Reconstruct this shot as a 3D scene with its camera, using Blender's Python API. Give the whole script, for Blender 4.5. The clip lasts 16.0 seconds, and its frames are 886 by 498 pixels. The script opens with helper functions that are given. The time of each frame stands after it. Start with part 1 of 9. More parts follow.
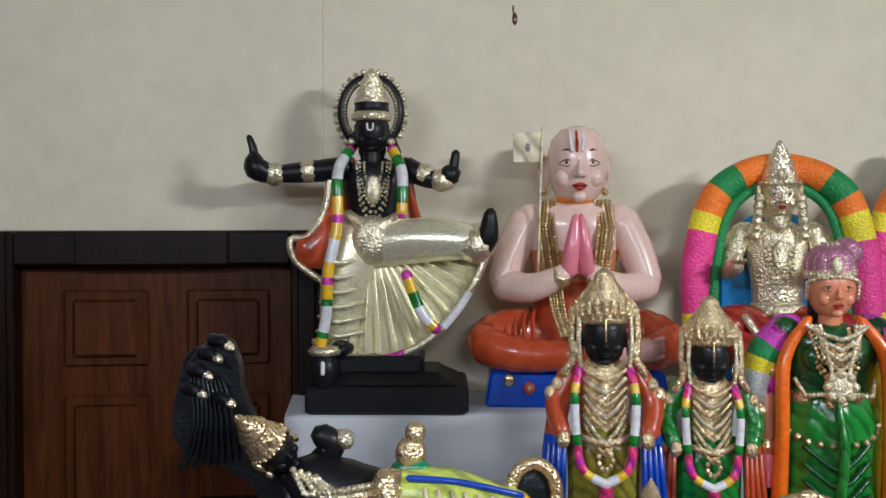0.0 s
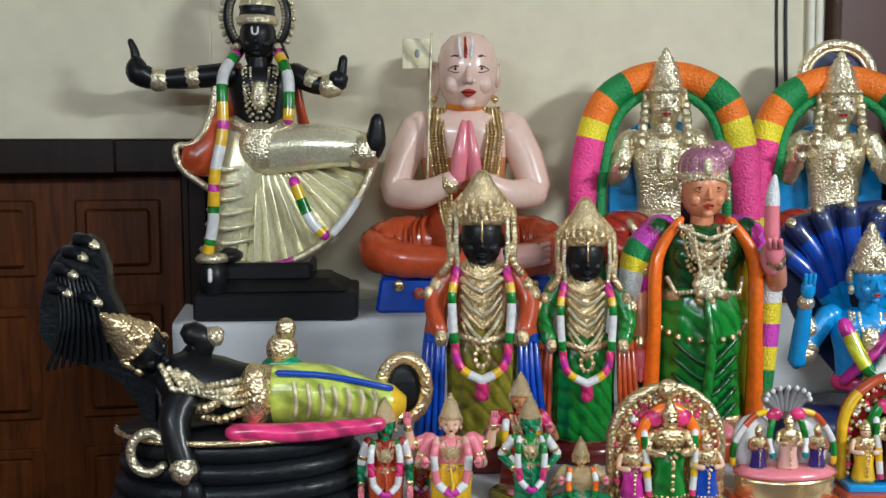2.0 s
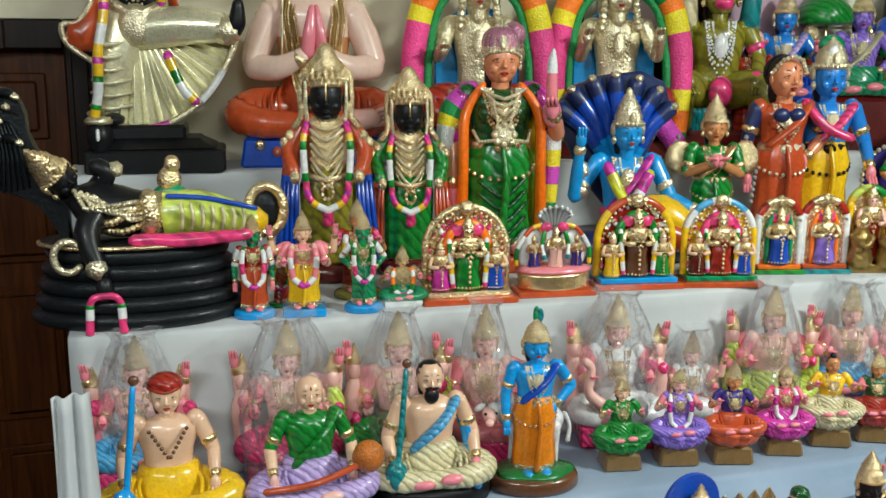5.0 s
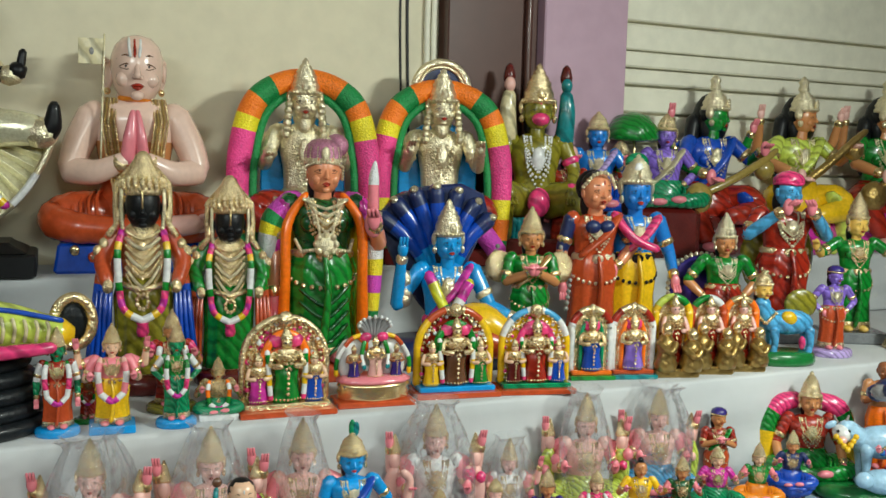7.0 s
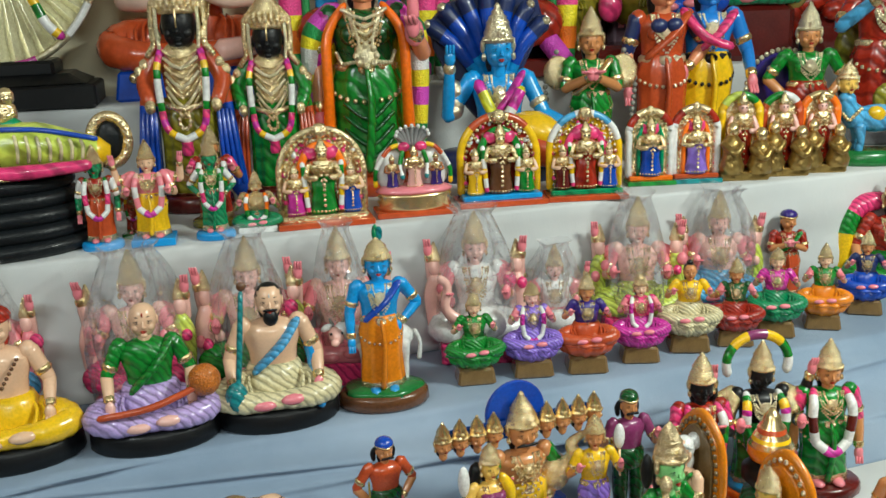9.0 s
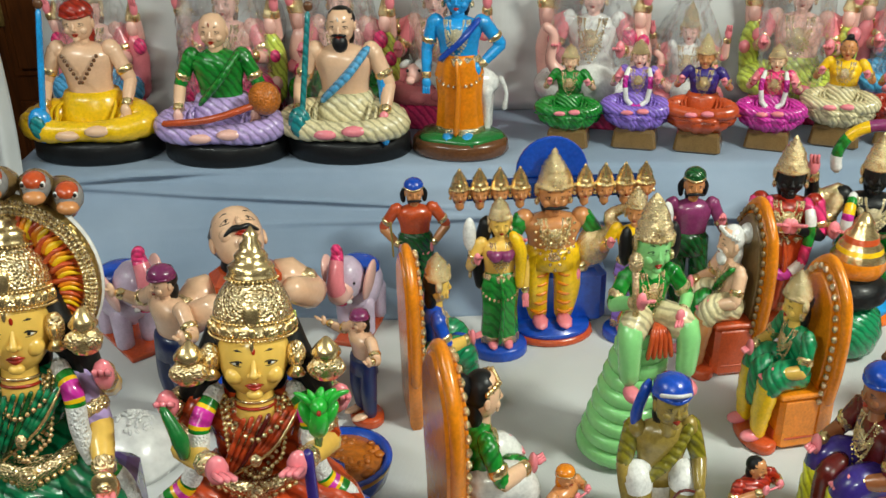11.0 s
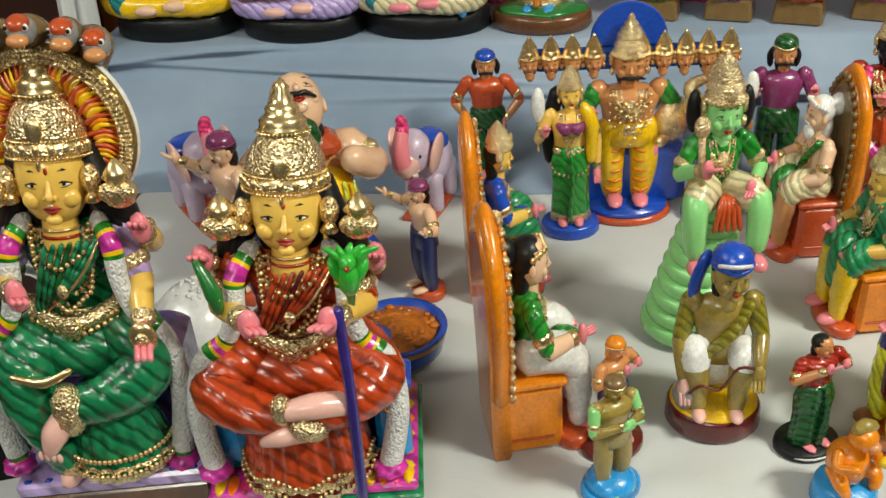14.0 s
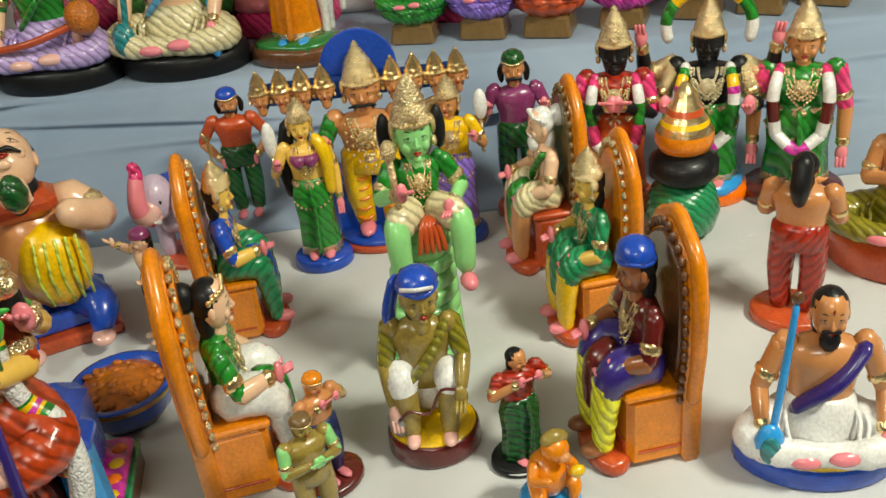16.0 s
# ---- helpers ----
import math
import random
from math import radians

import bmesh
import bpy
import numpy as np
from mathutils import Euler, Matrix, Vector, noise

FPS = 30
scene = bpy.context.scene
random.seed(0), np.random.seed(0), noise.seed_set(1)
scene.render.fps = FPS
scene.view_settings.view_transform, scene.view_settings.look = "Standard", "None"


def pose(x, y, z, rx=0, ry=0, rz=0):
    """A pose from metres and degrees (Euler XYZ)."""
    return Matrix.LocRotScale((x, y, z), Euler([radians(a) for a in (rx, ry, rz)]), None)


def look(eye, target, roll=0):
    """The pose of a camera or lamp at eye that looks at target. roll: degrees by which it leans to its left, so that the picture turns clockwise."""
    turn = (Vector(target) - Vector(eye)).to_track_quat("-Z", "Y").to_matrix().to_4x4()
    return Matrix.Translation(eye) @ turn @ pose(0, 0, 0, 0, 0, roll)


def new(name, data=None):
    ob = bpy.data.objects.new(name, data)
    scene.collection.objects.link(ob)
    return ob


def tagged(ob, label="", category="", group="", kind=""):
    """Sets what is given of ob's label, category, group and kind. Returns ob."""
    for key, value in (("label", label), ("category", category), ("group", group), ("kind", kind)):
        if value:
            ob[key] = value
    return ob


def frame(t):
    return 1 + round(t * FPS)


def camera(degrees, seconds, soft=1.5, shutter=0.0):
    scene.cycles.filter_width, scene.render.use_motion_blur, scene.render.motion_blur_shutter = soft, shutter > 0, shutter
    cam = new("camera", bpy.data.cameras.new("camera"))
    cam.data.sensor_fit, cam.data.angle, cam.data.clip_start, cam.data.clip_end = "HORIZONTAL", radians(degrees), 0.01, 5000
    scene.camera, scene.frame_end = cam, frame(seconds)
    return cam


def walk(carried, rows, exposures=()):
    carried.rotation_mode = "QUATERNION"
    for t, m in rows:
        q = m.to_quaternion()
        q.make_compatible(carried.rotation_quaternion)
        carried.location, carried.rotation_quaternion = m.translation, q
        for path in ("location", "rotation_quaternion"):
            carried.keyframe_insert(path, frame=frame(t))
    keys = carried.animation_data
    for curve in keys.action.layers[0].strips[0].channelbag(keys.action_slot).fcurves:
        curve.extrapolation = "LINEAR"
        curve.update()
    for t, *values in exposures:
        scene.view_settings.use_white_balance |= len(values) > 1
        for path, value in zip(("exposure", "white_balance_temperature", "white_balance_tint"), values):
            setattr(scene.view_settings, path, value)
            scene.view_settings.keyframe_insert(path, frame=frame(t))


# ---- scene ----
cam = camera(48.7, 16.0)
PATH = [
    (0, (0.243, 0.972, 2.004), (0.248, 2.972, 1.959), -0.1),
    (0.5, (0.271, 1.003, 1.983), (0.222, 3.001, 1.909), -0.7),
    (1, (0.292, 1.014, 1.976), (0.288, 3.012, 1.896), -0.6),
    (1.5, (0.319, 1.013, 1.965), (0.389, 3.006, 1.803), -0.1),
    (2, (0.353, 0.954, 1.954), (0.492, 2.94, 1.76), -0.2),
    (2.5, (0.374, 0.709, 1.955), (0.507, 2.698, 1.786), -0.6),
    (3, (0.374, 0.517, 1.946), (0.539, 2.502, 1.767), -0.6),
    (3.5, (0.349, 0.386, 1.932), (0.565, 2.365, 1.737), -0.5),
    (3.7, (0.347, 0.391, 1.93), (0.588, 2.362, 1.699), -0.5),
    (5.8, (0.307, 0.392, 1.884), (0.869, 2.267, 1.478), 1.4),
    (6, (0.3, 0.393, 1.911), (0.915, 2.264, 1.562), 1.6),
    (6.5, (0.331, 0.368, 1.943), (1.059, 2.213, 1.689), 2.0),
    (7, (0.384, 0.364, 1.94), (1.106, 2.219, 1.742), 1.6),
    (7.5, (0.459, 0.361, 1.957), (1.189, 2.212, 1.759), 2.0),
    (8, (0.566, 0.326, 1.955), (1.285, 2.18, 1.742), 0.5),
    (8.5, (0.649, 0.295, 1.909), (1.272, 2.169, 1.593), -3.1),
    (9, (0.645, 0.321, 1.85), (1.067, 2.207, 1.334), -2.2),
    (9.2, (0.734, 0.277, 1.841), (1.003, 2.173, 1.262), -2.7),
    (11.3, (1.121, 0.412, 1.703), (0.793, 2.151, 0.773), -2.9),
    (11.5, (1.111, 0.401, 1.699), (0.686, 2.113, 0.757), -4.1),
    (12, (1.097, 0.399, 1.671), (0.599, 2.064, 0.681), -4.0),
    (12.5, (1.096, 0.396, 1.653), (0.634, 2.03, 0.596), -3.0),
    (13, (1.099, 0.406, 1.648), (0.658, 2.024, 0.56), -3.1),
    (13.5, (1.123, 0.416, 1.647), (0.671, 2.035, 0.563), -3.6),
    (14, (1.195, 0.432, 1.649), (0.761, 2.068, 0.582), -4.7),
    (14.5, (1.249, 0.433, 1.642), (0.847, 2.087, 0.592), -5.0),
    (15, (1.295, 0.422, 1.641), (0.898, 2.08, 0.596), -5.1),
    (15.5, (1.354, 0.419, 1.635), (1.025, 2.098, 0.598), -6.1),
    (16, (1.439, 0.493, 1.621), (1.186, 2.187, 0.588), -6.9),
]
walk(cam, [(t, look(eye, target, roll)) for t, eye, target, roll in PATH],
     [(0.0, -0.42, 5800, 21), (2.0, -0.3, 5850, 14), (3.5, -0.24, 6150, 8), (6.0, -0.35, 6350, 5), (7.5, -0.42, 6450, 4), (9.2, -0.39, 6500, 4), (11.5, -0.38, 6900, 6), (13.0, -0.42, 7050, 8), (14.5, -0.42, 7350, 9), (16.0, -0.45, 7600, 8)])

# ---- light ----
SLOPE = 0.085          # the steps and the back wall run a little askew of x
YAW = math.degrees(math.atan(SLOPE))
D, C, B, A = 0.80, 0.98, 1.31, 1.553      # heights of the four display levels
CEIL = 3.05

world = bpy.data.worlds.new("world")
scene.world = world
world.use_nodes = True
world.node_tree.nodes["Background"].inputs[0].default_value = (0.9, 0.95, 1.0, 1)
world.node_tree.nodes["Background"].inputs[1].default_value = 0.015


def lamp(name, eye, target, sx, sy, power, colour):
    d = bpy.data.lights.new(name, "AREA")
    d.shape, d.size, d.size_y, d.energy, d.color = "RECTANGLE", sx, sy, power, colour
    ob = new(name, d)
    ob.matrix_world = look(eye, target)
    return ob


lamp("tube_lamp", (2.8, 0.75, CEIL - 0.12), (1.4, 2.0, 1.0), 0.6, 0.12, 86, (0.95, 1.0, 0.93))
lamp("tube_lamp", (-0.9, 0.3, CEIL - 0.12), (0.4, 2.4, 1.3), 1.2, 0.12, 33, (0.93, 1.0, 1.0))
lamp("tube_lamp", (0.9, -1.6, CEIL - 0.12), (0.9, 2.0, 1.0), 1.2, 0.12, 36, (0.95, 1.0, 0.94))

# ---- materials ----
MATS = {}


def nodes_of(name):
    m = bpy.data.materials.new(name)
    m.use_nodes = True
    return m, m.node_tree.nodes, m.node_tree.links, m.node_tree.nodes["Principled BSDF"]


def paint(name, rgb, rough=0.3, metal=0.0, scale=60, bump=0.25, vary=0.22, coat=0.45, emboss=0.0, big=7.0, strokes=0.0, bands=5.5):
    """Painted plaster: two scales of colour variation, a fine relief, and an embossed relief for gilding."""
    m, n, l, p = nodes_of(name)
    tc = n.new("ShaderNodeTexCoord")
    fine, wide = n.new("ShaderNodeTexNoise"), n.new("ShaderNodeTexNoise")
    fine.inputs["Scale"].default_value, fine.inputs["Detail"].default_value = scale, 4
    wide.inputs["Scale"].default_value, wide.inputs["Detail"].default_value = big, 3
    for t in (fine, wide):
        l.new(tc.outputs["Object"], t.inputs["Vector"])
    ad = n.new("ShaderNodeMath"); ad.operation = "ADD"
    l.new(fine.outputs["Fac"], ad.inputs[0]); l.new(wide.outputs["Fac"], ad.inputs[1])
    mr = n.new("ShaderNodeMapRange")
    mr.inputs["From Min"].default_value, mr.inputs["From Max"].default_value = 0.7, 1.3
    mr.inputs["To Min"].default_value, mr.inputs["To Max"].default_value = 1 - vary, 1 + vary
    l.new(ad.outputs[0], mr.inputs["Value"])
    mul = n.new("ShaderNodeVectorMath"); mul.operation = "SCALE"
    mul.inputs[0].default_value = rgb
    tone = mr.outputs[0]
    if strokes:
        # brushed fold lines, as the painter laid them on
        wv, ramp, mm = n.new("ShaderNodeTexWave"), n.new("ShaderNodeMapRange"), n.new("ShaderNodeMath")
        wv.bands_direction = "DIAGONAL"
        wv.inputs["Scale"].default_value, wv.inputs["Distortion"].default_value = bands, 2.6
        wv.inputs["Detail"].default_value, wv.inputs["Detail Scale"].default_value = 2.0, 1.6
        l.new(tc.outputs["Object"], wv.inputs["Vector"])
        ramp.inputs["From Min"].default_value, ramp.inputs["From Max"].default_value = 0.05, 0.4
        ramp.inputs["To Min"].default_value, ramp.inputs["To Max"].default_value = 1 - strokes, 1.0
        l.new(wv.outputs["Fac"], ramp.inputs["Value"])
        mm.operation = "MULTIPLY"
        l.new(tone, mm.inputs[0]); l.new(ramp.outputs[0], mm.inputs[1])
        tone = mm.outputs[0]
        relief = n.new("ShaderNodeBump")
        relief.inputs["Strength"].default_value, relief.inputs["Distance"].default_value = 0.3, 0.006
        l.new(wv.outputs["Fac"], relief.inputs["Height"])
    l.new(tone, mul.inputs["Scale"])
    l.new(mul.outputs[0], p.inputs["Base Color"])
    p.inputs["Roughness"].default_value, p.inputs["Metallic"].default_value = rough, metal
    p.inputs["Coat Weight"].default_value, p.inputs["Coat Roughness"].default_value = coat, 0.12
    b = n.new("ShaderNodeBump")
    b.inputs["Strength"].default_value, b.inputs["Distance"].default_value = bump, 0.002
    l.new(fine.outputs["Fac"], b.inputs["Height"])
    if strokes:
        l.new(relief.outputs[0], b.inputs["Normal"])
    else:
        lumps = n.new("ShaderNodeBump")
        lumps.inputs["Strength"].default_value, lumps.inputs["Distance"].default_value = bump * 0.5, 0.012
        l.new(wide.outputs["Fac"], lumps.inputs["Height"]); l.new(lumps.outputs[0], b.inputs["Normal"])
    if emboss:
        v = n.new("ShaderNodeTexVoronoi"); v.inputs["Scale"].default_value = emboss
        l.new(tc.outputs["Object"], v.inputs["Vector"])
        b2 = n.new("ShaderNodeBump")
        b2.inputs["Strength"].default_value, b2.inputs["Distance"].default_value = 0.6, 0.004
        b2.invert = True
        l.new(v.outputs["Distance"], b2.inputs["Height"]); l.new(b.outputs[0], b2.inputs["Normal"])
        l.new(b2.outputs[0], p.inputs["Normal"])
    else:
        l.new(b.outputs[0], p.inputs["Normal"])
    MATS[name] = m
    return m


PAINTS = dict(
    black=(0.012, 0.013, 0.015), white=(0.75, 0.75, 0.74), ivory=(0.74, 0.66, 0.42), pearl=(0.72, 0.68, 0.5),
    pink=(0.85, 0.28, 0.33), palepink=(0.85, 0.52, 0.46), fair=(0.82, 0.55, 0.38), monkskin=(0.86, 0.63, 0.53), tan=(0.62, 0.29, 0.12),
    yellowskin=(0.83, 0.55, 0.14), brownskin=(0.36, 0.14, 0.06), blueskin=(0.03, 0.25, 0.68), skyblue=(0.12, 0.45, 0.75),
    violet=(0.32, 0.2, 0.7), indigo=(0.05, 0.03, 0.22), purple=(0.26, 0.05, 0.16), magenta=(0.68, 0.05, 0.42), hotpink=(0.85, 0.07, 0.25),
    red=(0.42, 0.035, 0.015), brick=(0.55, 0.1, 0.03), orange=(0.9, 0.2, 0.01), neon=(1.0, 0.24, 0.02), amber=(0.78, 0.27, 0.015),
    yellow=(0.85, 0.55, 0.02), lemon=(0.85, 0.85, 0.05), lime=(0.62, 0.72, 0.14), green=(0.015, 0.28, 0.04), emerald=(0.01, 0.3, 0.13),
    darkgreen=(0.01, 0.12, 0.03), mint=(0.3, 0.68, 0.28), olive=(0.3, 0.27, 0.03), khaki=(0.35, 0.26, 0.07), teal=(0.02, 0.28, 0.3),
    blue=(0.01, 0.09, 0.5), navy=(0.01, 0.03, 0.13), lilac=(0.55, 0.42, 0.75), grey=(0.22, 0.23, 0.24), maroon=(0.14, 0.015, 0.012),
    brown=(0.16, 0.07, 0.03), mud=(0.22, 0.14, 0.06), iron=(0.3, 0.3, 0.27), grass=(0.02, 0.2, 0.05), stone=(0.3, 0.3, 0.3), paleblue=(0.42, 0.62, 0.78), azure=(0.02, 0.35, 0.75))
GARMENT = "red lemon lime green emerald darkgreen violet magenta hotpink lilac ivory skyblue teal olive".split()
SKINS = "pink palepink fair monkskin tan yellowskin brownskin blueskin peach mint".split()
for key, rgb in PAINTS.items():
    soft = 1.0 if key in ("white", "pearl") else 1.14
    flesh = key in SKINS
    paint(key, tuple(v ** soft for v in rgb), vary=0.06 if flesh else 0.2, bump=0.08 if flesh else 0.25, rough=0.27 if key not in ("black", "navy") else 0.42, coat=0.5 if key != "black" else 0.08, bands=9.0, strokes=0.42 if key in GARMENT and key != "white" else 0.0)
paint("gold", (0.86, 0.69, 0.4), 0.27, 0.9, 90, 0.3, 0.2, 0.1, emboss=150)
paint("plaingold", (0.86, 0.66, 0.34), 0.24, 0.9, 60, 0.3, 0.15, 0.1)
paint("silver", (0.84, 0.75, 0.52), 0.28, 0.85, 90, 0.4, 0.2, 0.1, emboss=170)
paint("darkgold", (0.42, 0.28, 0.09), 0.32, 0.85, 60, 0.3, 0.2, 0.1, emboss=60)
paint("brocade", (0.84, 0.8, 0.56), 0.24, 0.5, 140, 0.6, 0.2, 0.3)
paint("tinsel_pink", (0.85, 0.06, 0.28), 0.5, 0, 200, 1.0, 0.4, 0.0, emboss=150)
paint("tinsel_orange", (1.0, 0.22, 0.01), 0.5, 0, 200, 1.0, 0.3, 0.0, emboss=150)
paint("tinsel_yellow", (0.9, 0.75, 0.02), 0.5, 0, 200, 1.0, 0.3, 0.0, emboss=150)
paint("tinsel_green", (0.01, 0.26, 0.06), 0.5, 0, 200, 1.0, 0.3, 0.0, emboss=150)
paint("tinsel_white", (0.78, 0.78, 0.78), 0.5, 0, 200, 1.0, 0.15, 0.0, emboss=150)
paint("tinsel_magenta", (0.62, 0.06, 0.5), 0.5, 0, 200, 1.0, 0.3, 0.0, emboss=150)
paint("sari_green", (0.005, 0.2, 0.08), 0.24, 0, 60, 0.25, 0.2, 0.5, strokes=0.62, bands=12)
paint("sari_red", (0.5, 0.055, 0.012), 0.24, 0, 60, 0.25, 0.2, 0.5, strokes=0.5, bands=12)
paint("parrot", (0.02, 0.42, 0.04), 0.3, 0, 60, 0.2, 0.15, 0.4)
paint("peach", (0.72, 0.27, 0.13), 0.3, 0, 60, 0.08, 0.06, 0.4)
paint("elephant_grey", (0.55, 0.44, 0.58), 0.35, 0, 60, 0.2, 0.12, 0.4)
paint("rosy", (0.5, 0.2, 0.3), 0.35, 0.4, 90, 0.3, 0.3, 0.2, emboss=120)
paint("scales", (0.006, 0.008, 0.010), 0.42, 0, 120, 0.8, 0.3, 0.1)
paint("flame", (0.5, 0.07, 0.01), 0.35, 0, 30, 0.3, 0.8, 0.2, big=22)
paint("jaggery", (0.5, 0.14, 0.012), 0.35, 0, 90, 1.0, 0.5, 0.2, emboss=60)
paint("wall_cream", (0.74, 0.68, 0.5), 0.7, 0, 14, 0.25, 0.07, 0.0, big=1.3)
paint("wall_lilac", (0.5, 0.33, 0.42), 0.55, 0, 14, 0.2, 0.06, 0.1, big=1.5)
paint("wall_brown", (0.085, 0.032, 0.022), 0.45, 0, 14, 0.2, 0.1, 0.2, big=1.5)
paint("slat_cream", (0.86, 0.83, 0.68), 0.6, 0, 18, 0.25, 0.08, 0.0, big=2)
paint("ceiling_white", (0.72, 0.7, 0.66), 0.8, 0, 14, 0.2, 0.05, 0.0, big=1.5)
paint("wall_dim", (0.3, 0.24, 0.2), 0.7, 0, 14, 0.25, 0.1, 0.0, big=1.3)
paint("floor_stone", (0.13, 0.11, 0.1), 0.35, 0, 30, 0.1, 0.2, 0.1, big=3)
paint("plastic_black", (0.006, 0.006, 0.006), 0.55, 0, 300, 0.15, 0.2, 0.0)
paint("paper_white", (0.62, 0.63, 0.64), 0.75, 0, 30, 0.5, 0.06, 0.0)
paint("wire", (0.02, 0.02, 0.02), 0.5, 0, 30, 0.1, 0.1, 0.0)


def cloth_material(name, dark, light):
    m, n, l, p = nodes_of(name)
    tc, a, w = n.new("ShaderNodeTexCoord"), n.new("ShaderNodeTexNoise"), n.new("ShaderNodeTexWave")
    a.inputs["Scale"].default_value, a.inputs["Detail"].default_value = 3.0, 5
    w.inputs["Scale"].default_value, w.inputs["Distortion"].default_value = 260, 1.5
    for t in (a, w):
        l.new(tc.outputs["Object"], t.inputs["Vector"])
    r = n.new("ShaderNodeValToRGB")
    r.color_ramp.elements[0].position, r.color_ramp.elements[0].color = 0.3, (*dark, 1)
    r.color_ramp.elements[1].position, r.color_ramp.elements[1].color = 0.75, (*light, 1)
    l.new(a.outputs["Fac"], r.inputs["Fac"]); l.new(r.outputs[0], p.inputs["Base Color"])
    p.inputs["Roughness"].default_value = 0.85
    p.inputs["Sheen Weight"].default_value = 0.15
    b, b2 = n.new("ShaderNodeBump"), n.new("ShaderNodeBump")
    b.inputs["Strength"].default_value, b.inputs["Distance"].default_value = 0.5, 0.02
    b2.inputs["Strength"].default_value, b2.inputs["Distance"].default_value = 0.15, 0.001
    l.new(a.outputs["Fac"], b.inputs["Height"]); l.new(w.outputs["Fac"], b2.inputs["Height"])
    l.new(b.outputs[0], b2.inputs["Normal"]); l.new(b2.outputs[0], p.inputs["Normal"])
    MATS[name] = m


def wood_material(name, dark, light):
    m, n, l, p = nodes_of(name)
    tc, mp, a = n.new("ShaderNodeTexCoord"), n.new("ShaderNodeMapping"), n.new("ShaderNodeTexNoise")
    mp.inputs["Scale"].default_value = (14, 14, 1.2)
    a.inputs["Scale"].default_value, a.inputs["Detail"].default_value = 3.5, 8
    a.inputs["Distortion"].default_value = 0.8
    l.new(tc.outputs["Object"], mp.inputs["Vector"]); l.new(mp.outputs[0], a.inputs["Vector"])
    r = n.new("ShaderNodeValToRGB")
    r.color_ramp.elements[0].position, r.color_ramp.elements[0].color = 0.3, (*dark, 1)
    r.color_ramp.elements[1].position, r.color_ramp.elements[1].color = 0.7, (*light, 1)
    l.new(a.outputs["Fac"], r.inputs["Fac"]); l.new(r.outputs[0], p.inputs["Base Color"])
    p.inputs["Roughness"].default_value, p.inputs["Specular IOR Level"].default_value = 0.42, 0.2
    b = n.new("ShaderNodeBump"); b.inputs["Strength"].default_value, b.inputs["Distance"].default_value = 0.2, 0.002
    l.new(a.outputs["Fac"], b.inputs["Height"]); l.new(b.outputs[0], p.inputs["Normal"])
    MATS[name] = m


def film_material():
    """Thin clear wrapping: mostly clear, with a gloss that rises at grazing angles."""
    m, n, l, p = nodes_of("film")
    out = n["Material Output"]
    tr, gl, mx, fr = n.new("ShaderNodeBsdfTransparent"), n.new("ShaderNodeBsdfGlossy"), n.new("ShaderNodeMixShader"), n.new("ShaderNodeFresnel")
    gl.inputs["Roughness"].default_value = 0.07
    fr.inputs["IOR"].default_value = 1.35
    tr.inputs["Color"].default_value = (0.97, 0.97, 0.98, 1)
    tc, a, b = n.new("ShaderNodeTexCoord"), n.new("ShaderNodeTexNoise"), n.new("ShaderNodeBump")
    a.inputs["Scale"].default_value, a.inputs["Detail"].default_value = 28, 4
    b.inputs["Strength"].default_value, b.inputs["Distance"].default_value = 1.0, 0.05
    l.new(tc.outputs["Object"], a.inputs["Vector"]); l.new(a.outputs["Fac"], b.inputs["Height"])
    l.new(b.outputs[0], gl.inputs["Normal"]); l.new(b.outputs[0], fr.inputs["Normal"])
    ad = n.new("ShaderNodeMath"); ad.operation = "MULTIPLY_ADD"
    ad.inputs[1].default_value, ad.inputs[2].default_value = 0.5, 0.03
    l.new(fr.outputs[0], ad.inputs[0]); l.new(ad.outputs[0], mx.inputs[0])
    df, milk = n.new("ShaderNodeBsdfDiffuse"), n.new("ShaderNodeMixShader")
    df.inputs["Color"].default_value = (0.85, 0.86, 0.88, 1)
    milk.inputs[0].default_value = 0.11
    l.new(tr.outputs[0], milk.inputs[1]); l.new(df.outputs[0], milk.inputs[2])
    l.new(milk.outputs[0], mx.inputs[1]); l.new(gl.outputs[0], mx.inputs[2])
    l.new(mx.outputs[0], out.inputs["Surface"])
    n.remove(p)
    MATS["film"] = m


for dull, level in (("plastic_black", 0.12), ("scales", 0.25), ("black", 0.3)):
    MATS[dull].node_tree.nodes["Principled BSDF"].inputs["Specular IOR Level"].default_value = level
cloth_material("cloth", (0.5, 0.52, 0.53), (0.63, 0.645, 0.65))
cloth_material("blue_cloth", (0.19, 0.265, 0.37), (0.31, 0.39, 0.51))
film_material()
wood_material("door_wood", (0.04, 0.010, 0.0015), (0.1, 0.027, 0.004))
wood_material("frame_wood", (0.006, 0.002, 0.001), (0.016, 0.006, 0.003))


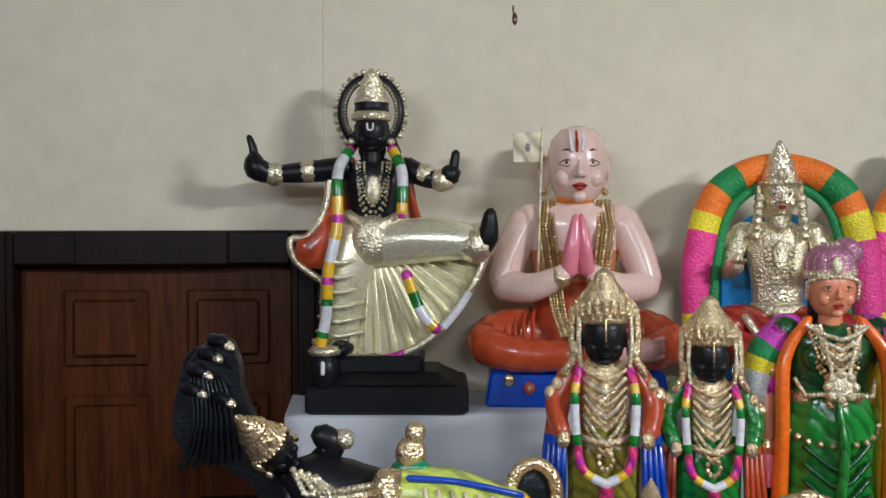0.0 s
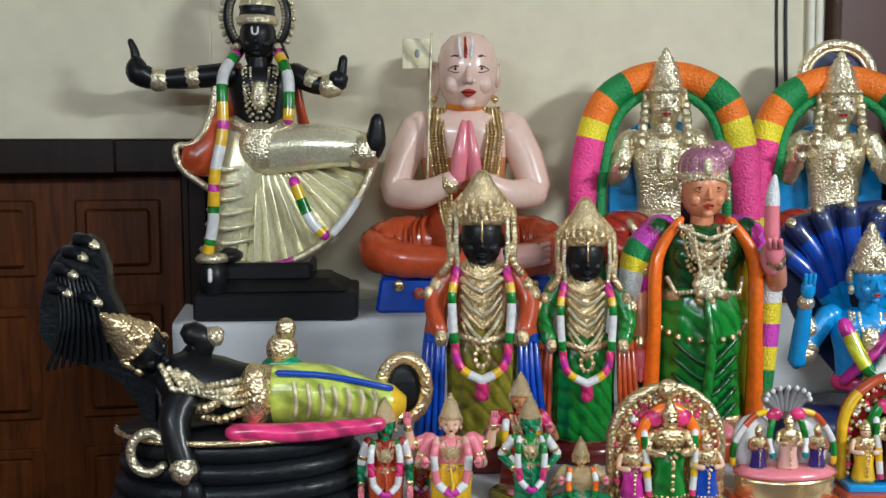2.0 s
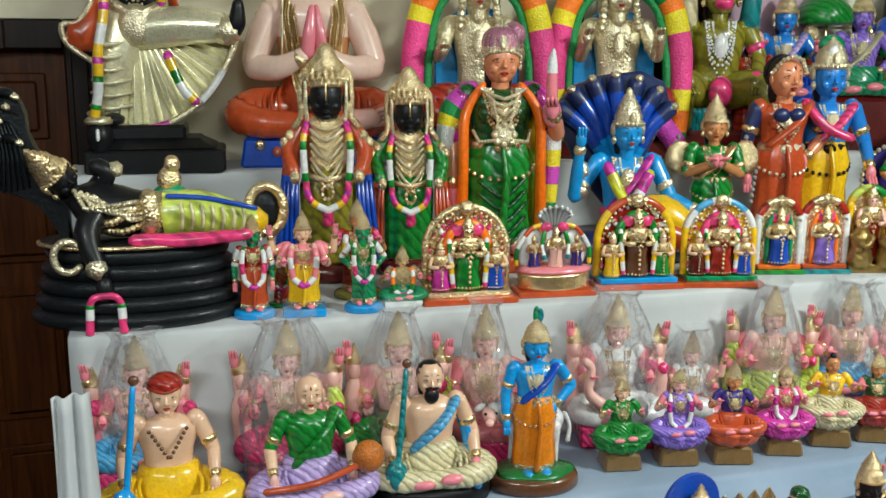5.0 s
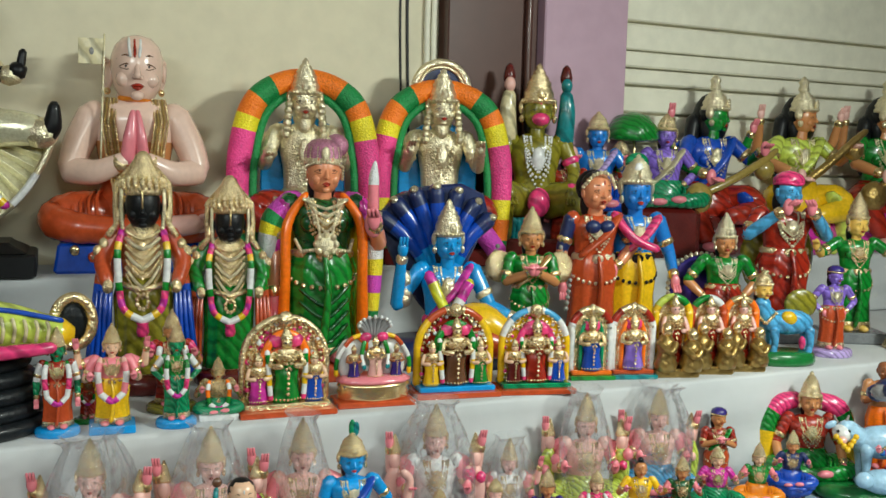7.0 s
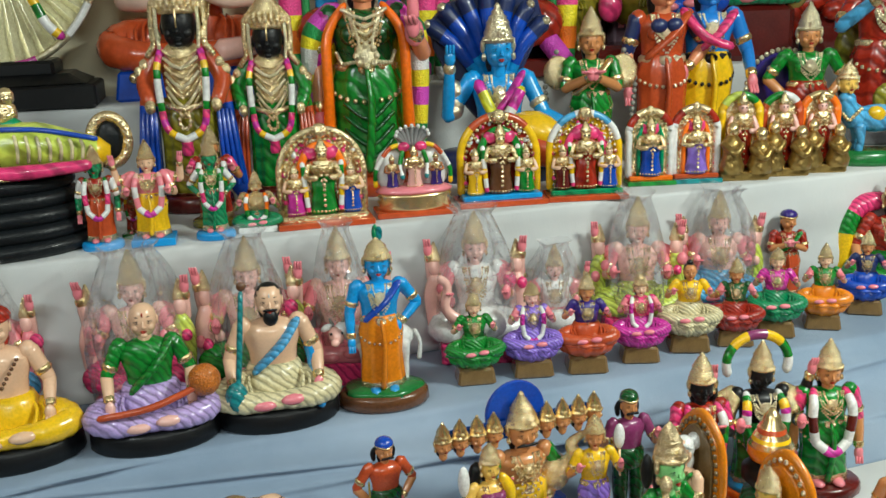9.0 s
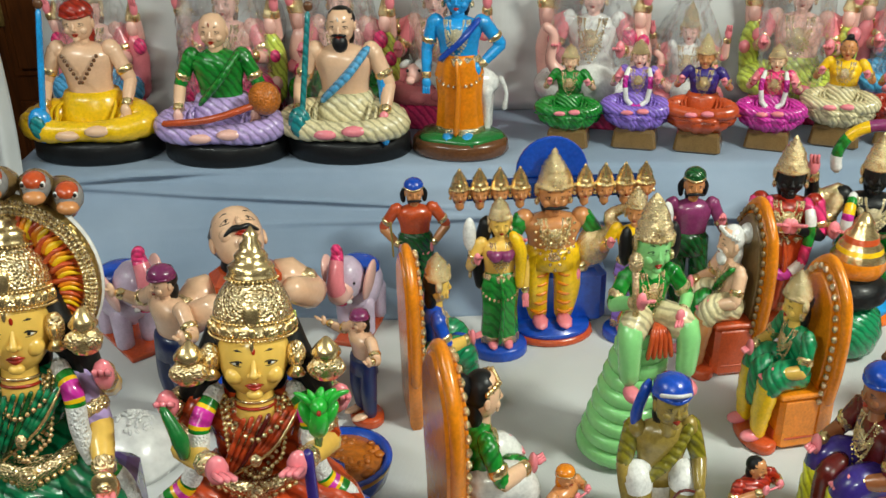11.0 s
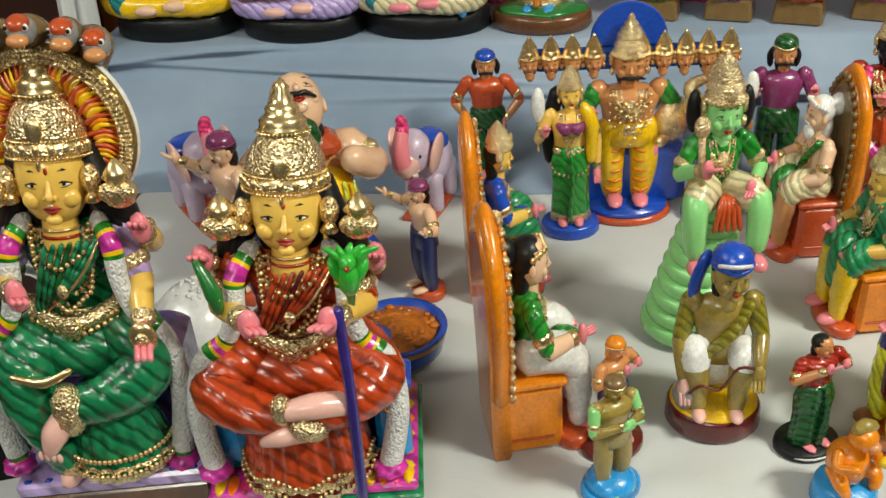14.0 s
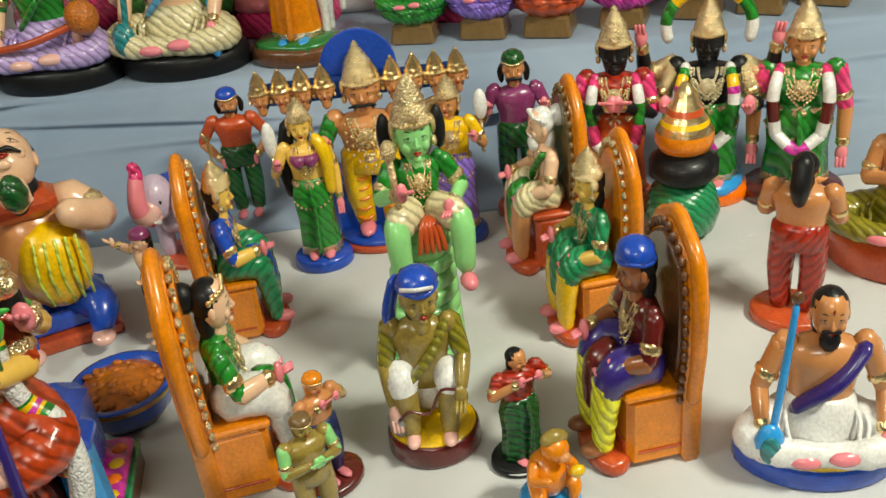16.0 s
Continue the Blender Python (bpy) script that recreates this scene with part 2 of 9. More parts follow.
# ---- modelling kit ----
class Clay:
    """Collects shapes, each in a paint, into one mesh."""

    def __init__(self):
        self.v, self.f, self.m, self.sm, self.names, self.count = [], [], [], [], [], 0
        self.t = Matrix.Identity(4)

    def add(self, verts, faces, mat, smooth=True):
        verts = np.asarray(verts, float)
        t = np.array(self.t)
        self.v.append(verts @ t[:3, :3].T + t[:3, 3])
        base = self.count
        self.count += len(verts)
        mats = mat if isinstance(mat, list) else [mat] * len(faces)
        for face, mm in zip(faces, mats):
            self.f.append([i + base for i in face])
            if mm not in self.names:
                self.names.append(mm)
            self.m.append(self.names.index(mm))
            self.sm.append(smooth)

    def rings(self, rings, mat, closed=True, smooth=True):
        """Skin over rings of equal length; mat may be a list, one for each band."""
        n = len(rings[0])
        verts = np.concatenate(rings)
        faces, mats = [], []
        for i in range(len(rings) - 1):
            mm = mat[min(i, len(mat) - 1)] if isinstance(mat, list) else mat
            for j in range(n):
                k = (j + 1) % n
                faces.append((i * n + j, i * n + k, (i + 1) * n + k, (i + 1) * n + j)); mats.append(mm)
        if closed:
            faces.append(tuple(range(n - 1, -1, -1))); mats.append(mat[0] if isinstance(mat, list) else mat)
            q = (len(rings) - 1) * n
            faces.append(tuple(range(q, q + n))); mats.append(mat[-1] if isinstance(mat, list) else mat)
        self.add(verts, faces, mats, smooth)

    def ell(self, c, r, mat, rot=(0, 0, 0), n=12, k=7):
        r = (r, r, r) if isinstance(r, (int, float)) else r
        th = np.linspace(0, 2 * np.pi, n, endpoint=False)
        R = np.array(Euler([radians(a) for a in rot]).to_matrix())
        rings = []
        for i in range(k + 1):
            ph = -np.pi / 2 + np.pi * (0.04 + 0.92 * i / k)
            p = np.stack([np.cos(th) * np.cos(ph) * r[0], np.sin(th) * np.cos(ph) * r[1], np.full(n, np.sin(ph) * r[2])], 1)
            rings.append(p @ R.T + np.array(c))
        self.rings(rings, mat)

    def lathe(self, prof, mat, c=(0, 0, 0), sx=1.0, sy=1.0, n=18, pleat=0, amp=0.0, rot=(0, 0, 0), lean=(0, 0)):
        th = np.linspace(0, 2 * np.pi, n, endpoint=False)
        R = np.array(Euler([radians(a) for a in rot]).to_matrix())
        z0, z1 = prof[0][1], prof[-1][1]
        rings = []
        for r, z in prof:
            k = r * (1 + (amp * np.cos(pleat * th) if pleat else 0))
            g = (z - z0) / ((z1 - z0) or 1)
            p = np.stack([k * np.cos(th) * sx + lean[0] * g, k * np.sin(th) * sy + lean[1] * g, np.full(n, z)], 1)
            rings.append(p @ R.T + np.array(c))
        self.rings(rings, mat)

    def tube(self, pts, rad, mat, n=9, flat=1.0, fine=4, ribs=0.0):
        """A rounded limb through the points; mat may be a list spread evenly along it."""
        pts = [Vector(p) for p in pts]
        rad = list(rad) if isinstance(rad, (list, tuple)) else [rad] * len(pts)
        path, rr = [], []
        for i in range(len(pts) - 1):
            p0, p1, p2, p3 = pts[max(i - 1, 0)], pts[i], pts[i + 1], pts[min(i + 2, len(pts) - 1)]
            for j in range(fine):
                u = j / fine
                path.append(0.5 * (2 * p1 + (p2 - p0) * u + (2 * p0 - 5 * p1 + 4 * p2 - p3) * u * u + (3 * p1 - p0 - 3 * p2 + p3) * u ** 3))
                rr.append(rad[i] * (1 - u) + rad[i + 1] * u)
        path.append(pts[-1]); rr.append(rad[-1])
        if ribs:
            rr = [r * (1 + ribs * (1, 0.35, -1)[i % 3]) for i, r in enumerate(rr)]
        d0, d1 = (path[0] - path[1]).normalized(), (path[-1] - path[-2]).normalized()
        path = [path[0] + d0 * rr[0] * 0.7] + path + [path[-1] + d1 * rr[-1] * 0.7]
        rr = [rr[0] * 0.45] + rr + [rr[-1] * 0.45]
        th = np.linspace(0, 2 * np.pi, n, endpoint=False)
        up, rings = Vector((0.13, 0.21, 1)), []
        for i, p in enumerate(path):
            d = (path[min(i + 1, len(path) - 1)] - path[max(i - 1, 0)]).normalized()
            s = d.cross(up)
            s = s.normalized() if s.length > 0.05 else d.cross(Vector((1, 0, 0))).normalized()
            u = s.cross(d).normalized()
            up = u
            rings.append(np.array([p]) + np.outer(np.cos(th) * rr[i], s) + np.outer(np.sin(th) * rr[i] * flat, u))
        if isinstance(mat, list):
            k = len(rings) - 1
            mat = [mat[(i + 1) % len(mat)] for i in range(k)] if ribs else [mat[min(int(i * len(mat) / k), len(mat) - 1)] for i in range(k)]
        self.rings(rings, mat)

    def beads(self, pts, r, count, mat):
        pts = [Vector(p) for p in pts]
        seg = [(b - a).length for a, b in zip(pts, pts[1:])]
        total = sum(seg)
        for i in range(count):
            s, k = total * i / max(count - 1, 1), 0
            while k < len(seg) - 1 and s > seg[k]:
                s -= seg[k]; k += 1
            self.ell(pts[k].lerp(pts[k + 1], min(s / seg[k], 1)), r, mat, n=6, k=4)

    def box(self, c, size, mat, rz=0, bev=0.1, taper=1.0, smooth=False):
        hx, hy, hz = (s / 2 for s in size)
        b = min(hx, hy, hz) * 2 * bev
        a = radians(rz)
        rings = []
        for z, ins, tp in ((-hz, b, 1), (-hz + b, 0, 1), (hz - b, 0, taper), (hz, b, taper)):
            x, y = hx * tp - ins, hy * tp - ins
            q = [(x, -y + b), (x, y - b), (x - b, y), (-x + b, y), (-x, y - b), (-x, -y + b), (-x + b, -y), (x - b, -y)]
            rings.append(np.array([(c[0] + px * math.cos(a) - py * math.sin(a), c[1] + px * math.sin(a) + py * math.cos(a), c[2] + z) for px, py in q]))
        self.rings(rings, mat, smooth=smooth)

    def plate(self, outline, y0, y1, mat, edge=None):
        """A plate that stands in x and z, between two depths."""
        o = np.array(outline, float)
        cx, cz = o.mean(0)
        ins = (o - (cx, cz)) * 0.96 + (cx, cz)
        mk = lambda q, y: np.stack([q[:, 0], np.full(len(q), y), q[:, 1]], 1)
        e = (y1 - y0) * 0.2
        self.rings([mk(ins, y0), mk(o, y0 + e), mk(o, y1 - e), mk(ins, y1)], [edge or mat] * 3, closed=False)
        self.add(np.concatenate([mk(ins, y0), mk(ins, y1)]), [tuple(range(len(o))), tuple(range(2 * len(o) - 1, len(o) - 1, -1))], mat, False)

    def done(self, name, parent=None, m=None, label="", category="", group="", kind=""):
        me = bpy.data.meshes.new(name)
        me.from_pydata([tuple(p) for p in np.concatenate(self.v)], [], self.f)
        for nm in self.names:
            me.materials.append(MATS[nm])
        me.polygons.foreach_set("material_index", self.m)
        me.polygons.foreach_set("use_smooth", self.sm)
        bm = bmesh.new(); bm.from_mesh(me)
        bmesh.ops.recalc_face_normals(bm, faces=bm.faces)
        bm.to_mesh(me); bm.free()
        ob = new(name, me)
        if parent:
            ob.parent = parent
        if m is not None:
            ob.matrix_basis = m
        return tagged(ob, label, category, group, kind)


def at(x, y, z, size=1.0, turn=0.0):
    return pose(x, y, z, 0, 0, turn) @ Matrix.Scale(size, 4)


def half_ring(r, z0, n=14, a0=0.0, a1=180.0, sx=1.0):
    return [(r * sx * math.cos(radians(a0 + (a1 - a0) * i / n)), z0 + r * math.sin(radians(a0 + (a1 - a0) * i / n))) for i in range(n + 1)]


# ---- the room ----
ROOM = pose(0, 0, 0, 0, 0, YAW)


def slab(name, x0, x1, y0, y1, z0, z1, mat, label="", parent=None, turned=True, kind="structure", bev=0.02, category=""):
    k = Clay()
    k.box(((x0 + x1) / 2, (y0 + y1) / 2, (z0 + z1) / 2), (x1 - x0, y1 - y0, z1 - z0), mat, bev=bev)
    return k.done(name, parent, ROOM if turned and not parent else None, label, category, "", kind)


WALL = 3.62
slab("floor", -3.2, 6.2, -3.4, 3.9, -0.1, 0.0, "floor_stone", "grey polished stone floor")
slab("ceiling", -3.2, 6.2, -3.4, 3.9, CEIL, CEIL + 0.1, "ceiling_white", "plain white painted ceiling")
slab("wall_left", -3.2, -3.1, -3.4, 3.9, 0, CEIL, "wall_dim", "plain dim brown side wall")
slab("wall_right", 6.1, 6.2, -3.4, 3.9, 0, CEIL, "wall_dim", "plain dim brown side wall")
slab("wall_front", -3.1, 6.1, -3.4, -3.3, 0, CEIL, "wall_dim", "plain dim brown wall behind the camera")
# back wall, with the door's opening
DX0, DX1, DTOP = -0.575, 0.145, 1.905
FX0, FX1, FTOP = -0.645, 0.232, 1.995
slab("wall_back", FX0, FX1, WALL, WALL + 0.14, FTOP, CEIL, "wall_cream", "cream painted plaster wall above the door")
slab("wall_back", FX1, 1.985, WALL, WALL + 0.14, 0, CEIL, "wall_cream", "cream painted plaster wall with a small chip")
slab("wall_back", 1.985, 2.36, WALL - 0.08, WALL + 0.14, 0, CEIL, "wall_brown", "dark brown painted pilaster beside the steps")
slab("wall_back", 2.36, 2.735, WALL - 0.13, WALL + 0.14, 0, CEIL, "wall_lilac", "lilac painted pillar behind the figurines")
boarded = slab("wall_back", 2.735, 6.1, WALL + 0.02, WALL + 0.14, 0, CEIL, "slat_cream", "cream wall behind horizontal boards")
slab("wall_dado", -3.1, FX0 - 0.008, WALL - 0.054, WALL - 0.05, 0, 1.22, "wall_brown", "dark brown painted lower wall")
slab("wall_lilac", -3.1, FX0, WALL - 0.05, WALL + 0.14, 0, CEIL, "wall_lilac", "lilac painted wall beside the door")
for z, h in ((2.485, 0.56), (2.37, 0.10), (2.30, 0.062), (2.232, 0.06), (2.122, 0.10), (2.0, 0.11), (1.88, 0.11), (1.76, 0.11), (1.64, 0.11)):
    k = Clay()
    k.box((4.42, WALL - 0.0, z + h / 2), (3.36, 0.05 if h > 0.07 else 0.07, h), "slat_cream", bev=0.12)
    k.done("board", boarded).matrix_parent_inverse = Matrix.Identity(4)


def chip():
    k = Clay()
    k.ell((0, 0, 0), (0.008, 0.004, 0.018), "brown", n=8, k=4)
    k.ell((-0.004, -0.001, 0.026), (0.003, 0.003, 0.012), "mud", n=6, k=4)
    k.done("wall_chip", None, ROOM @ pose(0.757, WALL, 2.575), "small brown chip in the wall plaster", "wall chip", "", "structure")


chip()


def door():
    """A panelled leaf in a dark frame, set in the wall."""
    top = new("door_1")
    top.matrix_basis = ROOM
    tagged(top, "closed dark brown panelled wooden door in a frame", "door", "", "structure")
    for nm, x0, x1, z0, z1 in (("jamb", FX0, DX0, 0, FTOP), ("jamb", DX1, FX1, 0, FTOP), ("head", DX0, DX1, DTOP, FTOP)):
        k = Clay()
        k.box(((x0 + x1) / 2, WALL + 0.04, (z0 + z1) / 2), (x1 - x0, 0.13, z1 - z0), "frame_wood", bev=0.06)
        k.box(((x0 + x1) / 2, WALL - 0.03, (z0 + z1) / 2), ((x1 - x0) * 0.55, 0.02, z1 - z0), "frame_wood", bev=0.2)
        k.done(nm, top)
    leaf = Clay()
    leaf.box(((DX0 + DX1) / 2, WALL + 0.06, DTOP / 2), (DX1 - DX0, 0.035, DTOP), "door_wood", bev=0.03)
    for x0, x1 in ((-0.464, -0.24), (-0.137, 0.084)):
        for z0, z1 in ((1.63, 1.835), (1.24, 1.55), (0.72, 1.16), (0.2, 0.63)):
            w = x1 - x0
            for s, sz, b, yy in ((w, z1 - z0, 0.3, 0.040), (w - 0.05, z1 - z0 - 0.05, 0.45, 0.032)):
                leaf.box(((x0 + x1) / 2, WALL + yy, (z0 + z1) / 2), (s, 0.018, sz), "door_wood", bev=b)
    lf = leaf.done("leaf", top)
    k = Clay()
    k.box((DX0 + 0.10, WALL + 0.035, 1.0), (0.045, 0.014, 0.2), "darkgold", bev=0.2)
    k.tube([(DX0 + 0.10, WALL + 0.03, 1.04), (DX0 + 0.10, WALL - 0.02, 1.04), (DX0 + 0.14, WALL - 0.025, 1.04), (DX0 + 0.22, WALL - 0.025, 1.035)], 0.008, "darkgold")
    k.ell((DX0 + 0.10, WALL + 0.02, 0.96), (0.014, 0.01, 0.014), "darkgold")
    k.done("handle", lf, label="tarnished metal lever handle")


door()


def cable(name, x, dx, r, mat, label):
    k = Clay()
    k.tube([(x + dx * i / 5 + 0.004 * math.sin(i * 2.1), WALL - r, CEIL - (CEIL - 1.5) * i / 5) for i in range(6)], r, mat, n=6)
    k.done(name, None, ROOM, label, "cable" if name == "cable" else "pipe")


cable("cable", 1.82, 0.03, 0.004, "wire", "thin black cable hanging down the cream wall")
cable("cable", 1.845, 0.035, 0.005, "wire", "thin black cable beside another on the wall")
cable("conduit", 1.935, 0.0, 0.012, "slat_cream", "cream plastic conduit running down the wall")
cable("conduit", 1.962, 0.0, 0.012, "slat_cream", "cream plastic conduit running down the wall")
k = Clay()
k.tube([(2.31, WALL - 0.095, CEIL), (2.31, WALL - 0.095, 1.0)], 0.014, "wall_brown", n=8)
k.done("pipe", None, ROOM, "brown painted pipe on the dark pilaster", "pipe")


# ---- the stepped display ----
def sheet(name, x0, x1, y0, y1, z, drop, label, sag=0.004, flare=0.0, mat="cloth"):
    """A white cloth over one step: its top, rounded front edge and a draped front, with soft folds."""
    rows = [(y1, z)] + [(y1 + (y0 + 0.012 - y1) * i / 12, z) for i in range(1, 12)]
    rows += [(y0 + 0.010, z), (y0 + 0.003, z - 0.003), (y0, z - 0.010)]
    m = 40 if flare else 12
    rows += [(y0, z - 0.010 - (drop - 0.010) * i / m) for i in range(1, m + 1)]
    n = 160 if flare else 90
    creases = [(rnd0 * 0.13 + 0.1, (-0.35, 0.2, -0.12, 0.3, -0.2, 0.12)[rnd0], 0.25 + 0.55 * rnd0) for rnd0 in range(6)]
    verts, faces = [], []
    rnd = random.Random(name + str(z))
    ph = [(rnd.uniform(4, 26), rnd.uniform(0, 6), rnd.uniform(-5, 5)) for _ in range(7)]
    for j, (y, zz) in enumerate(rows):
        for i in range(n + 1):
            x = x0 + (x1 - x0) * i / n
            wob = sum(math.sin(f * x + p + g * (z - zz)) for f, p, g in ph) / 7
            if j < 13:
                verts.append((x, y, zz + sag * 0.5 * wob * math.sin(3 * y + x)))
            else:
                fall = (z - zz) / max(drop, 0.01)
                verts.append((x, y - 0.004 - flare * fall ** 1.6 - 0.03 * fall * (0.5 + 0.7 * wob) - 0.012 * math.sin(4 * math.pi * fall + 2 * x) * fall - (0.012 * math.sin(9 * fall + 5 * x + 2 * math.sin(3 * x)) * math.sin(math.pi * fall) + 0.03 * sum(math.exp(-((fall - c0 - c1 * (x - cx)) / 0.05) ** 2) * math.exp(-((x - cx - 0.2) / 0.8) ** 2) for c0, c1, cx in creases) if flare else 0), zz + 0.004 * wob * fall))
    for j in range(len(rows) - 1):
        for i in range(n):
            a = j * (n + 1) + i
            faces.append((a, a + 1, a + n + 2, a + n + 1))
    k = Clay()
    k.add(verts, faces, mat)
    ob = k.done(name, None, ROOM, label, "cloth", "", "structure")
    mod = ob.modifiers.new("thickness", "SOLIDIFY")
    mod.thickness = 0.003
    return ob


X1 = 4.6
BACK = WALL - 0.01
for nm, y0, z, z0, x0 in (("step_top", 3.305, A, B, 0.16), ("step_upper", 2.485, B, C, 0.20), ("step_middle", 2.13, C, D, 0.24), ("step_lower", 0.98, D, 0.0, 0.41)):
    slab(nm, x0, X1, y0, BACK, z0 + 0.001, z - 0.006, "mud", "wooden display step under a white cloth")
sheet("cloth_top", 0.15, X1, 3.295, BACK, A, A - B - 0.002, "white cotton cloth over the top step")
sheet("cloth_upper", 0.19, X1, 2.475, 3.30, B, B - C - 0.002, "white cotton cloth over the upper step")
sheet("cloth_middle", 0.225, X1, 2.12, 2.48, C, C - D - 0.002, "pale blue cotton cloth over the middle step, softly creased", 0.004, 0.26, "blue_cloth")
sheet("cloth_lower", 0.40, X1, 0.97, 2.13, D, 0.7, "white cotton cloth over the lowest step")


def cloth_end():
    """The gathered end of the white cloth, hanging down beside the steps."""
    verts, faces, n, m = [], [], 18, 16
    for j in range(m + 1):
        u = j / m
        for i in range(n + 1):
            w = i / n
            verts.append((0.185 + 0.075 * w * (0.8 + 0.3 * u), 2.11 - 0.1 * u * u + 0.012 * math.sin(13 * w + 2 * u) + 0.02 * w, 1.305 - (1.305 - D - 0.01) * u))
    for j in range(m):
        for i in range(n):
            q = j * (n + 1) + i
            faces.append((q, q + 1, q + n + 2, q + n + 1))
    k = Clay()
    k.add(verts, faces, "cloth")
    ob = k.done("cloth_end", None, ROOM, "gathered end of the white cloth hanging beside the steps", "cloth", "", "structure")
    ob.modifiers.new("thickness", "SOLIDIFY").thickness = 0.003


cloth_end()


# ---- figurines: shared anatomy ----
GARLAND = ["white", "white", "green", "yellow", "magenta", "yellow", "green", "white", "white", "magenta", "green", "white"]


def head(k, c, s, skin, hair="black", crown="tall", gold="gold", turn=0, face=True, beard=None, mark="red", feat="black"):
    t0 = k.t
    k.t = t0 @ Matrix.Translation(c) @ pose(0, 0, 0, 0, 0, turn) @ Matrix.Scale(s, 4)
    k.lathe([(0.12, -1.02), (0.34, -0.96), (0.55, -0.82), (0.71, -0.58), (0.8, -0.28), (0.84, 0.02), (0.83, 0.35), (0.72, 0.68), (0.46, 0.93), (0.1, 1.02)], skin, sy=1.05, n=24)
    k.tube([(0, 0.05, -0.75), (0, 0.1, -1.5)], [0.42, 0.48], skin)
    for sx in (-1, 1):
        k.ell((sx * 0.84, 0.08, -0.08), (0.1, 0.2, 0.3), skin, n=8, k=5)
    if face:
        k.tube([(0, -0.8, 0.16), (0, -0.9, -0.1), (0, -0.97, -0.24)], [0.06, 0.09, 0.12], skin, n=8, fine=2)
        k.ell((0, -0.7, -0.8), (0.22, 0.15, 0.14), skin, n=10, k=6)
        for sx in (-1, 1):
            k.ell((sx * 0.1, -0.86, -0.26), (0.09, 0.09, 0.07), skin, n=7, k=4)
            k.ell((sx * 0.42, -0.56, -0.32), (0.26, 0.22, 0.24), skin, n=10, k=6)
            k.ell((sx * 0.35, -0.735, 0.04), (0.175, 0.05, 0.062), "white" if skin != "black" else "scales", rot=(0, 0, sx * 24), n=10, k=6)
            k.ell((sx * 0.35, -0.765, 0.045), (0.075, 0.035, 0.062), "black", rot=(0, 0, sx * 24), n=8, k=5)
            k.tube([(sx * 0.14, -0.81, 0.04), (sx * 0.34, -0.79, 0.115), (sx * 0.56, -0.64, 0.04)], [0.016, 0.03, 0.014], feat, n=5, fine=3)
            k.tube([(sx * 0.15, -0.81, 0.01), (sx * 0.34, -0.8, -0.05), (sx * 0.56, -0.64, 0.02)], 0.014, feat, n=5, fine=3)
            k.tube([(sx * 0.1, -0.83, 0.26), (sx * 0.36, -0.76, 0.37), (sx * 0.64, -0.53, 0.27)], [0.022, 0.036, 0.014], feat, n=5, fine=3)
        lip = "black" if skin == "black" else ("red" if skin != "pink" else "hotpink")
        k.tube([(-0.2, -0.79, -0.53), (-0.06, -0.86, -0.5), (0.06, -0.86, -0.5), (0.2, -0.79, -0.53)], [0.02, 0.05, 0.05, 0.02], lip, n=6, fine=2)
        k.tube([(-0.15, -0.8, -0.56), (0, -0.86, -0.61), (0.15, -0.8, -0.56)], [0.025, 0.06, 0.025], lip, n=6, fine=2)
        if mark:
            k.ell((0, -0.86, 0.5), (0.05, 0.04, 0.15), mark, n=6, k=4)
    if hair:
        k.ell((0, 0.16, 0.22), (0.9, 0.98, 0.9), hair)
        k.ell((0, 0.55, -0.7), (0.72, 0.5, 0.95), hair)
    if beard:
        k.ell((0, -0.6, -0.95), (0.5, 0.4, 0.55), beard, n=10)
        k.tube([(-0.4, -0.8, -0.45), (0, -0.95, -0.36), (0.4, -0.8, -0.45)], 0.08, beard, n=6)
    if crown in ("tall", "short"):
        h = 0.85 if crown == "tall" else 0.5
        k.lathe([(0.86, 0.42), (0.98, 0.5), (0.98, 0.72), (0.86, 0.8), (0.9, 1.0), (0.78, 1.15 + .1 * h), (0.7, 1.2 + .35 * h), (0.74, 1.2 + .45 * h),
                 (0.55, 1.2 + .7 * h), (0.58, 1.2 + .8 * h), (0.36, 1.2 + 1.05 * h), (0.4, 1.2 + 1.15 * h), (0.18, 1.2 + 1.4 * h), (0.22, 1.2 + 1.5 * h), (0.05, 1.2 + 1.75 * h)], gold, n=20)
        k.beads([(0.98 * math.cos(a), -0.98 * math.sin(a), 0.6) for a in np.linspace(0.2, 2.94, 12)], 0.1, 12, gold)
        k.ell((0, -0.92, 0.95), (0.25, 0.14, 0.35), gold, n=8, k=5)
        for sx in (-1, 1):
            k.ell((sx * 0.95, -0.1, -0.38), (0.16, 0.2, 0.24), gold, n=8, k=5)
            k.ell((sx * 0.98, 0.05, 0.25), (0.16, 0.3, 0.4), gold, n=8, k=5)
    elif crown in ("turban", "cap"):
        k.lathe([(0.84, 0.38), (0.98, 0.5), (0.98, 0.78), (0.82, 1.05), (0.45, 1.25), (0.1, 1.32)], gold, n=16, pleat=0 if crown == "cap" else 8, amp=0.04)
        k.tube([(0.93 * math.cos(a), -0.95 * math.sin(a), 0.5 + 0.06 * math.sin(3 * a)) for a in np.linspace(0, 2 * math.pi, 12)], 0.1, "plaingold" if crown == "cap" else gold, n=6, fine=2)
    elif crown == "bun":
        k.ell((0, 0.25, 1.15), (0.42, 0.42, 0.4), hair or "black")
    k.t = t0


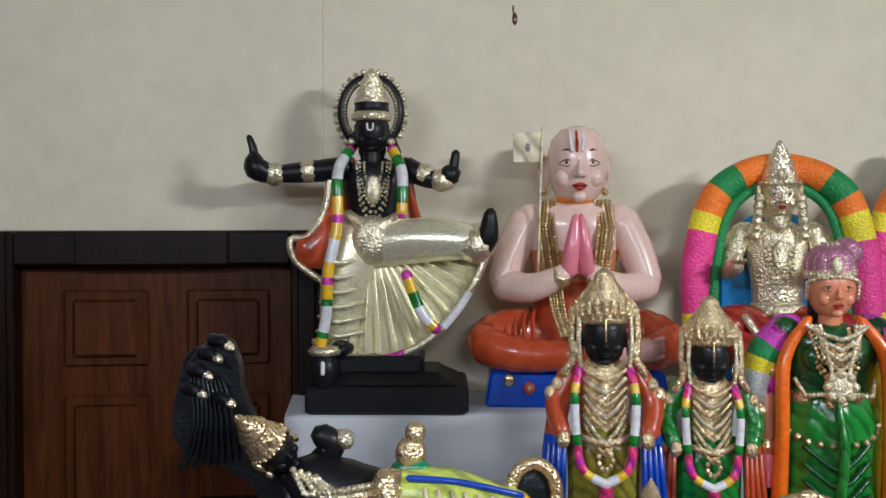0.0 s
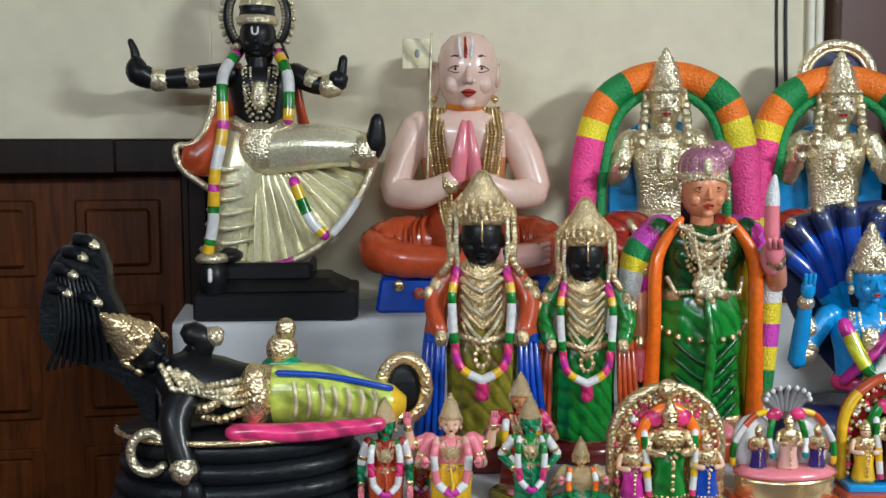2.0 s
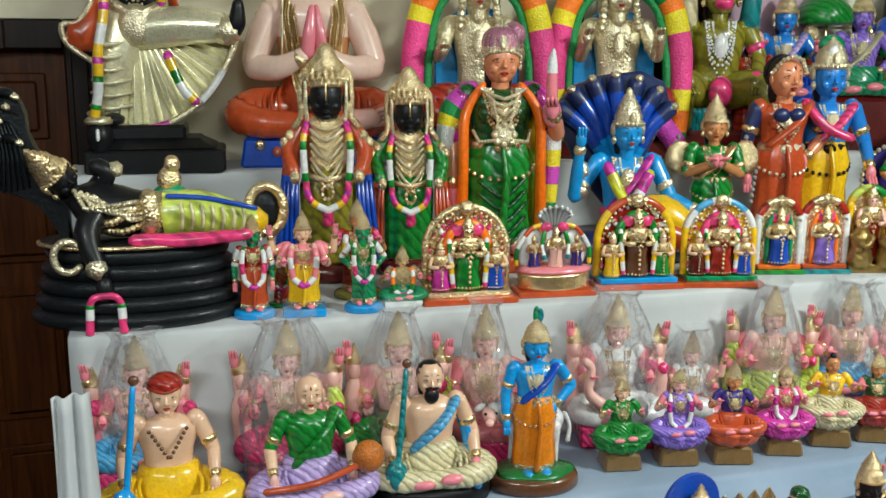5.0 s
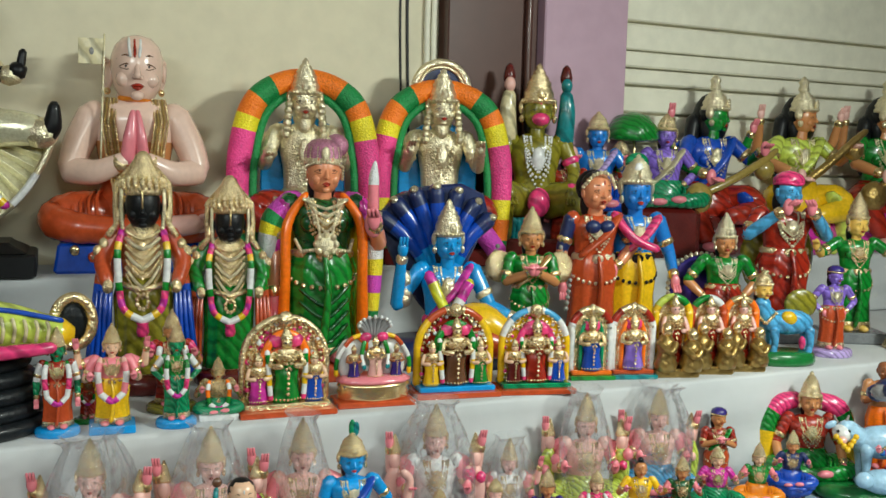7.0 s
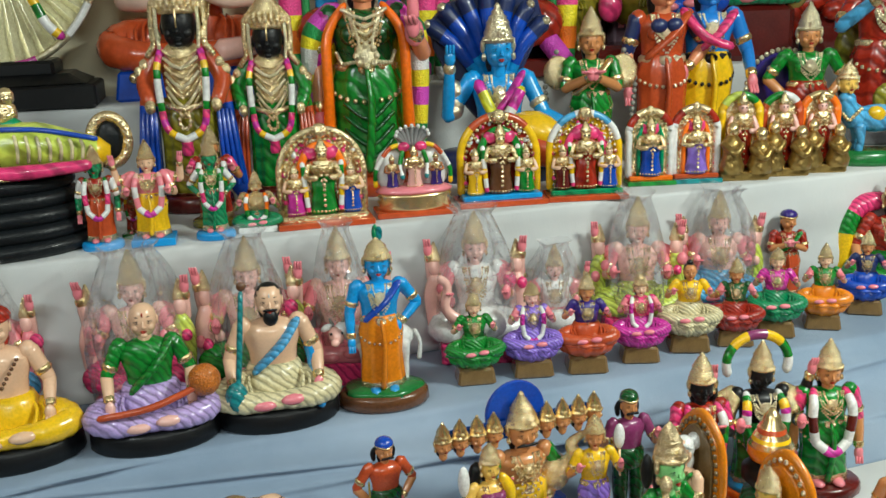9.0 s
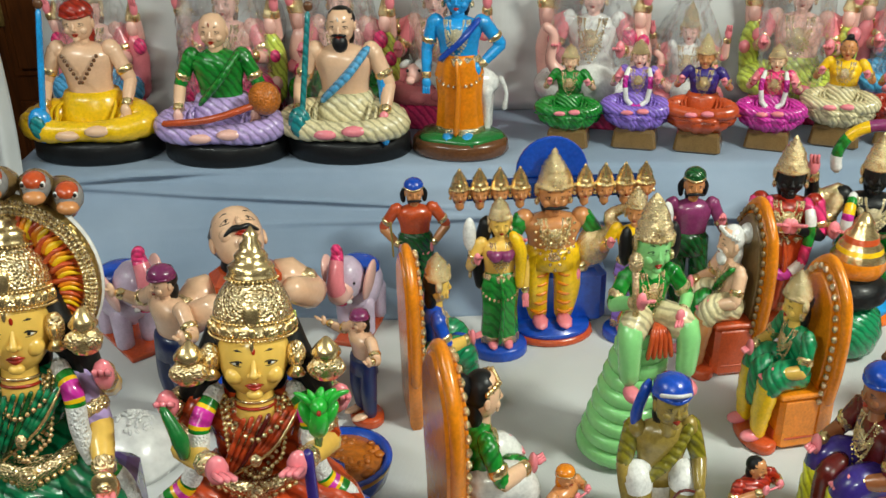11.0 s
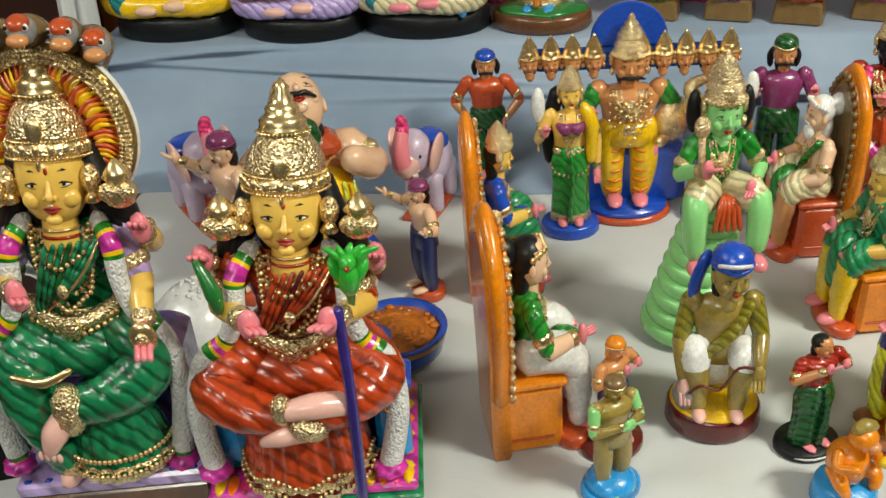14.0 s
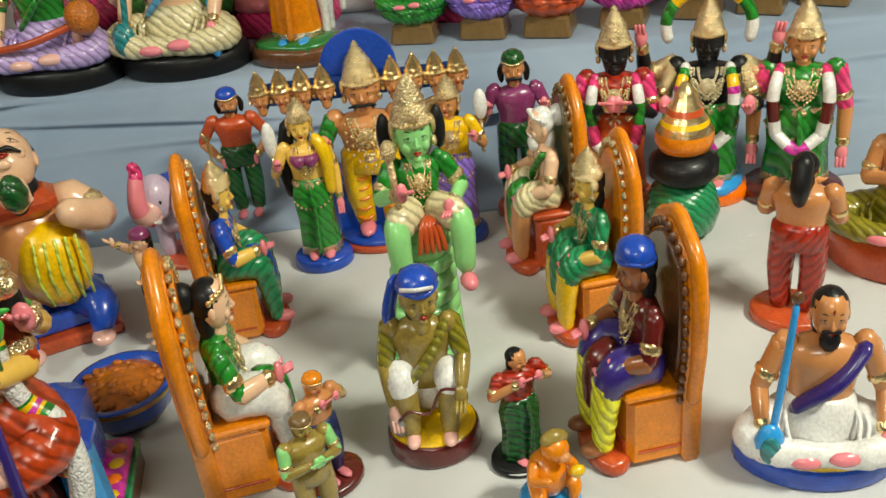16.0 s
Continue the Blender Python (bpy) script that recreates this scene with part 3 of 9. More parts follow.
def arm(k, side, pts, r, sleeve, skin, hand="pink", band="plaingold", palm=True):
    """Shoulder, elbow, wrist: sleeve above, skin below, bands at wrist and upper arm."""
    a, b, c = (Vector(p) for p in pts)
    k.tube([a, a.lerp(b, 0.6), b], [r * 1.15, r * 1.05, r * 0.9], sleeve)
    k.tube([b, b.lerp(c, 0.5), c], [r * 0.9, r * 0.85, r * 0.62], skin)
    d = (c - b).normalized()
    if band:
        k.tube([c - d * r * 0.7, c - d * r * 0.1], r * 0.82, band, n=8)
        q = (b - a).normalized()
        k.tube([a.lerp(b, 0.62), a.lerp(b, 0.62) + q * r * 0.4], r * 1.22, band, n=8)
    if palm:
        k.ell(c + d * r * 1.0, (r * 0.75, r * 0.55, r * 1.1), hand, n=8, k=5)
        for i in range(3):
            o = Vector(((i - 1) * r * 0.42, -r * 0.15, 0))
            k.tube([c + d * r * 1.5 + o, c + d * r * 2.5 + o], r * 0.22, hand, n=5, fine=1)


ARMS = {
    "pray": [((1, 0.00, 0), (1.25, -0.3, -1.1), (0.12, -1.0, -0.55))],
    "rest": [((1, 0, 0), (1.5, -0.1, -1.15), (1.45, -0.75, -1.9))],
    "hips": [((1, 0, 0), (1.75, 0.15, -1.0), (0.95, -0.2, -1.75))],
    "bless": [((1, 0, 0), (1.6, -0.15, -1.0), (1.35, -0.85, -0.45))],
    "down": [((1, 0, 0), (1.35, 0, -1.2), (1.35, -0.25, -2.3))],
    "four": [((1, 0, 0), (1.5, -0.2, -1.0), (1.3, -0.9, -0.75)), ((1, 0.2, 0), (1.9, 0.2, -0.35), (2.0, -0.1, 0.65))],
    "flute": [((1, 0, 0), (1.5, -0.2, -0.7), (0.6, -0.95, 0.15))],
    "wide": [((1, 0, 0), (1.9, -0.2, -0.55), (2.3, -0.7, -0.2))],
}


def torso(k, z0, z1, w, skin, top, jewel="gold", sash=None, waist=None, depth=0.62, female=False, neck="gold"):
    """From waist to shoulders; w is the half width at the shoulders."""
    h = z1 - z0
    k.lathe([(w * 0.72, z0 - h * 0.08), (w * 0.7, z0 + h * 0.15), (w * 0.74, z0 + h * 0.4), (w * 0.86, z0 + h * 0.66), (w * 0.88, z0 + h * 0.82), (w * 0.66, z0 + h * 0.97), (w * 0.3, z0 + h * 1.06)],
            top, sx=1.05, sy=depth, n=18)
    for sx in (-1, 1):
        k.ell((sx * w * 0.86, 0, z1 - h * 0.08), (w * 0.3, w * 0.3, w * 0.3), top if top != skin else skin, n=9, k=6)
        if female:
            k.ell((sx * w * 0.36, -w * depth * 0.62, z0 + h * 0.58), (w * 0.29, w * 0.2, w * 0.26), top, n=9, k=6)
    if neck:
        for q, mm in ((0.52, neck), (0.78, neck), (1.1, neck)):
            k.beads([(math.cos(a) * w * 0.5 * min(q, 0.95), -w * depth * (0.55 + 0.42 * math.sin(a)), z1 - h * 0.02 - math.sin(a) * h * 0.62 * q) for a in np.linspace(0, math.pi, 9)], w * 0.058, 20, mm)
        k.ell((0, -w * depth * 0.93, z0 + h * 0.62), (w * 0.24, w * 0.12, h * 0.2), neck, n=9, k=6)
        for q in (1.0, 1.45):
            k.beads([(-w * 0.5, -w * depth * 0.5, z1), (-w * 0.36, -w * depth * 0.96, z1 - h * 0.4 * q), (0, -w * depth * 1.1, z1 - h * 0.62 * q), (w * 0.36, -w * depth * 0.96, z1 - h * 0.4 * q), (w * 0.5, -w * depth * 0.5, z1)], w * 0.045, 26, neck)
    if waist:
        k.lathe([(w * 0.74, z0 - h * 0.12), (w * 0.8, z0 - h * 0.08), (w * 0.8, z0 + h * 0.02), (w * 0.72, z0 + h * 0.07)], waist, sx=1.06, sy=depth * 1.08, n=18)
        k.ell((0, -w * depth * 0.85, z0 - h * 0.06), (w * 0.24, w * 0.12, h * 0.13), waist, n=8, k=5)
    if sash:
        k.tube([(w * 0.75, -w * 0.35, z1 - h * 0.02), (w * 0.2, -w * depth * 1.02, z0 + h * 0.55), (-w * 0.6, -w * depth * 0.75, z0 + h * 0.05)], [w * 0.24, w * 0.26, w * 0.2], sash, flat=0.5)


def garland(k, w, z_top, z_bot, pattern, r, y=-0.6, out=0.74, join=True):
    for sx in (-1, 1):
        k.tube([(sx * w * 0.6, y * w * 0.3, z_top), (sx * w * 0.95 * out, y * w, z_top * 0.8 + z_bot * 0.2), (sx * w * 1.0 * out, y * w * 1.15, (z_top + z_bot) / 2), (sx * w * 0.82 * out, y * w * 1.2, z_bot)],
               [r * 0.8, r, r, r], pattern, n=8, fine=6)
    if join:
        k.tube([(-w * 0.82 * out, y * w * 1.2, z_bot), (0, y * w * 1.5, z_bot - (z_top - z_bot) * 0.22), (w * 0.82 * out, y * w * 1.2, z_bot)], r, ["white", "magenta", "white"], n=8, fine=5)


def standing(skin="fair", top="red", skirt="green", hair="black", crown="tall", gold="gold", arms="down", sleeve=None, base=("round", "mud", 0.13), wide=1.0, trim="gold",
             garl=None, sash=None, female=False, face=True, beard=None, legs=False, turn=0, hand="pink", halo=None, shawl=None, neck="gold", stature=0.765, mark="red", brow=1.2):
    """A standing figurine one unit high: base, skirt or legs, torso, arms, head and crown."""
    k = Clay()
    w = 0.125 * wide
    zb = 0.07
    kind, bm, br = base
    if kind == "round":
        k.lathe([(br, 0), (br * 1.05, 0.012), (br * 1.03, zb * 0.8), (br * 0.96, zb)], bm, sx=1.1, sy=0.9, n=20)
    elif kind == "box":
        k.box((0, 0, zb / 2), (br * 2, br * 1.6, zb), bm, bev=0.12)
    zw, zs = 0.47 * stature / 0.8, 0.66 * stature / 0.8
    for sx in (-1, 1):
        k.ell((sx * w * 0.38, -w * 0.55, zb + 0.018), (w * 0.26, w * 0.52, 0.022), hand if hand else skin, n=8, k=5)
    if legs:
        for sx in (-1, 1):
            k.tube([(sx * w * 0.42, 0, zw), (sx * w * 0.5, -w * 0.1, (zw + zb) / 2), (sx * w * 0.4, 0, zb + 0.01)], [w * 0.46, w * 0.42, w * 0.3], skirt)
        k.lathe([(w * 0.6, zw * 0.78), (w * 0.86, zw * 0.82), (w * 0.8, zw), (w * 0.7, zw * 1.06)], skirt, sy=0.75, n=16)
    else:
        k.lathe([(w * 0.72, zb), (w * 0.98, zb + 0.012), (w * 0.92, zb + 0.06), (w * 0.84, (zb + zw) / 2), (w * 0.92, zw * 0.85), (w * 0.76, zw), (w * 0.7, zw * 1.04)],
                [trim or skirt, trim or skirt, skirt, skirt, skirt, skirt], sy=0.72, n=36, pleat=9, amp=0.05)
        k.tube([(0, -w * 0.62, zw * 0.98), (w * 0.08, -w * 0.8, zw * 0.7), (-w * 0.05, -w * 0.72, zb + 0.05)], [w * 0.14, w * 0.2, w * 0.26], skirt, flat=0.5)
        if trim:
            k.beads([(math.cos(a) * w * 0.9, -w * 0.72 * math.sin(a), zw * 0.83 - 0.05 * math.sin(a)) for a in np.linspace(0.1, 3.04, 8)], w * 0.07, 12, trim)
    torso(k, zw, zs, w, skin, top, sash=sash, waist=trim, female=female, neck=neck)
    sl = sleeve or top
    for name, sides in ((arms, (-1, 1)) if isinstance(arms, str) else (arms[0], (-1,)), *(() if isinstance(arms, str) else ((arms[1], (1,)),))):
        for a, b, c in ARMS[name]:
            for sx in sides:
                f = lambda p: (sx * p[0] * w * 0.92, p[1] * w, zs - 0.012 + p[2] * w * 0.95)
                arm(k, sx, (f(a), f(b), f(c)), w * 0.25, sl, skin, hand or skin)
    s = 0.062 * (0.9 + 0.1 * wide) * brow
    zh = zs + 0.085 * brow
    if halo:
        k.plate([(x * 1.0, z) for x, z in half_ring(0.13, zh + 0.03, 24, 0, 345)], 0.05, 0.075, halo)
        k.tube([(0.13 * math.cos(a), 0.055, zh + 0.03 + 0.13 * math.sin(a)) for a in np.linspace(-0.6, math.pi + 0.6, 16)], 0.014, gold, n=6, fine=2)
    head(k, (0, -0.01, zh), s, skin, hair, crown, gold, turn, face, beard, mark)
    if garl:
        garland(k, w, zs, zb + 0.28, garl, w * 0.18)
    if shawl:
        for sx in (-1, 1):
            k.tube([(sx * w * 0.5, -w * 0.3, zs + 0.02), (sx * w * 0.95, -w * 0.4, zs - 0.09), (sx * w * 1.0, -w * 0.5, zw * 0.8), (sx * w * 1.05, -w * 0.35, zb + 0.05)], [w * 0.14, w * 0.2, w * 0.2, w * 0.26], shawl, flat=0.7)
    return k


def seated(skin="fair", top="red", lap="green", hair="black", crown="tall", gold="gold", arms="rest", sleeve=None, base=("oval", "black", 0.0), wide=1.0, trim="gold", garl=None, sash=None,
           female=False, face=True, beard=None, turn=0, hand="pink", neck="gold", lute=None, feet=True, bare=False, lotus=None, mark="red", feat="black"):
    """A cross-legged figurine, one unit from seat to crown."""
    k = Clay()
    kind, bm, bh = base
    if kind == "oval":
        k.lathe([(0.36, 0), (0.375, 0.015), (0.37, bh * 0.75), (0.34, bh)], bm, sx=1.06, sy=0.72, n=28)
    elif kind == "box":
        k.box((0, 0, bh / 2), (0.62, 0.5, bh), bm, bev=0.1)
    elif kind == "lotus":
        k.box((0, 0, bh * 0.28), (0.52, 0.42, bh * 0.56), bm, bev=0.12, taper=0.9)
        k.lathe([(0.2, bh * 0.5), (0.33, bh * 0.72), (0.36, bh * 0.9), (0.3, bh)], lotus, n=40, pleat=11, amp=0.09, sy=0.8)
        k.lathe([(0.3, bh * 0.86), (0.4, bh * 0.98), (0.36, bh * 1.06), (0.2, bh * 1.1)], lotus, n=40, pleat=11, amp=0.1, sy=0.8)
    z = bh
    for sx in (-1, 1):
        k.tube([(sx * 0.1, 0.05, z + 0.09), (sx * 0.26, -0.06, z + 0.1), (sx * 0.33, -0.14, z + 0.08), (sx * 0.2, -0.22, z + 0.065), (sx * -0.04, -0.23, z + 0.06)], [0.105, 0.095, 0.08, 0.07, 0.05], lap, n=12, fine=8, ribs=0.035)
        for i in range(5):
            x = sx * (0.14 + 0.04 * i)
            k.tube([(x, -0.02 - 0.014 * i, z + 0.195 - 0.016 * i), (x + sx * 0.03, -0.13, z + 0.17 - 0.012 * i), (x + sx * 0.01, -0.22 + 0.01 * i, z + 0.1)], 0.012, lap, n=5, fine=3)
        if feet:
            k.ell((sx * 0.1, -0.265, z + 0.055 + 0.02 * (sx > 0)), (0.09, 0.045, 0.035), hand, rot=(0, 0, sx * 12), n=10, k=5)
    k.lathe([(0.22, z), (0.24, z + 0.08), (0.18, z + 0.2), (0.16, z + 0.24)], lap, sy=0.75, n=18)
    w = 0.19 * wide
    torso(k, z + 0.2, z + 0.5, w, skin, skin if bare else top, sash=sash, waist=trim, female=female, neck=neck)
    for a, b, c in ARMS[arms]:
        for sx in (-1, 1):
            f = lambda p: (sx * p[0] * w * 0.92, p[1] * w, z + 0.475 + p[2] * w * 0.85)
            arm(k, sx, (f(a), f(b), f(c)), w * 0.24, sleeve or (skin if bare else top), skin, hand, "plaingold" if trim else None)
    head(k, (0, -0.015, z + 0.63), 0.098, skin, hair, crown, gold, turn, face, beard, mark, feat)
    if garl:
        garland(k, w, z + 0.5, z + 0.16, garl, w * 0.16)
    if lute:
        k.tube([(-0.24, -0.2, z + 0.12), (-0.2, -0.16, z + 0.45), (-0.17, -0.12, z + 0.72)], [0.018, 0.02, 0.016], lute, n=7)
        k.ell((-0.25, -0.22, z + 0.1), (0.075, 0.05, 0.105), lute)
        k.ell((-0.25, -0.265, z + 0.1), (0.05, 0.015, 0.07), "teal", n=8, k=5)
        k.ell((-0.165, -0.12, z + 0.76), (0.03, 0.02, 0.03), "brown", n=8, k=5)
    return k


def put(k, name, x, y, z, size, turn, label, category="figurine", group="", slim=1.0):
    return k.done(name, None, at(x, y, z, size, turn) @ Matrix.Diagonal((slim, slim, 1, 1)), label, category, group)


# ---- top step ----
def dancing_statue():
    k = Clay()
    # stepped plinth
    k.box((0.19, 0, 0.033), (0.38, 0.24, 0.066), "black", bev=0.1)
    k.box((0.182, 0, 0.08), (0.35, 0.23, 0.034), "black", bev=0.2, taper=0.78)
    k.box((0.165, 0, 0.112), (0.22, 0.18, 0.045), "black", bev=0.2)
    k.ell((0.045, -0.1, 0.105), (0.036, 0.036, 0.05), "black")
    k.tube([(0.045, -0.138, 0.125), (0.045, -0.14, 0.1)], 0.006, "white", n=5)
    k.lathe([(0.036, 0.14), (0.04, 0.15), (0.03, 0.16)], "silver", c=(0.045, -0.1, 0))
    # standing leg, fan of pleats, raised leg
    k.tube([(0.12, 0, 0.42), (0.085, -0.02, 0.3), (0.07, -0.01, 0.15)], [0.075, 0.062, 0.045], "brocade", n=12)
    for i in range(6):
        z = 0.19 + i * 0.035
        k.tube([(0.02 + 0.004 * i, -0.04, z), (0.075, -0.085 - 0.004 * i, z - 0.008), (0.13, -0.05, z)], 0.006, "brocade", n=5, fine=3)
    k.tube([(0.16, -0.02, 0.4), (0.29, -0.06, 0.41), (0.385, -0.09, 0.405)], [0.062, 0.055, 0.042], "brocade", n=12)
    c = np.array((0.15, 0.0, 0.42))
    fan = []
    n = 26
    for i in range(n + 1):
        a = radians(-118 + i * 108 / n)
        r = 0.285 + 0.012 * math.sin(3 * a)
        y = -0.055 + (0.018 if i % 2 else -0.012)
        fan.append((c[0] + 0.05 * math.cos(a), -0.03, c[2] + 0.03 * math.sin(a)))
        fan.append((c[0] + r * math.cos(a) * 0.98, y, c[2] + r * math.sin(a)))
    faces = [(2 * i, 2 * i + 2, 2 * i + 3, 2 * i + 1) for i in range(n)]
    k.add(fan + [(x, y + 0.03, z) for x, y, z in fan], faces + [tuple(j + len(fan) for j in reversed(f)) for f in faces], "brocade", False)
    k.tube([fan[2 * i + 1] for i in range(0, n + 1, 2)], 0.011, ["silver", "magenta", "silver", "white", "silver"], n=6, fine=3)
    k.tube([(0.385, -0.09, 0.4), (0.405, -0.1, 0.395)], 0.043, "silver", n=9)
    k.tube([(0.405, -0.1, 0.385), (0.425, -0.11, 0.42), (0.43, -0.12, 0.475)], [0.025, 0.026, 0.014], "black")
    k.ell((0.08, -0.05, 0.15), (0.03, 0.06, 0.02), "black")
    # body
    k.t = Matrix.Translation((0.155, 0, 0))
    torso(k, 0.42, 0.6, 0.085, "black", "black", waist="silver", neck="silver")
    k.ell((0.0, -0.06, 0.41), (0.055, 0.03, 0.06), "silver")
    k.tube([(-0.06, -0.05, 0.47), (0, -0.07, 0.44), (0.07, -0.05, 0.47)], 0.016, "silver", n=6)
    k.t = Matrix.Identity(4)
    for pts in ([(0.08, 0, 0.585), (-0.02, -0.01, 0.575), (-0.085, -0.02, 0.57)], [(0.23, 0, 0.585), (0.285, -0.02, 0.56), (0.315, -0.03, 0.555)]):
        k.tube(pts, [0.03, 0.026, 0.02], "black")
        a, b = Vector(pts[0]), Vector(pts[2])
        for u in (0.45, 0.93):
            q = a.lerp(b, u)
            k.tube([q, q + (b - a).normalized() * 0.02], 0.029, "silver", n=8)
    k.tube([(-0.095, -0.02, 0.57), (-0.125, -0.03, 0.585), (-0.13, -0.03, 0.61)], [0.024, 0.03, 0.02], "black")
    k.tube([(-0.13, -0.03, 0.61), (-0.133, -0.03, 0.635), (-0.142, -0.03, 0.66)], [0.012, 0.01, 0.007], "black", n=6)
    k.tube([(0.32, -0.03, 0.555), (0.342, -0.04, 0.57)], [0.022, 0.026], "black")
    k.tube([(0.345, -0.04, 0.575), (0.352, -0.04, 0.62)], [0.013, 0.01], "black", n=6)
    # red shawl that swings out, garlands
    k.tube([(0.09, 0.03, 0.6), (0.07, 0.02, 0.5), (0.04, 0.0, 0.42), (0.0, -0.01, 0.375)], [0.024, 0.032, 0.045, 0.05], "brick", flat=0.5)
    k.tube([(0.045, 0.0, 0.6), (0.04, -0.01, 0.5), (0.0, -0.02, 0.42), (-0.045, -0.02, 0.41), (-0.035, -0.02, 0.36), (0.03, -0.03, 0.31)], 0.009, "silver", n=6)
    k.tube([(0.23, 0.03, 0.6), (0.245, 0.02, 0.5), (0.26, 0.0, 0.43)], [0.02, 0.02, 0.03], "brick", flat=0.5)
    k.tube([(0.1, -0.03, 0.63), (0.075, -0.075, 0.57), (0.075, -0.09, 0.45), (0.055, -0.1, 0.34), (0.05, -0.1, 0.24), (0.035, -0.1, 0.16)], 0.0135,
           ["magenta", "green", "white", "white", "white", "green", "yellow", "magenta", "yellow", "white", "white", "yellow", "magenta", "yellow", "green", "white", "white", "green", "yellow", "magenta"], n=8, fine=6)
    k.tube([(0.2, -0.03, 0.63), (0.225, -0.075, 0.57), (0.225, -0.09, 0.47)], 0.0135, ["magenta", "yellow", "green", "white", "white", "green", "yellow", "magenta"], n=8, fine=6)
    k.tube([(0.235, -0.1, 0.33), (0.27, -0.1, 0.24), (0.305, -0.095, 0.2)], 0.014, ["magenta", "yellow", "green", "white", "white", "yellow", "magenta"], n=8, fine=6)
    head(k, (0.15, -0.02, 0.668), 0.048, "black", "black", None, "silver", face=True, mark=None)
    for sx in (-1, 1):
        k.tube([(0.15 + sx * 0.007, -0.067, 0.688), (0.15 + sx * 0.006, -0.07, 0.675), (0.15, -0.071, 0.671)], 0.0028, "white", n=5)
        k.lathe([(0.005, 0), (0.012, 0.005), (0.007, 0.016)], "silver", c=(0.15 + sx * 0.046, -0.03, 0.64), n=10)
        k.tube([(0.15 + sx * 0.04, 0.02, 0.66), (0.15 + sx * 0.06, 0.01, 0.62)], [0.016, 0.012], "black", n=8)
    k.lathe([(0.044, 0.698), (0.049, 0.703), (0.049, 0.716), (0.043, 0.72), (0.04, 0.735), (0.043, 0.742), (0.041, 0.75), (0.034, 0.762), (0.036, 0.768), (0.027, 0.785), (0.028, 0.79), (0.017, 0.808), (0.018, 0.812), (0.003, 0.828)], ["silver", "silver", "silver", "black", "black"] + ["silver"] * 9, c=(0.15, -0.015, 0), n=24)
    ring = [(0.145 + 0.07 * math.cos(a), 0.03, 0.725 + 0.086 * math.sin(a)) for a in np.linspace(-0.8, math.pi + 0.8, 18)]
    k.tube(ring, 0.012, "black", n=7, fine=2)
    k.beads([(0.145 + 0.086 * math.cos(a), 0.03, 0.725 + 0.103 * math.sin(a)) for a in np.linspace(-0.8, math.pi + 0.8, 30)], 0.0075, 25, "silver")
    k.beads([(0.145 + 0.064 * math.cos(a), 0.018, 0.725 + 0.079 * math.sin(a)) for a in np.linspace(-0.7, math.pi + 0.7, 30)], 0.0042, 40, "silver")
    k.done("dancing_statue", None, pose(-0.084, 3.437, A) @ Matrix.Diagonal((1.038, 1.059, 1.023, 1)), "black dancing statue with one leg raised in a pearl-white skirt", "statue")


dancing_statue()


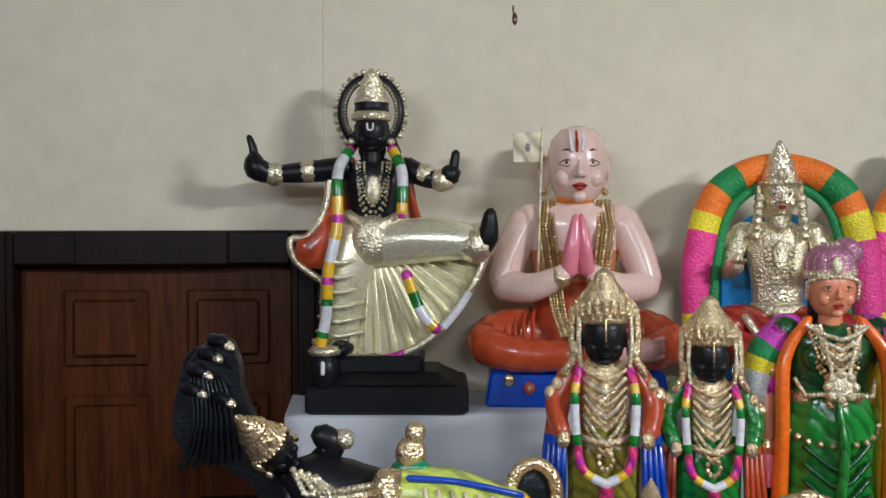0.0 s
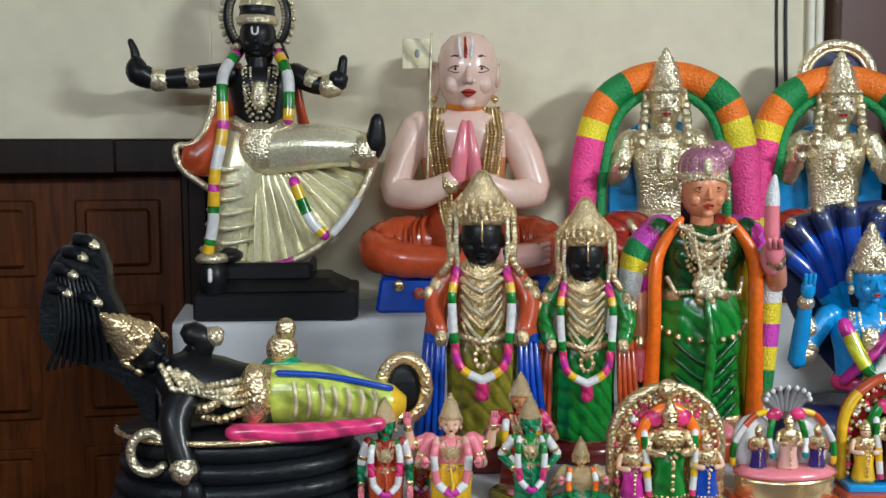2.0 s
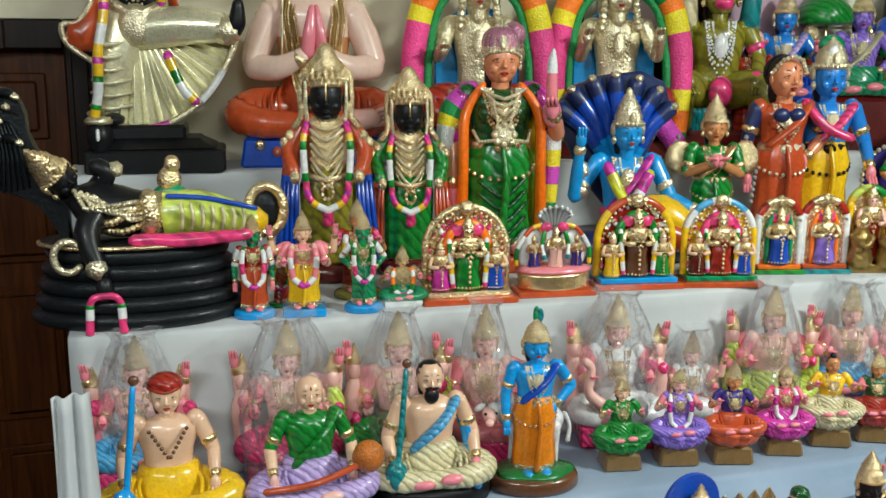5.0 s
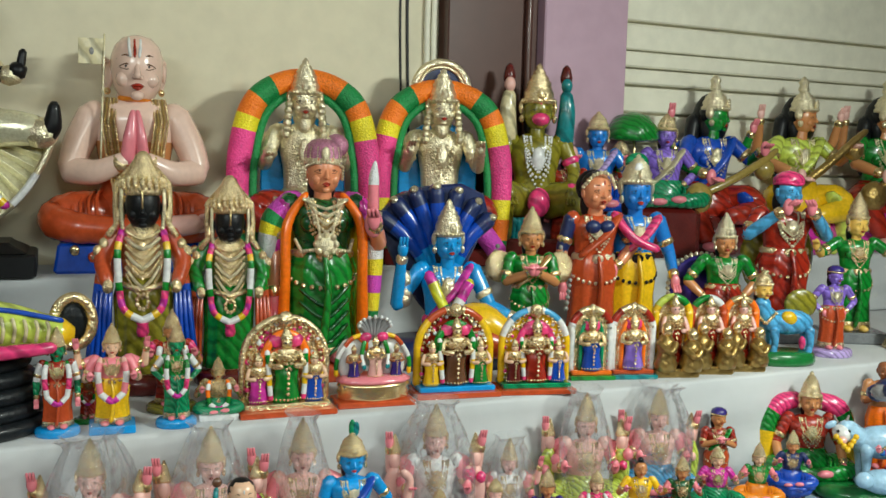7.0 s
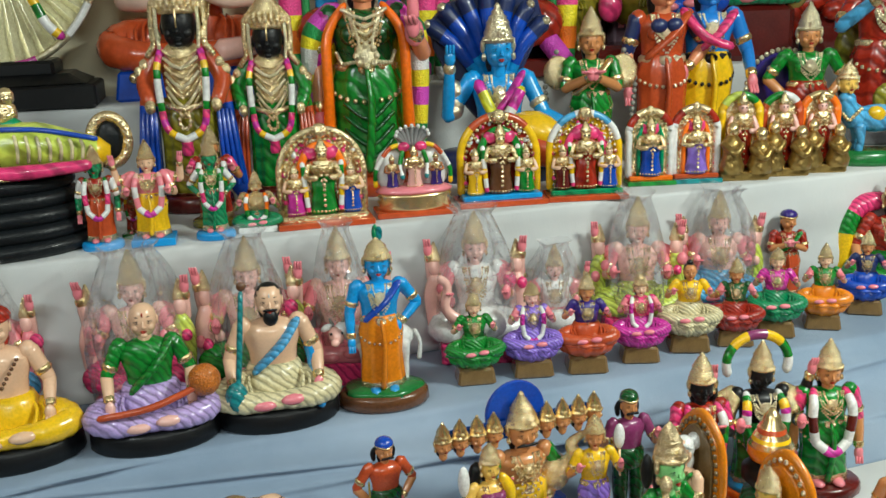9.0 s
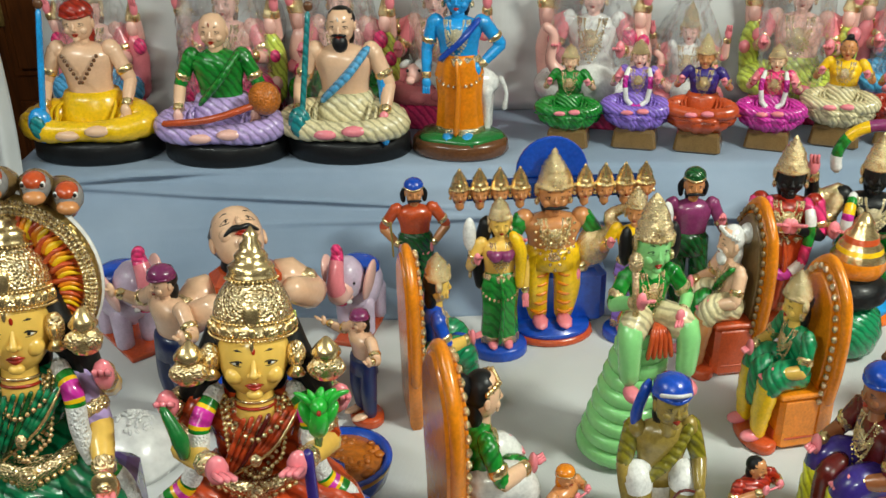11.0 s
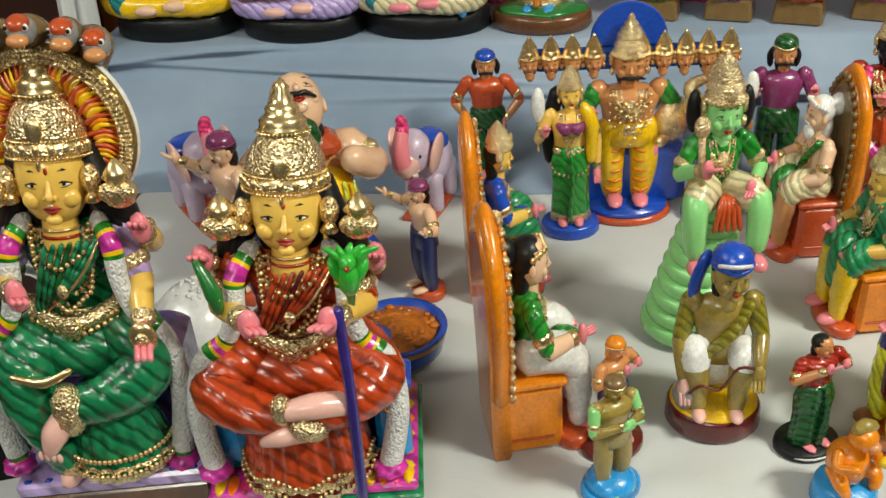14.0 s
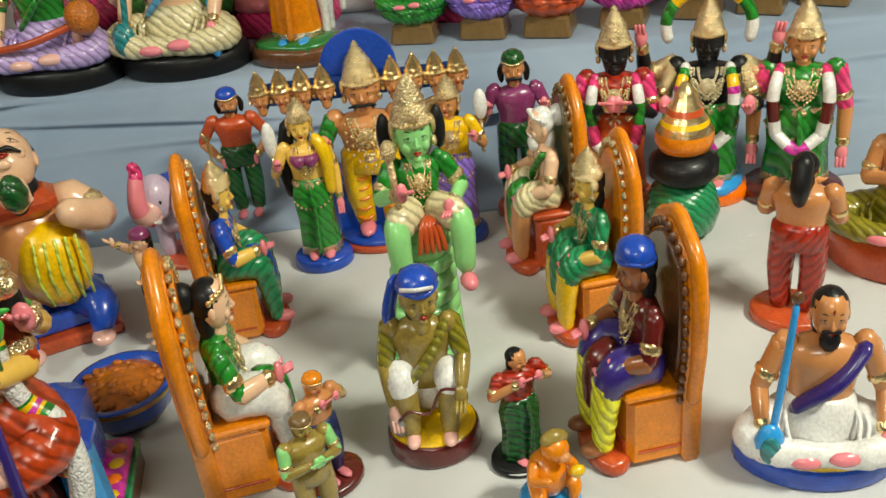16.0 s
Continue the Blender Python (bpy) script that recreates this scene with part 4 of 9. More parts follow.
def praying_monk():
    k = Clay()
    k.box((0, 0.0, 0.045), (0.5, 0.25, 0.09), "blue", bev=0.1, taper=0.95)
    for x in (-0.185, -0.13, 0.1, 0.185):
        k.ell((x, -0.128, 0.07 if x in (-0.185, 0.185) else 0.05), (0.016, 0.008, 0.016), "plaingold" if x in (-0.185, 0.185) else "brick", n=10, k=5)
        k.ell((x, -0.136, 0.07 if x in (-0.185, 0.185) else 0.05), 0.006, "silver", n=6, k=4)
    z = 0.09
    for sx in (-1, 1):
        k.tube([(sx * 0.06, 0.02, z + 0.07), (sx * 0.18, -0.03, z + 0.085), (sx * 0.245, -0.06, z + 0.065), (sx * 0.17, -0.12, z + 0.045), (sx * 0.02, -0.13, z + 0.04)], [0.07, 0.066, 0.056, 0.046, 0.036], "brick", n=14, fine=8, ribs=0.03)
        for i in range(7):
            x = sx * (0.1 + 0.024 * i)
            k.tube([(x, -0.01, z + 0.155 - 0.006 * i), (x + sx * 0.02, -0.09, z + 0.13 - 0.007 * i), (x + sx * 0.012, -0.14 + 0.008 * i, z + 0.05)], 0.0065, "brick", n=5, fine=3)
    k.tube([(0.1, -0.15, z + 0.05), (0.19, -0.16, z + 0.06)], [0.035, 0.03], "palepink")
    for i in range(4):
        k.tube([(0.2, -0.165, z + 0.04 + i * 0.014), (0.222, -0.16, z + 0.045 + i * 0.014)], 0.008, "palepink", n=6, fine=1)
    k.lathe([(0.12, z + 0.02), (0.13, z + 0.08), (0.112, z + 0.15), (0.11, z + 0.22), (0.125, z + 0.3), (0.135, z + 0.36), (0.118, z + 0.405), (0.06, z + 0.43), (0.05, z + 0.46)], ["brick", "brick", "brick", "tan", "monkskin"], sy=0.6, n=26)
    k.tube([(0.045 * math.cos(v), -0.012 - 0.045 * math.sin(v), z + 0.428) for v in np.linspace(-0.3, 3.44, 10)], 0.011, "amber", n=7)
    for sx in (-1, 1):
        k.ell((sx * 0.125, 0, z + 0.37), (0.052, 0.05, 0.05), "monkskin", n=14, k=8)
        k.tube([(sx * 0.13, 0, z + 0.375), (sx * 0.175, -0.015, z + 0.29), (sx * 0.2, -0.035, z + 0.215)], [0.05, 0.049, 0.042], "monkskin", n=14)
        k.tube([(sx * 0.2, -0.035, z + 0.213), (sx * 0.12, -0.1, z + 0.208), (sx * 0.035, -0.14, z + 0.245)], [0.042, 0.037, 0.025], "monkskin", n=14)
        k.tube([(sx * 0.05, -0.132, z + 0.232), (sx * 0.042, -0.137, z + 0.24)], 0.031, "gold", n=12)
        k.tube([(sx * 0.024, -0.145, z + 0.25), (sx * 0.016, -0.15, z + 0.31), (sx * 0.007, -0.145, z + 0.385)], [0.023, 0.022, 0.009], "pink", n=10, flat=0.7)
        # banded gilt stole
        for q in range(5):
            o = -0.02 + 0.01 * q
            k.beads([(sx * (0.075 + o), -0.035 - abs(o) * 0.2, z + 0.425), (sx * (0.083 + o), -0.08, z + 0.36), (sx * (0.068 + o), -0.092, z + 0.26), (sx * (0.05 + o * 0.8), -0.1, z + 0.15), (sx * (0.03 + o * 0.7), -0.118, z + 0.09)], 0.0052, 46, "darkgold" if q % 2 else "gold")
        # long ears with drops
        k.ell((sx * 0.083, 0.0, z + 0.5), (0.012, 0.03, 0.045), "monkskin", rot=(0, 0, sx * -25), n=12, k=7)
        k.tube([(sx * 0.084, -0.02, z + 0.535), (sx * 0.094, 0.0, z + 0.54), (sx * 0.096, 0.02, z + 0.5), (sx * 0.085, 0.0, z + 0.455)], 0.007, "monkskin", n=7)
        k.ell((sx * 0.085, -0.01, z + 0.448), 0.011, "plaingold", n=9, k=6)
    head(k, (0.008, -0.015, z + 0.515), 0.1, "monkskin", None, None, face=True, mark=None, feat="brown")
    for dx, mm in ((-0.017, "white"), (0.017, "white"), (0, "red")):
        k.tube([(dx * 0.8, -0.1, z + 0.548), (dx, -0.094, z + 0.57), (dx * 1.05, -0.07, z + 0.596), (dx, -0.035, z + 0.608)], 0.0052, mm, n=6)
    k.tube([(-0.105, -0.095, z + 0.25), (-0.1, -0.08, z + 0.4), (-0.092, -0.06, z + 0.61)], 0.0035, "ivory", n=6)
    k.box((-0.132, -0.06, z + 0.56), (0.08, 0.005, 0.075), "ivory", bev=0.2)
    k.ell((-0.132, -0.062, z + 0.56), (0.008, 0.003, 0.012), "stone", n=8, k=4)
    k.done("praying_monk_statue", None, pose(0.588, 3.503, A, 0, 0, -3) @ Matrix.Diagonal((0.917, 0.917, 1.003, 1)), "seated shaven-headed monk statue with joined palms, orange robe", "statue")


praying_monk()

ROLL = ["tinsel_white", "tinsel_green", "tinsel_orange", "tinsel_yellow", "tinsel_pink", "tinsel_pink", "tinsel_pink", "tinsel_yellow", "tinsel_orange", "tinsel_green", "tinsel_orange", "tinsel_orange"]


def garlanded_god(x, y, w, h, garl_h, face_skin, halo, turn, label):
    """A silver seated god under a thick arch-shaped garland."""
    k = Clay()
    r = w * 0.085
    arch = [(-w * 0.43, -0.06, 0.02), (-w * 0.45, -0.06, garl_h * 0.3), (-w * 0.44, -0.05, garl_h * 0.6), (-w * 0.32, -0.04, garl_h * 0.88), (0, -0.02, garl_h * 0.99),
            (w * 0.32, -0.04, garl_h * 0.88), (w * 0.44, -0.05, garl_h * 0.6), (w * 0.45, -0.06, garl_h * 0.3), (w * 0.43, -0.06, 0.02)]
    k.tube(arch, [r * 0.75, r * 0.85, r, r, r * 0.8, r, r, r * 0.85, r * 0.75], ROLL + ROLL[::-1], n=14, fine=8)
    k.tube([(p[0] * 0.78, p[1], p[2] * 0.93) for p in arch], r * 0.36, "tinsel_green", n=8, fine=8)
    k.box((0, 0.0, 0.03), (w * 0.85, 0.2, 0.06), "maroon", bev=0.1)
    k.plate([(-w * 0.3, 0.05)] + [(-px, pz) for px, pz in half_ring(w * 0.3, garl_h * 0.58, 14)] + [(w * 0.3, 0.05)], 0.03, 0.05, "azure")
    t0 = k.t
    s = h / 1.02
    k.t = Matrix.Translation((0, -0.01, 0.05))
    body = h - 0.05
    for sx in (-1, 1):
        k.tube([(sx * 0.04, 0, body * 0.2), (sx * w * 0.26, -0.06, body * 0.22), (sx * w * 0.3, -0.09, body * 0.17), (sx * w * 0.1, -0.12, body * 0.12)], [0.06, 0.055, 0.05, 0.04], "red", n=12)
        k.tube([(sx * w * 0.2, -0.1, body * 0.26), (sx * w * 0.1, -0.13, body * 0.16)], 0.012, "silver", n=6)
    torso(k, body * 0.28, body * 0.6, w * 0.19, "silver", "silver", waist="silver", neck="silver")
    for sx in (-1, 1):
        q = w * 0.19
        arm(k, sx, ((sx * q, 0, body * 0.58), (sx * q * 1.45, -0.04, body * 0.42), (sx * q * 1.35, -0.11, body * 0.5 if halo else body * 0.45)), 0.024, "silver", "silver", "silver", "silver")
        arm(k, sx, ((sx * q, 0.02, body * 0.58), (sx * q * 1.6, 0.0, body * 0.5), (sx * q * 1.75, -0.03, body * 0.64)), 0.02, "silver", "silver", "silver", "silver")
    head(k, (0, -0.035, body * 0.71), w * 0.115, face_skin, "silver", "tall", "silver", mark="white")
    for sx in (-1, 1):
        k.beads([(sx * w * 0.11, -0.05, body * 0.7), (sx * w * 0.13, -0.05, body * 0.56)], w * 0.03, 6, "silver")
    k.t = t0
    if halo:
        k.plate([(px, pz) for px, pz in half_ring(w * 0.17, h * 0.83, 26, 0, 346)], 0.0, 0.02, "navy")
        for rr, th in ((0.2, 0.018), (0.165, 0.008)):
            k.tube([(w * rr * math.cos(a), -0.005, h * 0.83 + w * rr * math.sin(a)) for a in np.linspace(-1.2, math.pi + 1.2, 22)], w * th * 1.6, "silver", n=7, fine=2)
    k.tube([(w * 0.3, -0.12, 0.12), (w * 0.42, -0.1, 0.05)], 0.035, "tinsel_magenta")
    k.done("garlanded_statue", None, pose(x, y, A, 0, 0, turn), label, "statue")


garlanded_god(1.111, 3.500, 0.459, 0.723, 0.613, "silver", False, -10, "silver seated statue under a thick orange, pink and green garland")
garlanded_god(1.597, 3.540, 0.462, 0.720, 0.606, "silver", True, -12, "silver statue with a round halo under a bright garland")


def monkey_god():
    k = Clay()
    k.box((0, 0, 0.04), (0.3, 0.22, 0.08), "maroon", bev=0.15)
    for sx in (-1, 1):
        k.tube([(sx * 0.05, 0, 0.2), (sx * 0.13, -0.09, 0.21), (sx * 0.13, -0.1, 0.09)], [0.065, 0.055, 0.04], "olive", n=12)
    k.t = Matrix.Translation((0, 0, 0))
    torso(k, 0.22, 0.42, 0.1, "olive", "olive", waist="white", neck="white")
    k.ell((0, -0.09, 0.2), (0.04, 0.03, 0.05), "hotpink")
    for sx in (-1, 1):
        arm(k, sx, ((sx * 0.1, 0, 0.4), (sx * 0.135, -0.02, 0.31), (sx * 0.11, -0.1, 0.24)), 0.026, "olive", "olive", "olive", "hotpink")
        k.plate([(sx * px * 0.9 + sx * 0.1, pz) for px, pz in half_ring(0.08, 0.26, 14, -90, 90)], 0.02, 0.04, "hotpink")
    head(k, (0, -0.02, 0.5), 0.06, "olive", "black", "tall", "gold", mark="hotpink")
    k.ell((0, -0.075, 0.475), (0.032, 0.025, 0.022), "hotpink")
    for sx, skin in ((-1, "palepink"), (1, "teal")):
        k.tube([(sx * 0.1, 0, 0.41), (sx * 0.105, -0.01, 0.5), (sx * 0.1, -0.01, 0.56)], [0.035, 0.03, 0.022], "ivory" if sx < 0 else "teal")
        k.ell((sx * 0.1, -0.015, 0.59), (0.02, 0.02, 0.026), skin)
        k.lathe([(0.02, 0), (0.022, 0.02), (0.014, 0.05), (0.004, 0.06)], "maroon", c=(sx * 0.1, 0, 0.6), n=10)
    k.tube([(-0.15, -0.04, 0.1), (-0.15, -0.05, 0.3), (-0.145, -0.05, 0.42)], [0.035, 0.04, 0.012], "green")
    return k


put(monkey_god(), "monkey_statue", 1.988, 3.585, A, 1.076, -15, "green-skinned kneeling monkey-faced statue with two small riders", "statue", slim=0.97)

put(seated("blueskin", "blueskin", "blue", arms="bless", base=("box", "maroon", 0.4), crown="short", sash="lilac", neck="silver", bare=True), "seated_figurine", 2.263, 3.620, A, 0.449, -18, "blue-skinned seated figurine in a gilt crown", "figurine", "figurines on the top step", slim=0.95)
put(standing("palepink", "red", "red", crown="bun", base=("round", "maroon", 0.14), female=True), "standing_figurine", 2.113, 3.560, A, 0.524, -15, "small red-clad lady figurine beside the monkey statue", "figurine", "figurines on the top step", slim=0.98)
put(seated("violet", "violet", "emerald", arms="hips", base=("box", "maroon", 0.45), crown="short", neck="silver", bare=True, sash="silver"), "seated_figurine", 2.580, 3.640, A, 0.436, -22, "violet-skinned seated figurine with silver ornaments", "figurine", "figurines on the top step", slim=0.96)


def umbrella_figure():
    k = standing("green", "red", "blue", crown="short", base=("round", "navy", 0.14))
    k.tube([(0.12, 0.05, 0.1), (0.12, 0.05, 1.0)], 0.012, "plaingold", n=6, fine=1)
    k.lathe([(0.02, 0.86), (0.2, 0.88), (0.21, 0.9), (0.19, 0.98), (0.12, 1.06), (0.02, 1.09)], "green", c=(0.1, 0.05, 0), n=22, pleat=8, amp=0.03)
    return k


put(umbrella_figure(), "standing_figurine", 2.390, 3.660, A, 0.514, -17, "small figurine under a green umbrella", "figurine", "figurines on the top step", slim=0.98)


def lute_player(skin, top, lap, lute, hand="palepink", seat="hotpink", raised=False):
    """A crowned lady on a cushion, half turned, one knee hanging, a lute held across her body."""
    k = Clay()
    z = 0.2
    k.lathe([(0.2, 0), (0.23, 0.02), (0.24, 0.1), (0.21, 0.19), (0.12, 0.22)], seat, sy=0.85, n=24, pleat=7, amp=0.03)
    for sx in (-1, 1):
        k.tube([(sx * 0.06, 0.02, z + 0.07), (sx * 0.16, -0.1, z + 0.09), (sx * 0.17, -0.17, z + 0.04), (sx * (0.1 if sx < 0 else 0.02), -0.2, z - (0.1 if sx < 0 else -0.01))], [0.085, 0.08, 0.065, 0.045], lap, n=12, fine=6, ribs=0.03)
    k.ell((-0.1, -0.23, z - 0.14), (0.035, 0.06, 0.025), hand, n=9, k=5)
    k.tube([(0.12, -0.16, z + 0.1), (0.2, -0.14, z - 0.05), (0.17, -0.12, z - 0.18)], [0.05, 0.045, 0.03], top, n=9, flat=0.5)
    k.lathe([(0.17, z), (0.18, z + 0.06), (0.13, z + 0.14), (0.11, z + 0.18)], lap, sy=0.8, n=18)
    torso(k, z + 0.15, z + 0.4, 0.135, skin, top, waist="silver", female=True, neck="silver", sash=top)
    arm(k, -1, ((-0.125, 0, z + 0.38), (-0.2, -0.07, z + 0.27), (-0.13, -0.2, z + 0.22)), 0.036, top, skin, hand)
    arm(k, 1, ((0.125, 0, z + 0.38), (0.21, -0.06, z + 0.29), (0.2, -0.17, z + 0.34)), 0.036, top, skin, hand)
    for sx in (-1, 1):
        arm(k, sx, ((sx * 0.12, 0.03, z + 0.37), (sx * 0.22, 0.04, z + 0.33), (sx * 0.235, -0.01, z + (0.5 if sx < 0 or raised else 0.44))), 0.03, top, skin, hand)
    up = 0.1 if raised else 0.0
    k.tube([(-0.2, -0.2, z + 0.1), (0, -0.22, z + 0.19 + up * 0.5), (0.2, -0.2, z + 0.3 + up), (0.27, -0.19, z + 0.35 + up)], [0.022, 0.022, 0.02, 0.014], lute, n=8)
    k.ell((-0.17, -0.21, z + 0.1), (0.075, 0.055, 0.08), lute)
    k.ell((0.21, -0.18, z + 0.25 + up), (0.055, 0.05, 0.055), lute)
    k.ell((0.02, 0.04, z + 0.5), (0.1, 0.08, 0.14), "black")
    k.tube([(-0.07, 0.05, z + 0.5), (-0.1, 0.03, z + 0.34), (-0.09, 0.03, z + 0.22)], [0.04, 0.04, 0.02], "black", n=9)
    head(k, (0.01, -0.02, z + 0.51), 0.075, skin, "black", "short", "silver", 42, True)
    k.lathe([(0.012, 0), (0.03, 0.02), (0.022, 0.045), (0.03, 0.06), (0.006, 0.09)], "silver", c=(0.01, -0.01, z + 0.64), n=12)
    return k


put(lute_player("green", "blue", "red", "khaki", "pink", "maroon"), "lute_player_statue", 2.830, 3.700, A, 0.780, -6, "green-skinned lady statue playing a long lute", "statue", "lute players")
put(lute_player("tan", "lime", "yellow", "darkgold", "palepink", "magenta", raised=True), "lute_player_statue", 3.300, 3.730, A, 0.800, -8, "brown-skinned lady statue playing a long lute on a pink seat", "statue", "lute players")
put(lute_player("tan", "green", "red", "darkgold", "palepink", "magenta", raised=True), "lute_player_statue", 3.800, 3.770, A, 0.820, -10, "lady statue with raised lute on a magenta seat", "statue", "lute players")


def coil_couch():
    k = Clay()
    for i in range(4):
        k.tube([(-0.2, -0.02, 0.03 + i * 0.045), (0, -0.06, 0.03 + i * 0.045), (0.2, -0.02, 0.03 + i * 0.045)], 0.028, "scales", n=10)
    k.box((0, 0.03, 0.09), (0.42, 0.12, 0.18), "scales", bev=0.2)
    k.tube([(-0.12, -0.03, 0.24), (0.0, -0.05, 0.29), (0.1, -0.05, 0.32), (0.14, -0.03, 0.36)], [0.045, 0.06, 0.05, 0.03], ["lime", "emerald", "white", "emerald", "lime"], n=12)
    k.tube([(-0.14, -0.04, 0.2), (0.05, -0.06, 0.22), (0.2, -0.03, 0.21)], [0.04, 0.04, 0.03], "emerald", n=10)
    k.ell((0.14, -0.05, 0.37), (0.045, 0.04, 0.03), "gold")
    for i in range(4):
        k.tube([(0.2 + i * 0.022, -0.05, 0.0), (0.2 + i * 0.024, -0.05, 0.14), (0.2 + i * 0.026, -0.06, 0.22)], [0.014, 0.014, 0.02], "teal", n=7)
    return k


put(coil_couch(), "snake_couch", 1.737, 3.576, A, 0.687, -6, "dark coiled snake couch with green and white coils", "figurine", slim=0.97)


# ---- upper step, back row ----
def reclining_god():
    k = Clay()
    # coiled couch, one roll over another
    for i in range(5):
        z = 0.018 + i * 0.033
        g = 0.215 - 0.008 * i
        k.lathe([(g * 0.97, z - 0.017), (g * 1.03, z - 0.008), (g * 1.04, z), (g * 1.03, z + 0.008), (g * 0.97, z + 0.017)], "scales", c=(0.195, 0, 0), sy=0.62, n=32)
    k.lathe([(0.2, 0.165), (0.195, 0.176)], "black", c=(0.195, 0, 0), sy=0.6, n=30)
    k.tube([(0.195 + 0.2 * math.cos(a), 0.125 * math.sin(a), 0.172) for a in np.linspace(math.pi, 2 * math.pi, 14)], 0.005, "gold", n=6, fine=2)
    # hood with five gilt heads
    hood = [(0.06, 0.14), (0.03, 0.2), (0.005, 0.24), (-0.03, 0.265), (-0.075, 0.28), (-0.108, 0.298), (-0.125, 0.33), (-0.122, 0.375), (-0.11, 0.42), (-0.09, 0.455), (-0.065, 0.48), (-0.045, 0.488), (-0.025, 0.475), (-0.012, 0.44), (-0.01, 0.4), (0.01, 0.35), (0.035, 0.31), (0.06, 0.25)]
    k.plate(hood, 0.0, 0.05, "scales")
    k.ell((-0.06, 0.035, 0.37), (0.05, 0.035, 0.1), "scales", rot=(0, -18, 0))
    for x, z in ((-0.032, 0.477), (-0.05, 0.457), (-0.066, 0.43), (-0.075, 0.4), (-0.03, 0.385)):
        k.tube([(x - 0.024, 0.0, z + 0.004), (x - 0.006, -0.02, z + 0.004), (x + 0.012, -0.03, z - 0.006)], [0.011, 0.0095, 0.006], ["scales", "scales", "silver"], n=9)
        k.ell((x + 0.004, -0.033, z + 0.004), 0.003, "black", n=6, k=4)
    for i in range(9):
        k.tube([(-0.11 + 0.012 * i, -0.004, 0.27 + 0.002 * i), (-0.085 + 0.007 * i, -0.012, 0.34 + 0.006 * i), (-0.09 + 0.006 * i, -0.004, 0.42)], 0.0035, "scales", n=5)
    # body lying on its side
    k.tube([(0.1, -0.02, 0.255), (0.16, -0.03, 0.235), (0.23, -0.03, 0.225)], [0.05, 0.055, 0.043], "black", n=12)
    k.tube([(0.23, -0.03, 0.225), (0.32, -0.04, 0.225), (0.40, -0.04, 0.21), (0.445, -0.04, 0.205)], [0.05, 0.052, 0.04, 0.03], ["gold", "lime", "lime", "lime", "lime", "lime", "lime", "yellow"], n=14, fine=6)
    for i in range(7):
        x = 0.285 + i * 0.021
        k.tube([(x, -0.085, 0.255 - i * 0.003), (x + 0.004, -0.097 + 0.002 * i, 0.225), (x, -0.085, 0.2)], 0.004, "ivory", n=5, fine=2)
    k.tube([(0.26, -0.07, 0.268), (0.34, -0.075, 0.262), (0.44, -0.06, 0.235)], 0.006, "blue", n=6)
    k.tube([(0.19, -0.11, 0.185), (0.3, -0.115, 0.183), (0.42, -0.1, 0.187)], [0.014, 0.016, 0.012], "hotpink", n=8)
    k.beads([(0.09, -0.05, 0.21), (0.15, -0.09, 0.22), (0.21, -0.08, 0.25), (0.23, -0.06, 0.26)], 0.009, 18, "gold")
    k.beads([(0.11, -0.04, 0.2), (0.17, -0.09, 0.2), (0.23, -0.085, 0.22)], 0.008, 14, "gold")
    for q in range(4):
        k.beads([(0.08 + 0.012 * q, -0.075, 0.285 - 0.004 * q), (0.1 + 0.02 * q, -0.09, 0.25 - 0.003 * q), (0.15 + 0.012 * q, -0.092, 0.255 - 0.01 * q), (0.22, -0.075, 0.262 - 0.012 * q)], 0.006, 22, "silver")
    k.tube([(0.222, -0.075, 0.27), (0.228, -0.09, 0.235), (0.222, -0.08, 0.195)], 0.02, "gold", n=10)
    t0 = k.t
    k.t = Matrix.Translation((0.048, -0.03, 0.305)) @ pose(0, 0, 0, 0, -48, 40)
    head(k, (0, 0, 0), 0.037, "black", "black", "tall", "gold", mark=None)
    k.t = t0
    k.tube([(0.13, -0.05, 0.25), (0.1, -0.09, 0.2), (0.125, -0.12, 0.12)], [0.03, 0.026, 0.018], "black")
    k.tube([(0.115, -0.118, 0.14), (0.12, -0.12, 0.125)], 0.022, "silver", n=8)
    k.ell((0.13, -0.125, 0.09), (0.018, 0.016, 0.028), "black")
    k.tube([(0.1, -0.13, 0.06), (0.108, -0.135, 0.075), (0.13, -0.138, 0.08), (0.152, -0.135, 0.075), (0.16, -0.13, 0.06)], 0.008, "hotpink", n=6)
    for sx in (-1, 1):
        k.tube([(0.13 + sx * 0.03, -0.13, 0.06), (0.13 + sx * 0.033, -0.135, 0.0)], 0.009, ["green", "white", "white", "hotpink", "hotpink", "green"], n=7, fine=6)
    k.tube([(0.12, -0.01, 0.28), (0.14, -0.03, 0.315), (0.12, -0.03, 0.33)], [0.024, 0.02, 0.02], "black")
    k.tube([(0.155, -0.03, 0.32), (0.16, -0.03, 0.325)], 0.018, "silver", n=8)
    k.tube([(0.062 + 0.028 * math.cos(a), -0.1, 0.155 + 0.032 * math.sin(a)) for a in np.linspace(0.6, 5.6, 12)], 0.008, "silver", n=7, fine=2)
    # small gilt attendant at the hip and a gilt ring at the feet
    k.ell((0.265, -0.02, 0.295), (0.026, 0.022, 0.03), "gold")
    k.ell((0.272, -0.025, 0.33), (0.017, 0.016, 0.02), "gold")
    k.tube([(0.245, -0.02, 0.27), (0.285, -0.03, 0.272)], 0.016, "emerald")
    k.tube([(0.465 + 0.038 * math.cos(a), -0.02, 0.225 + 0.052 * math.sin(a)) for a in np.linspace(0, 2 * math.pi, 16)], 0.012, "gold", n=7, fine=2)
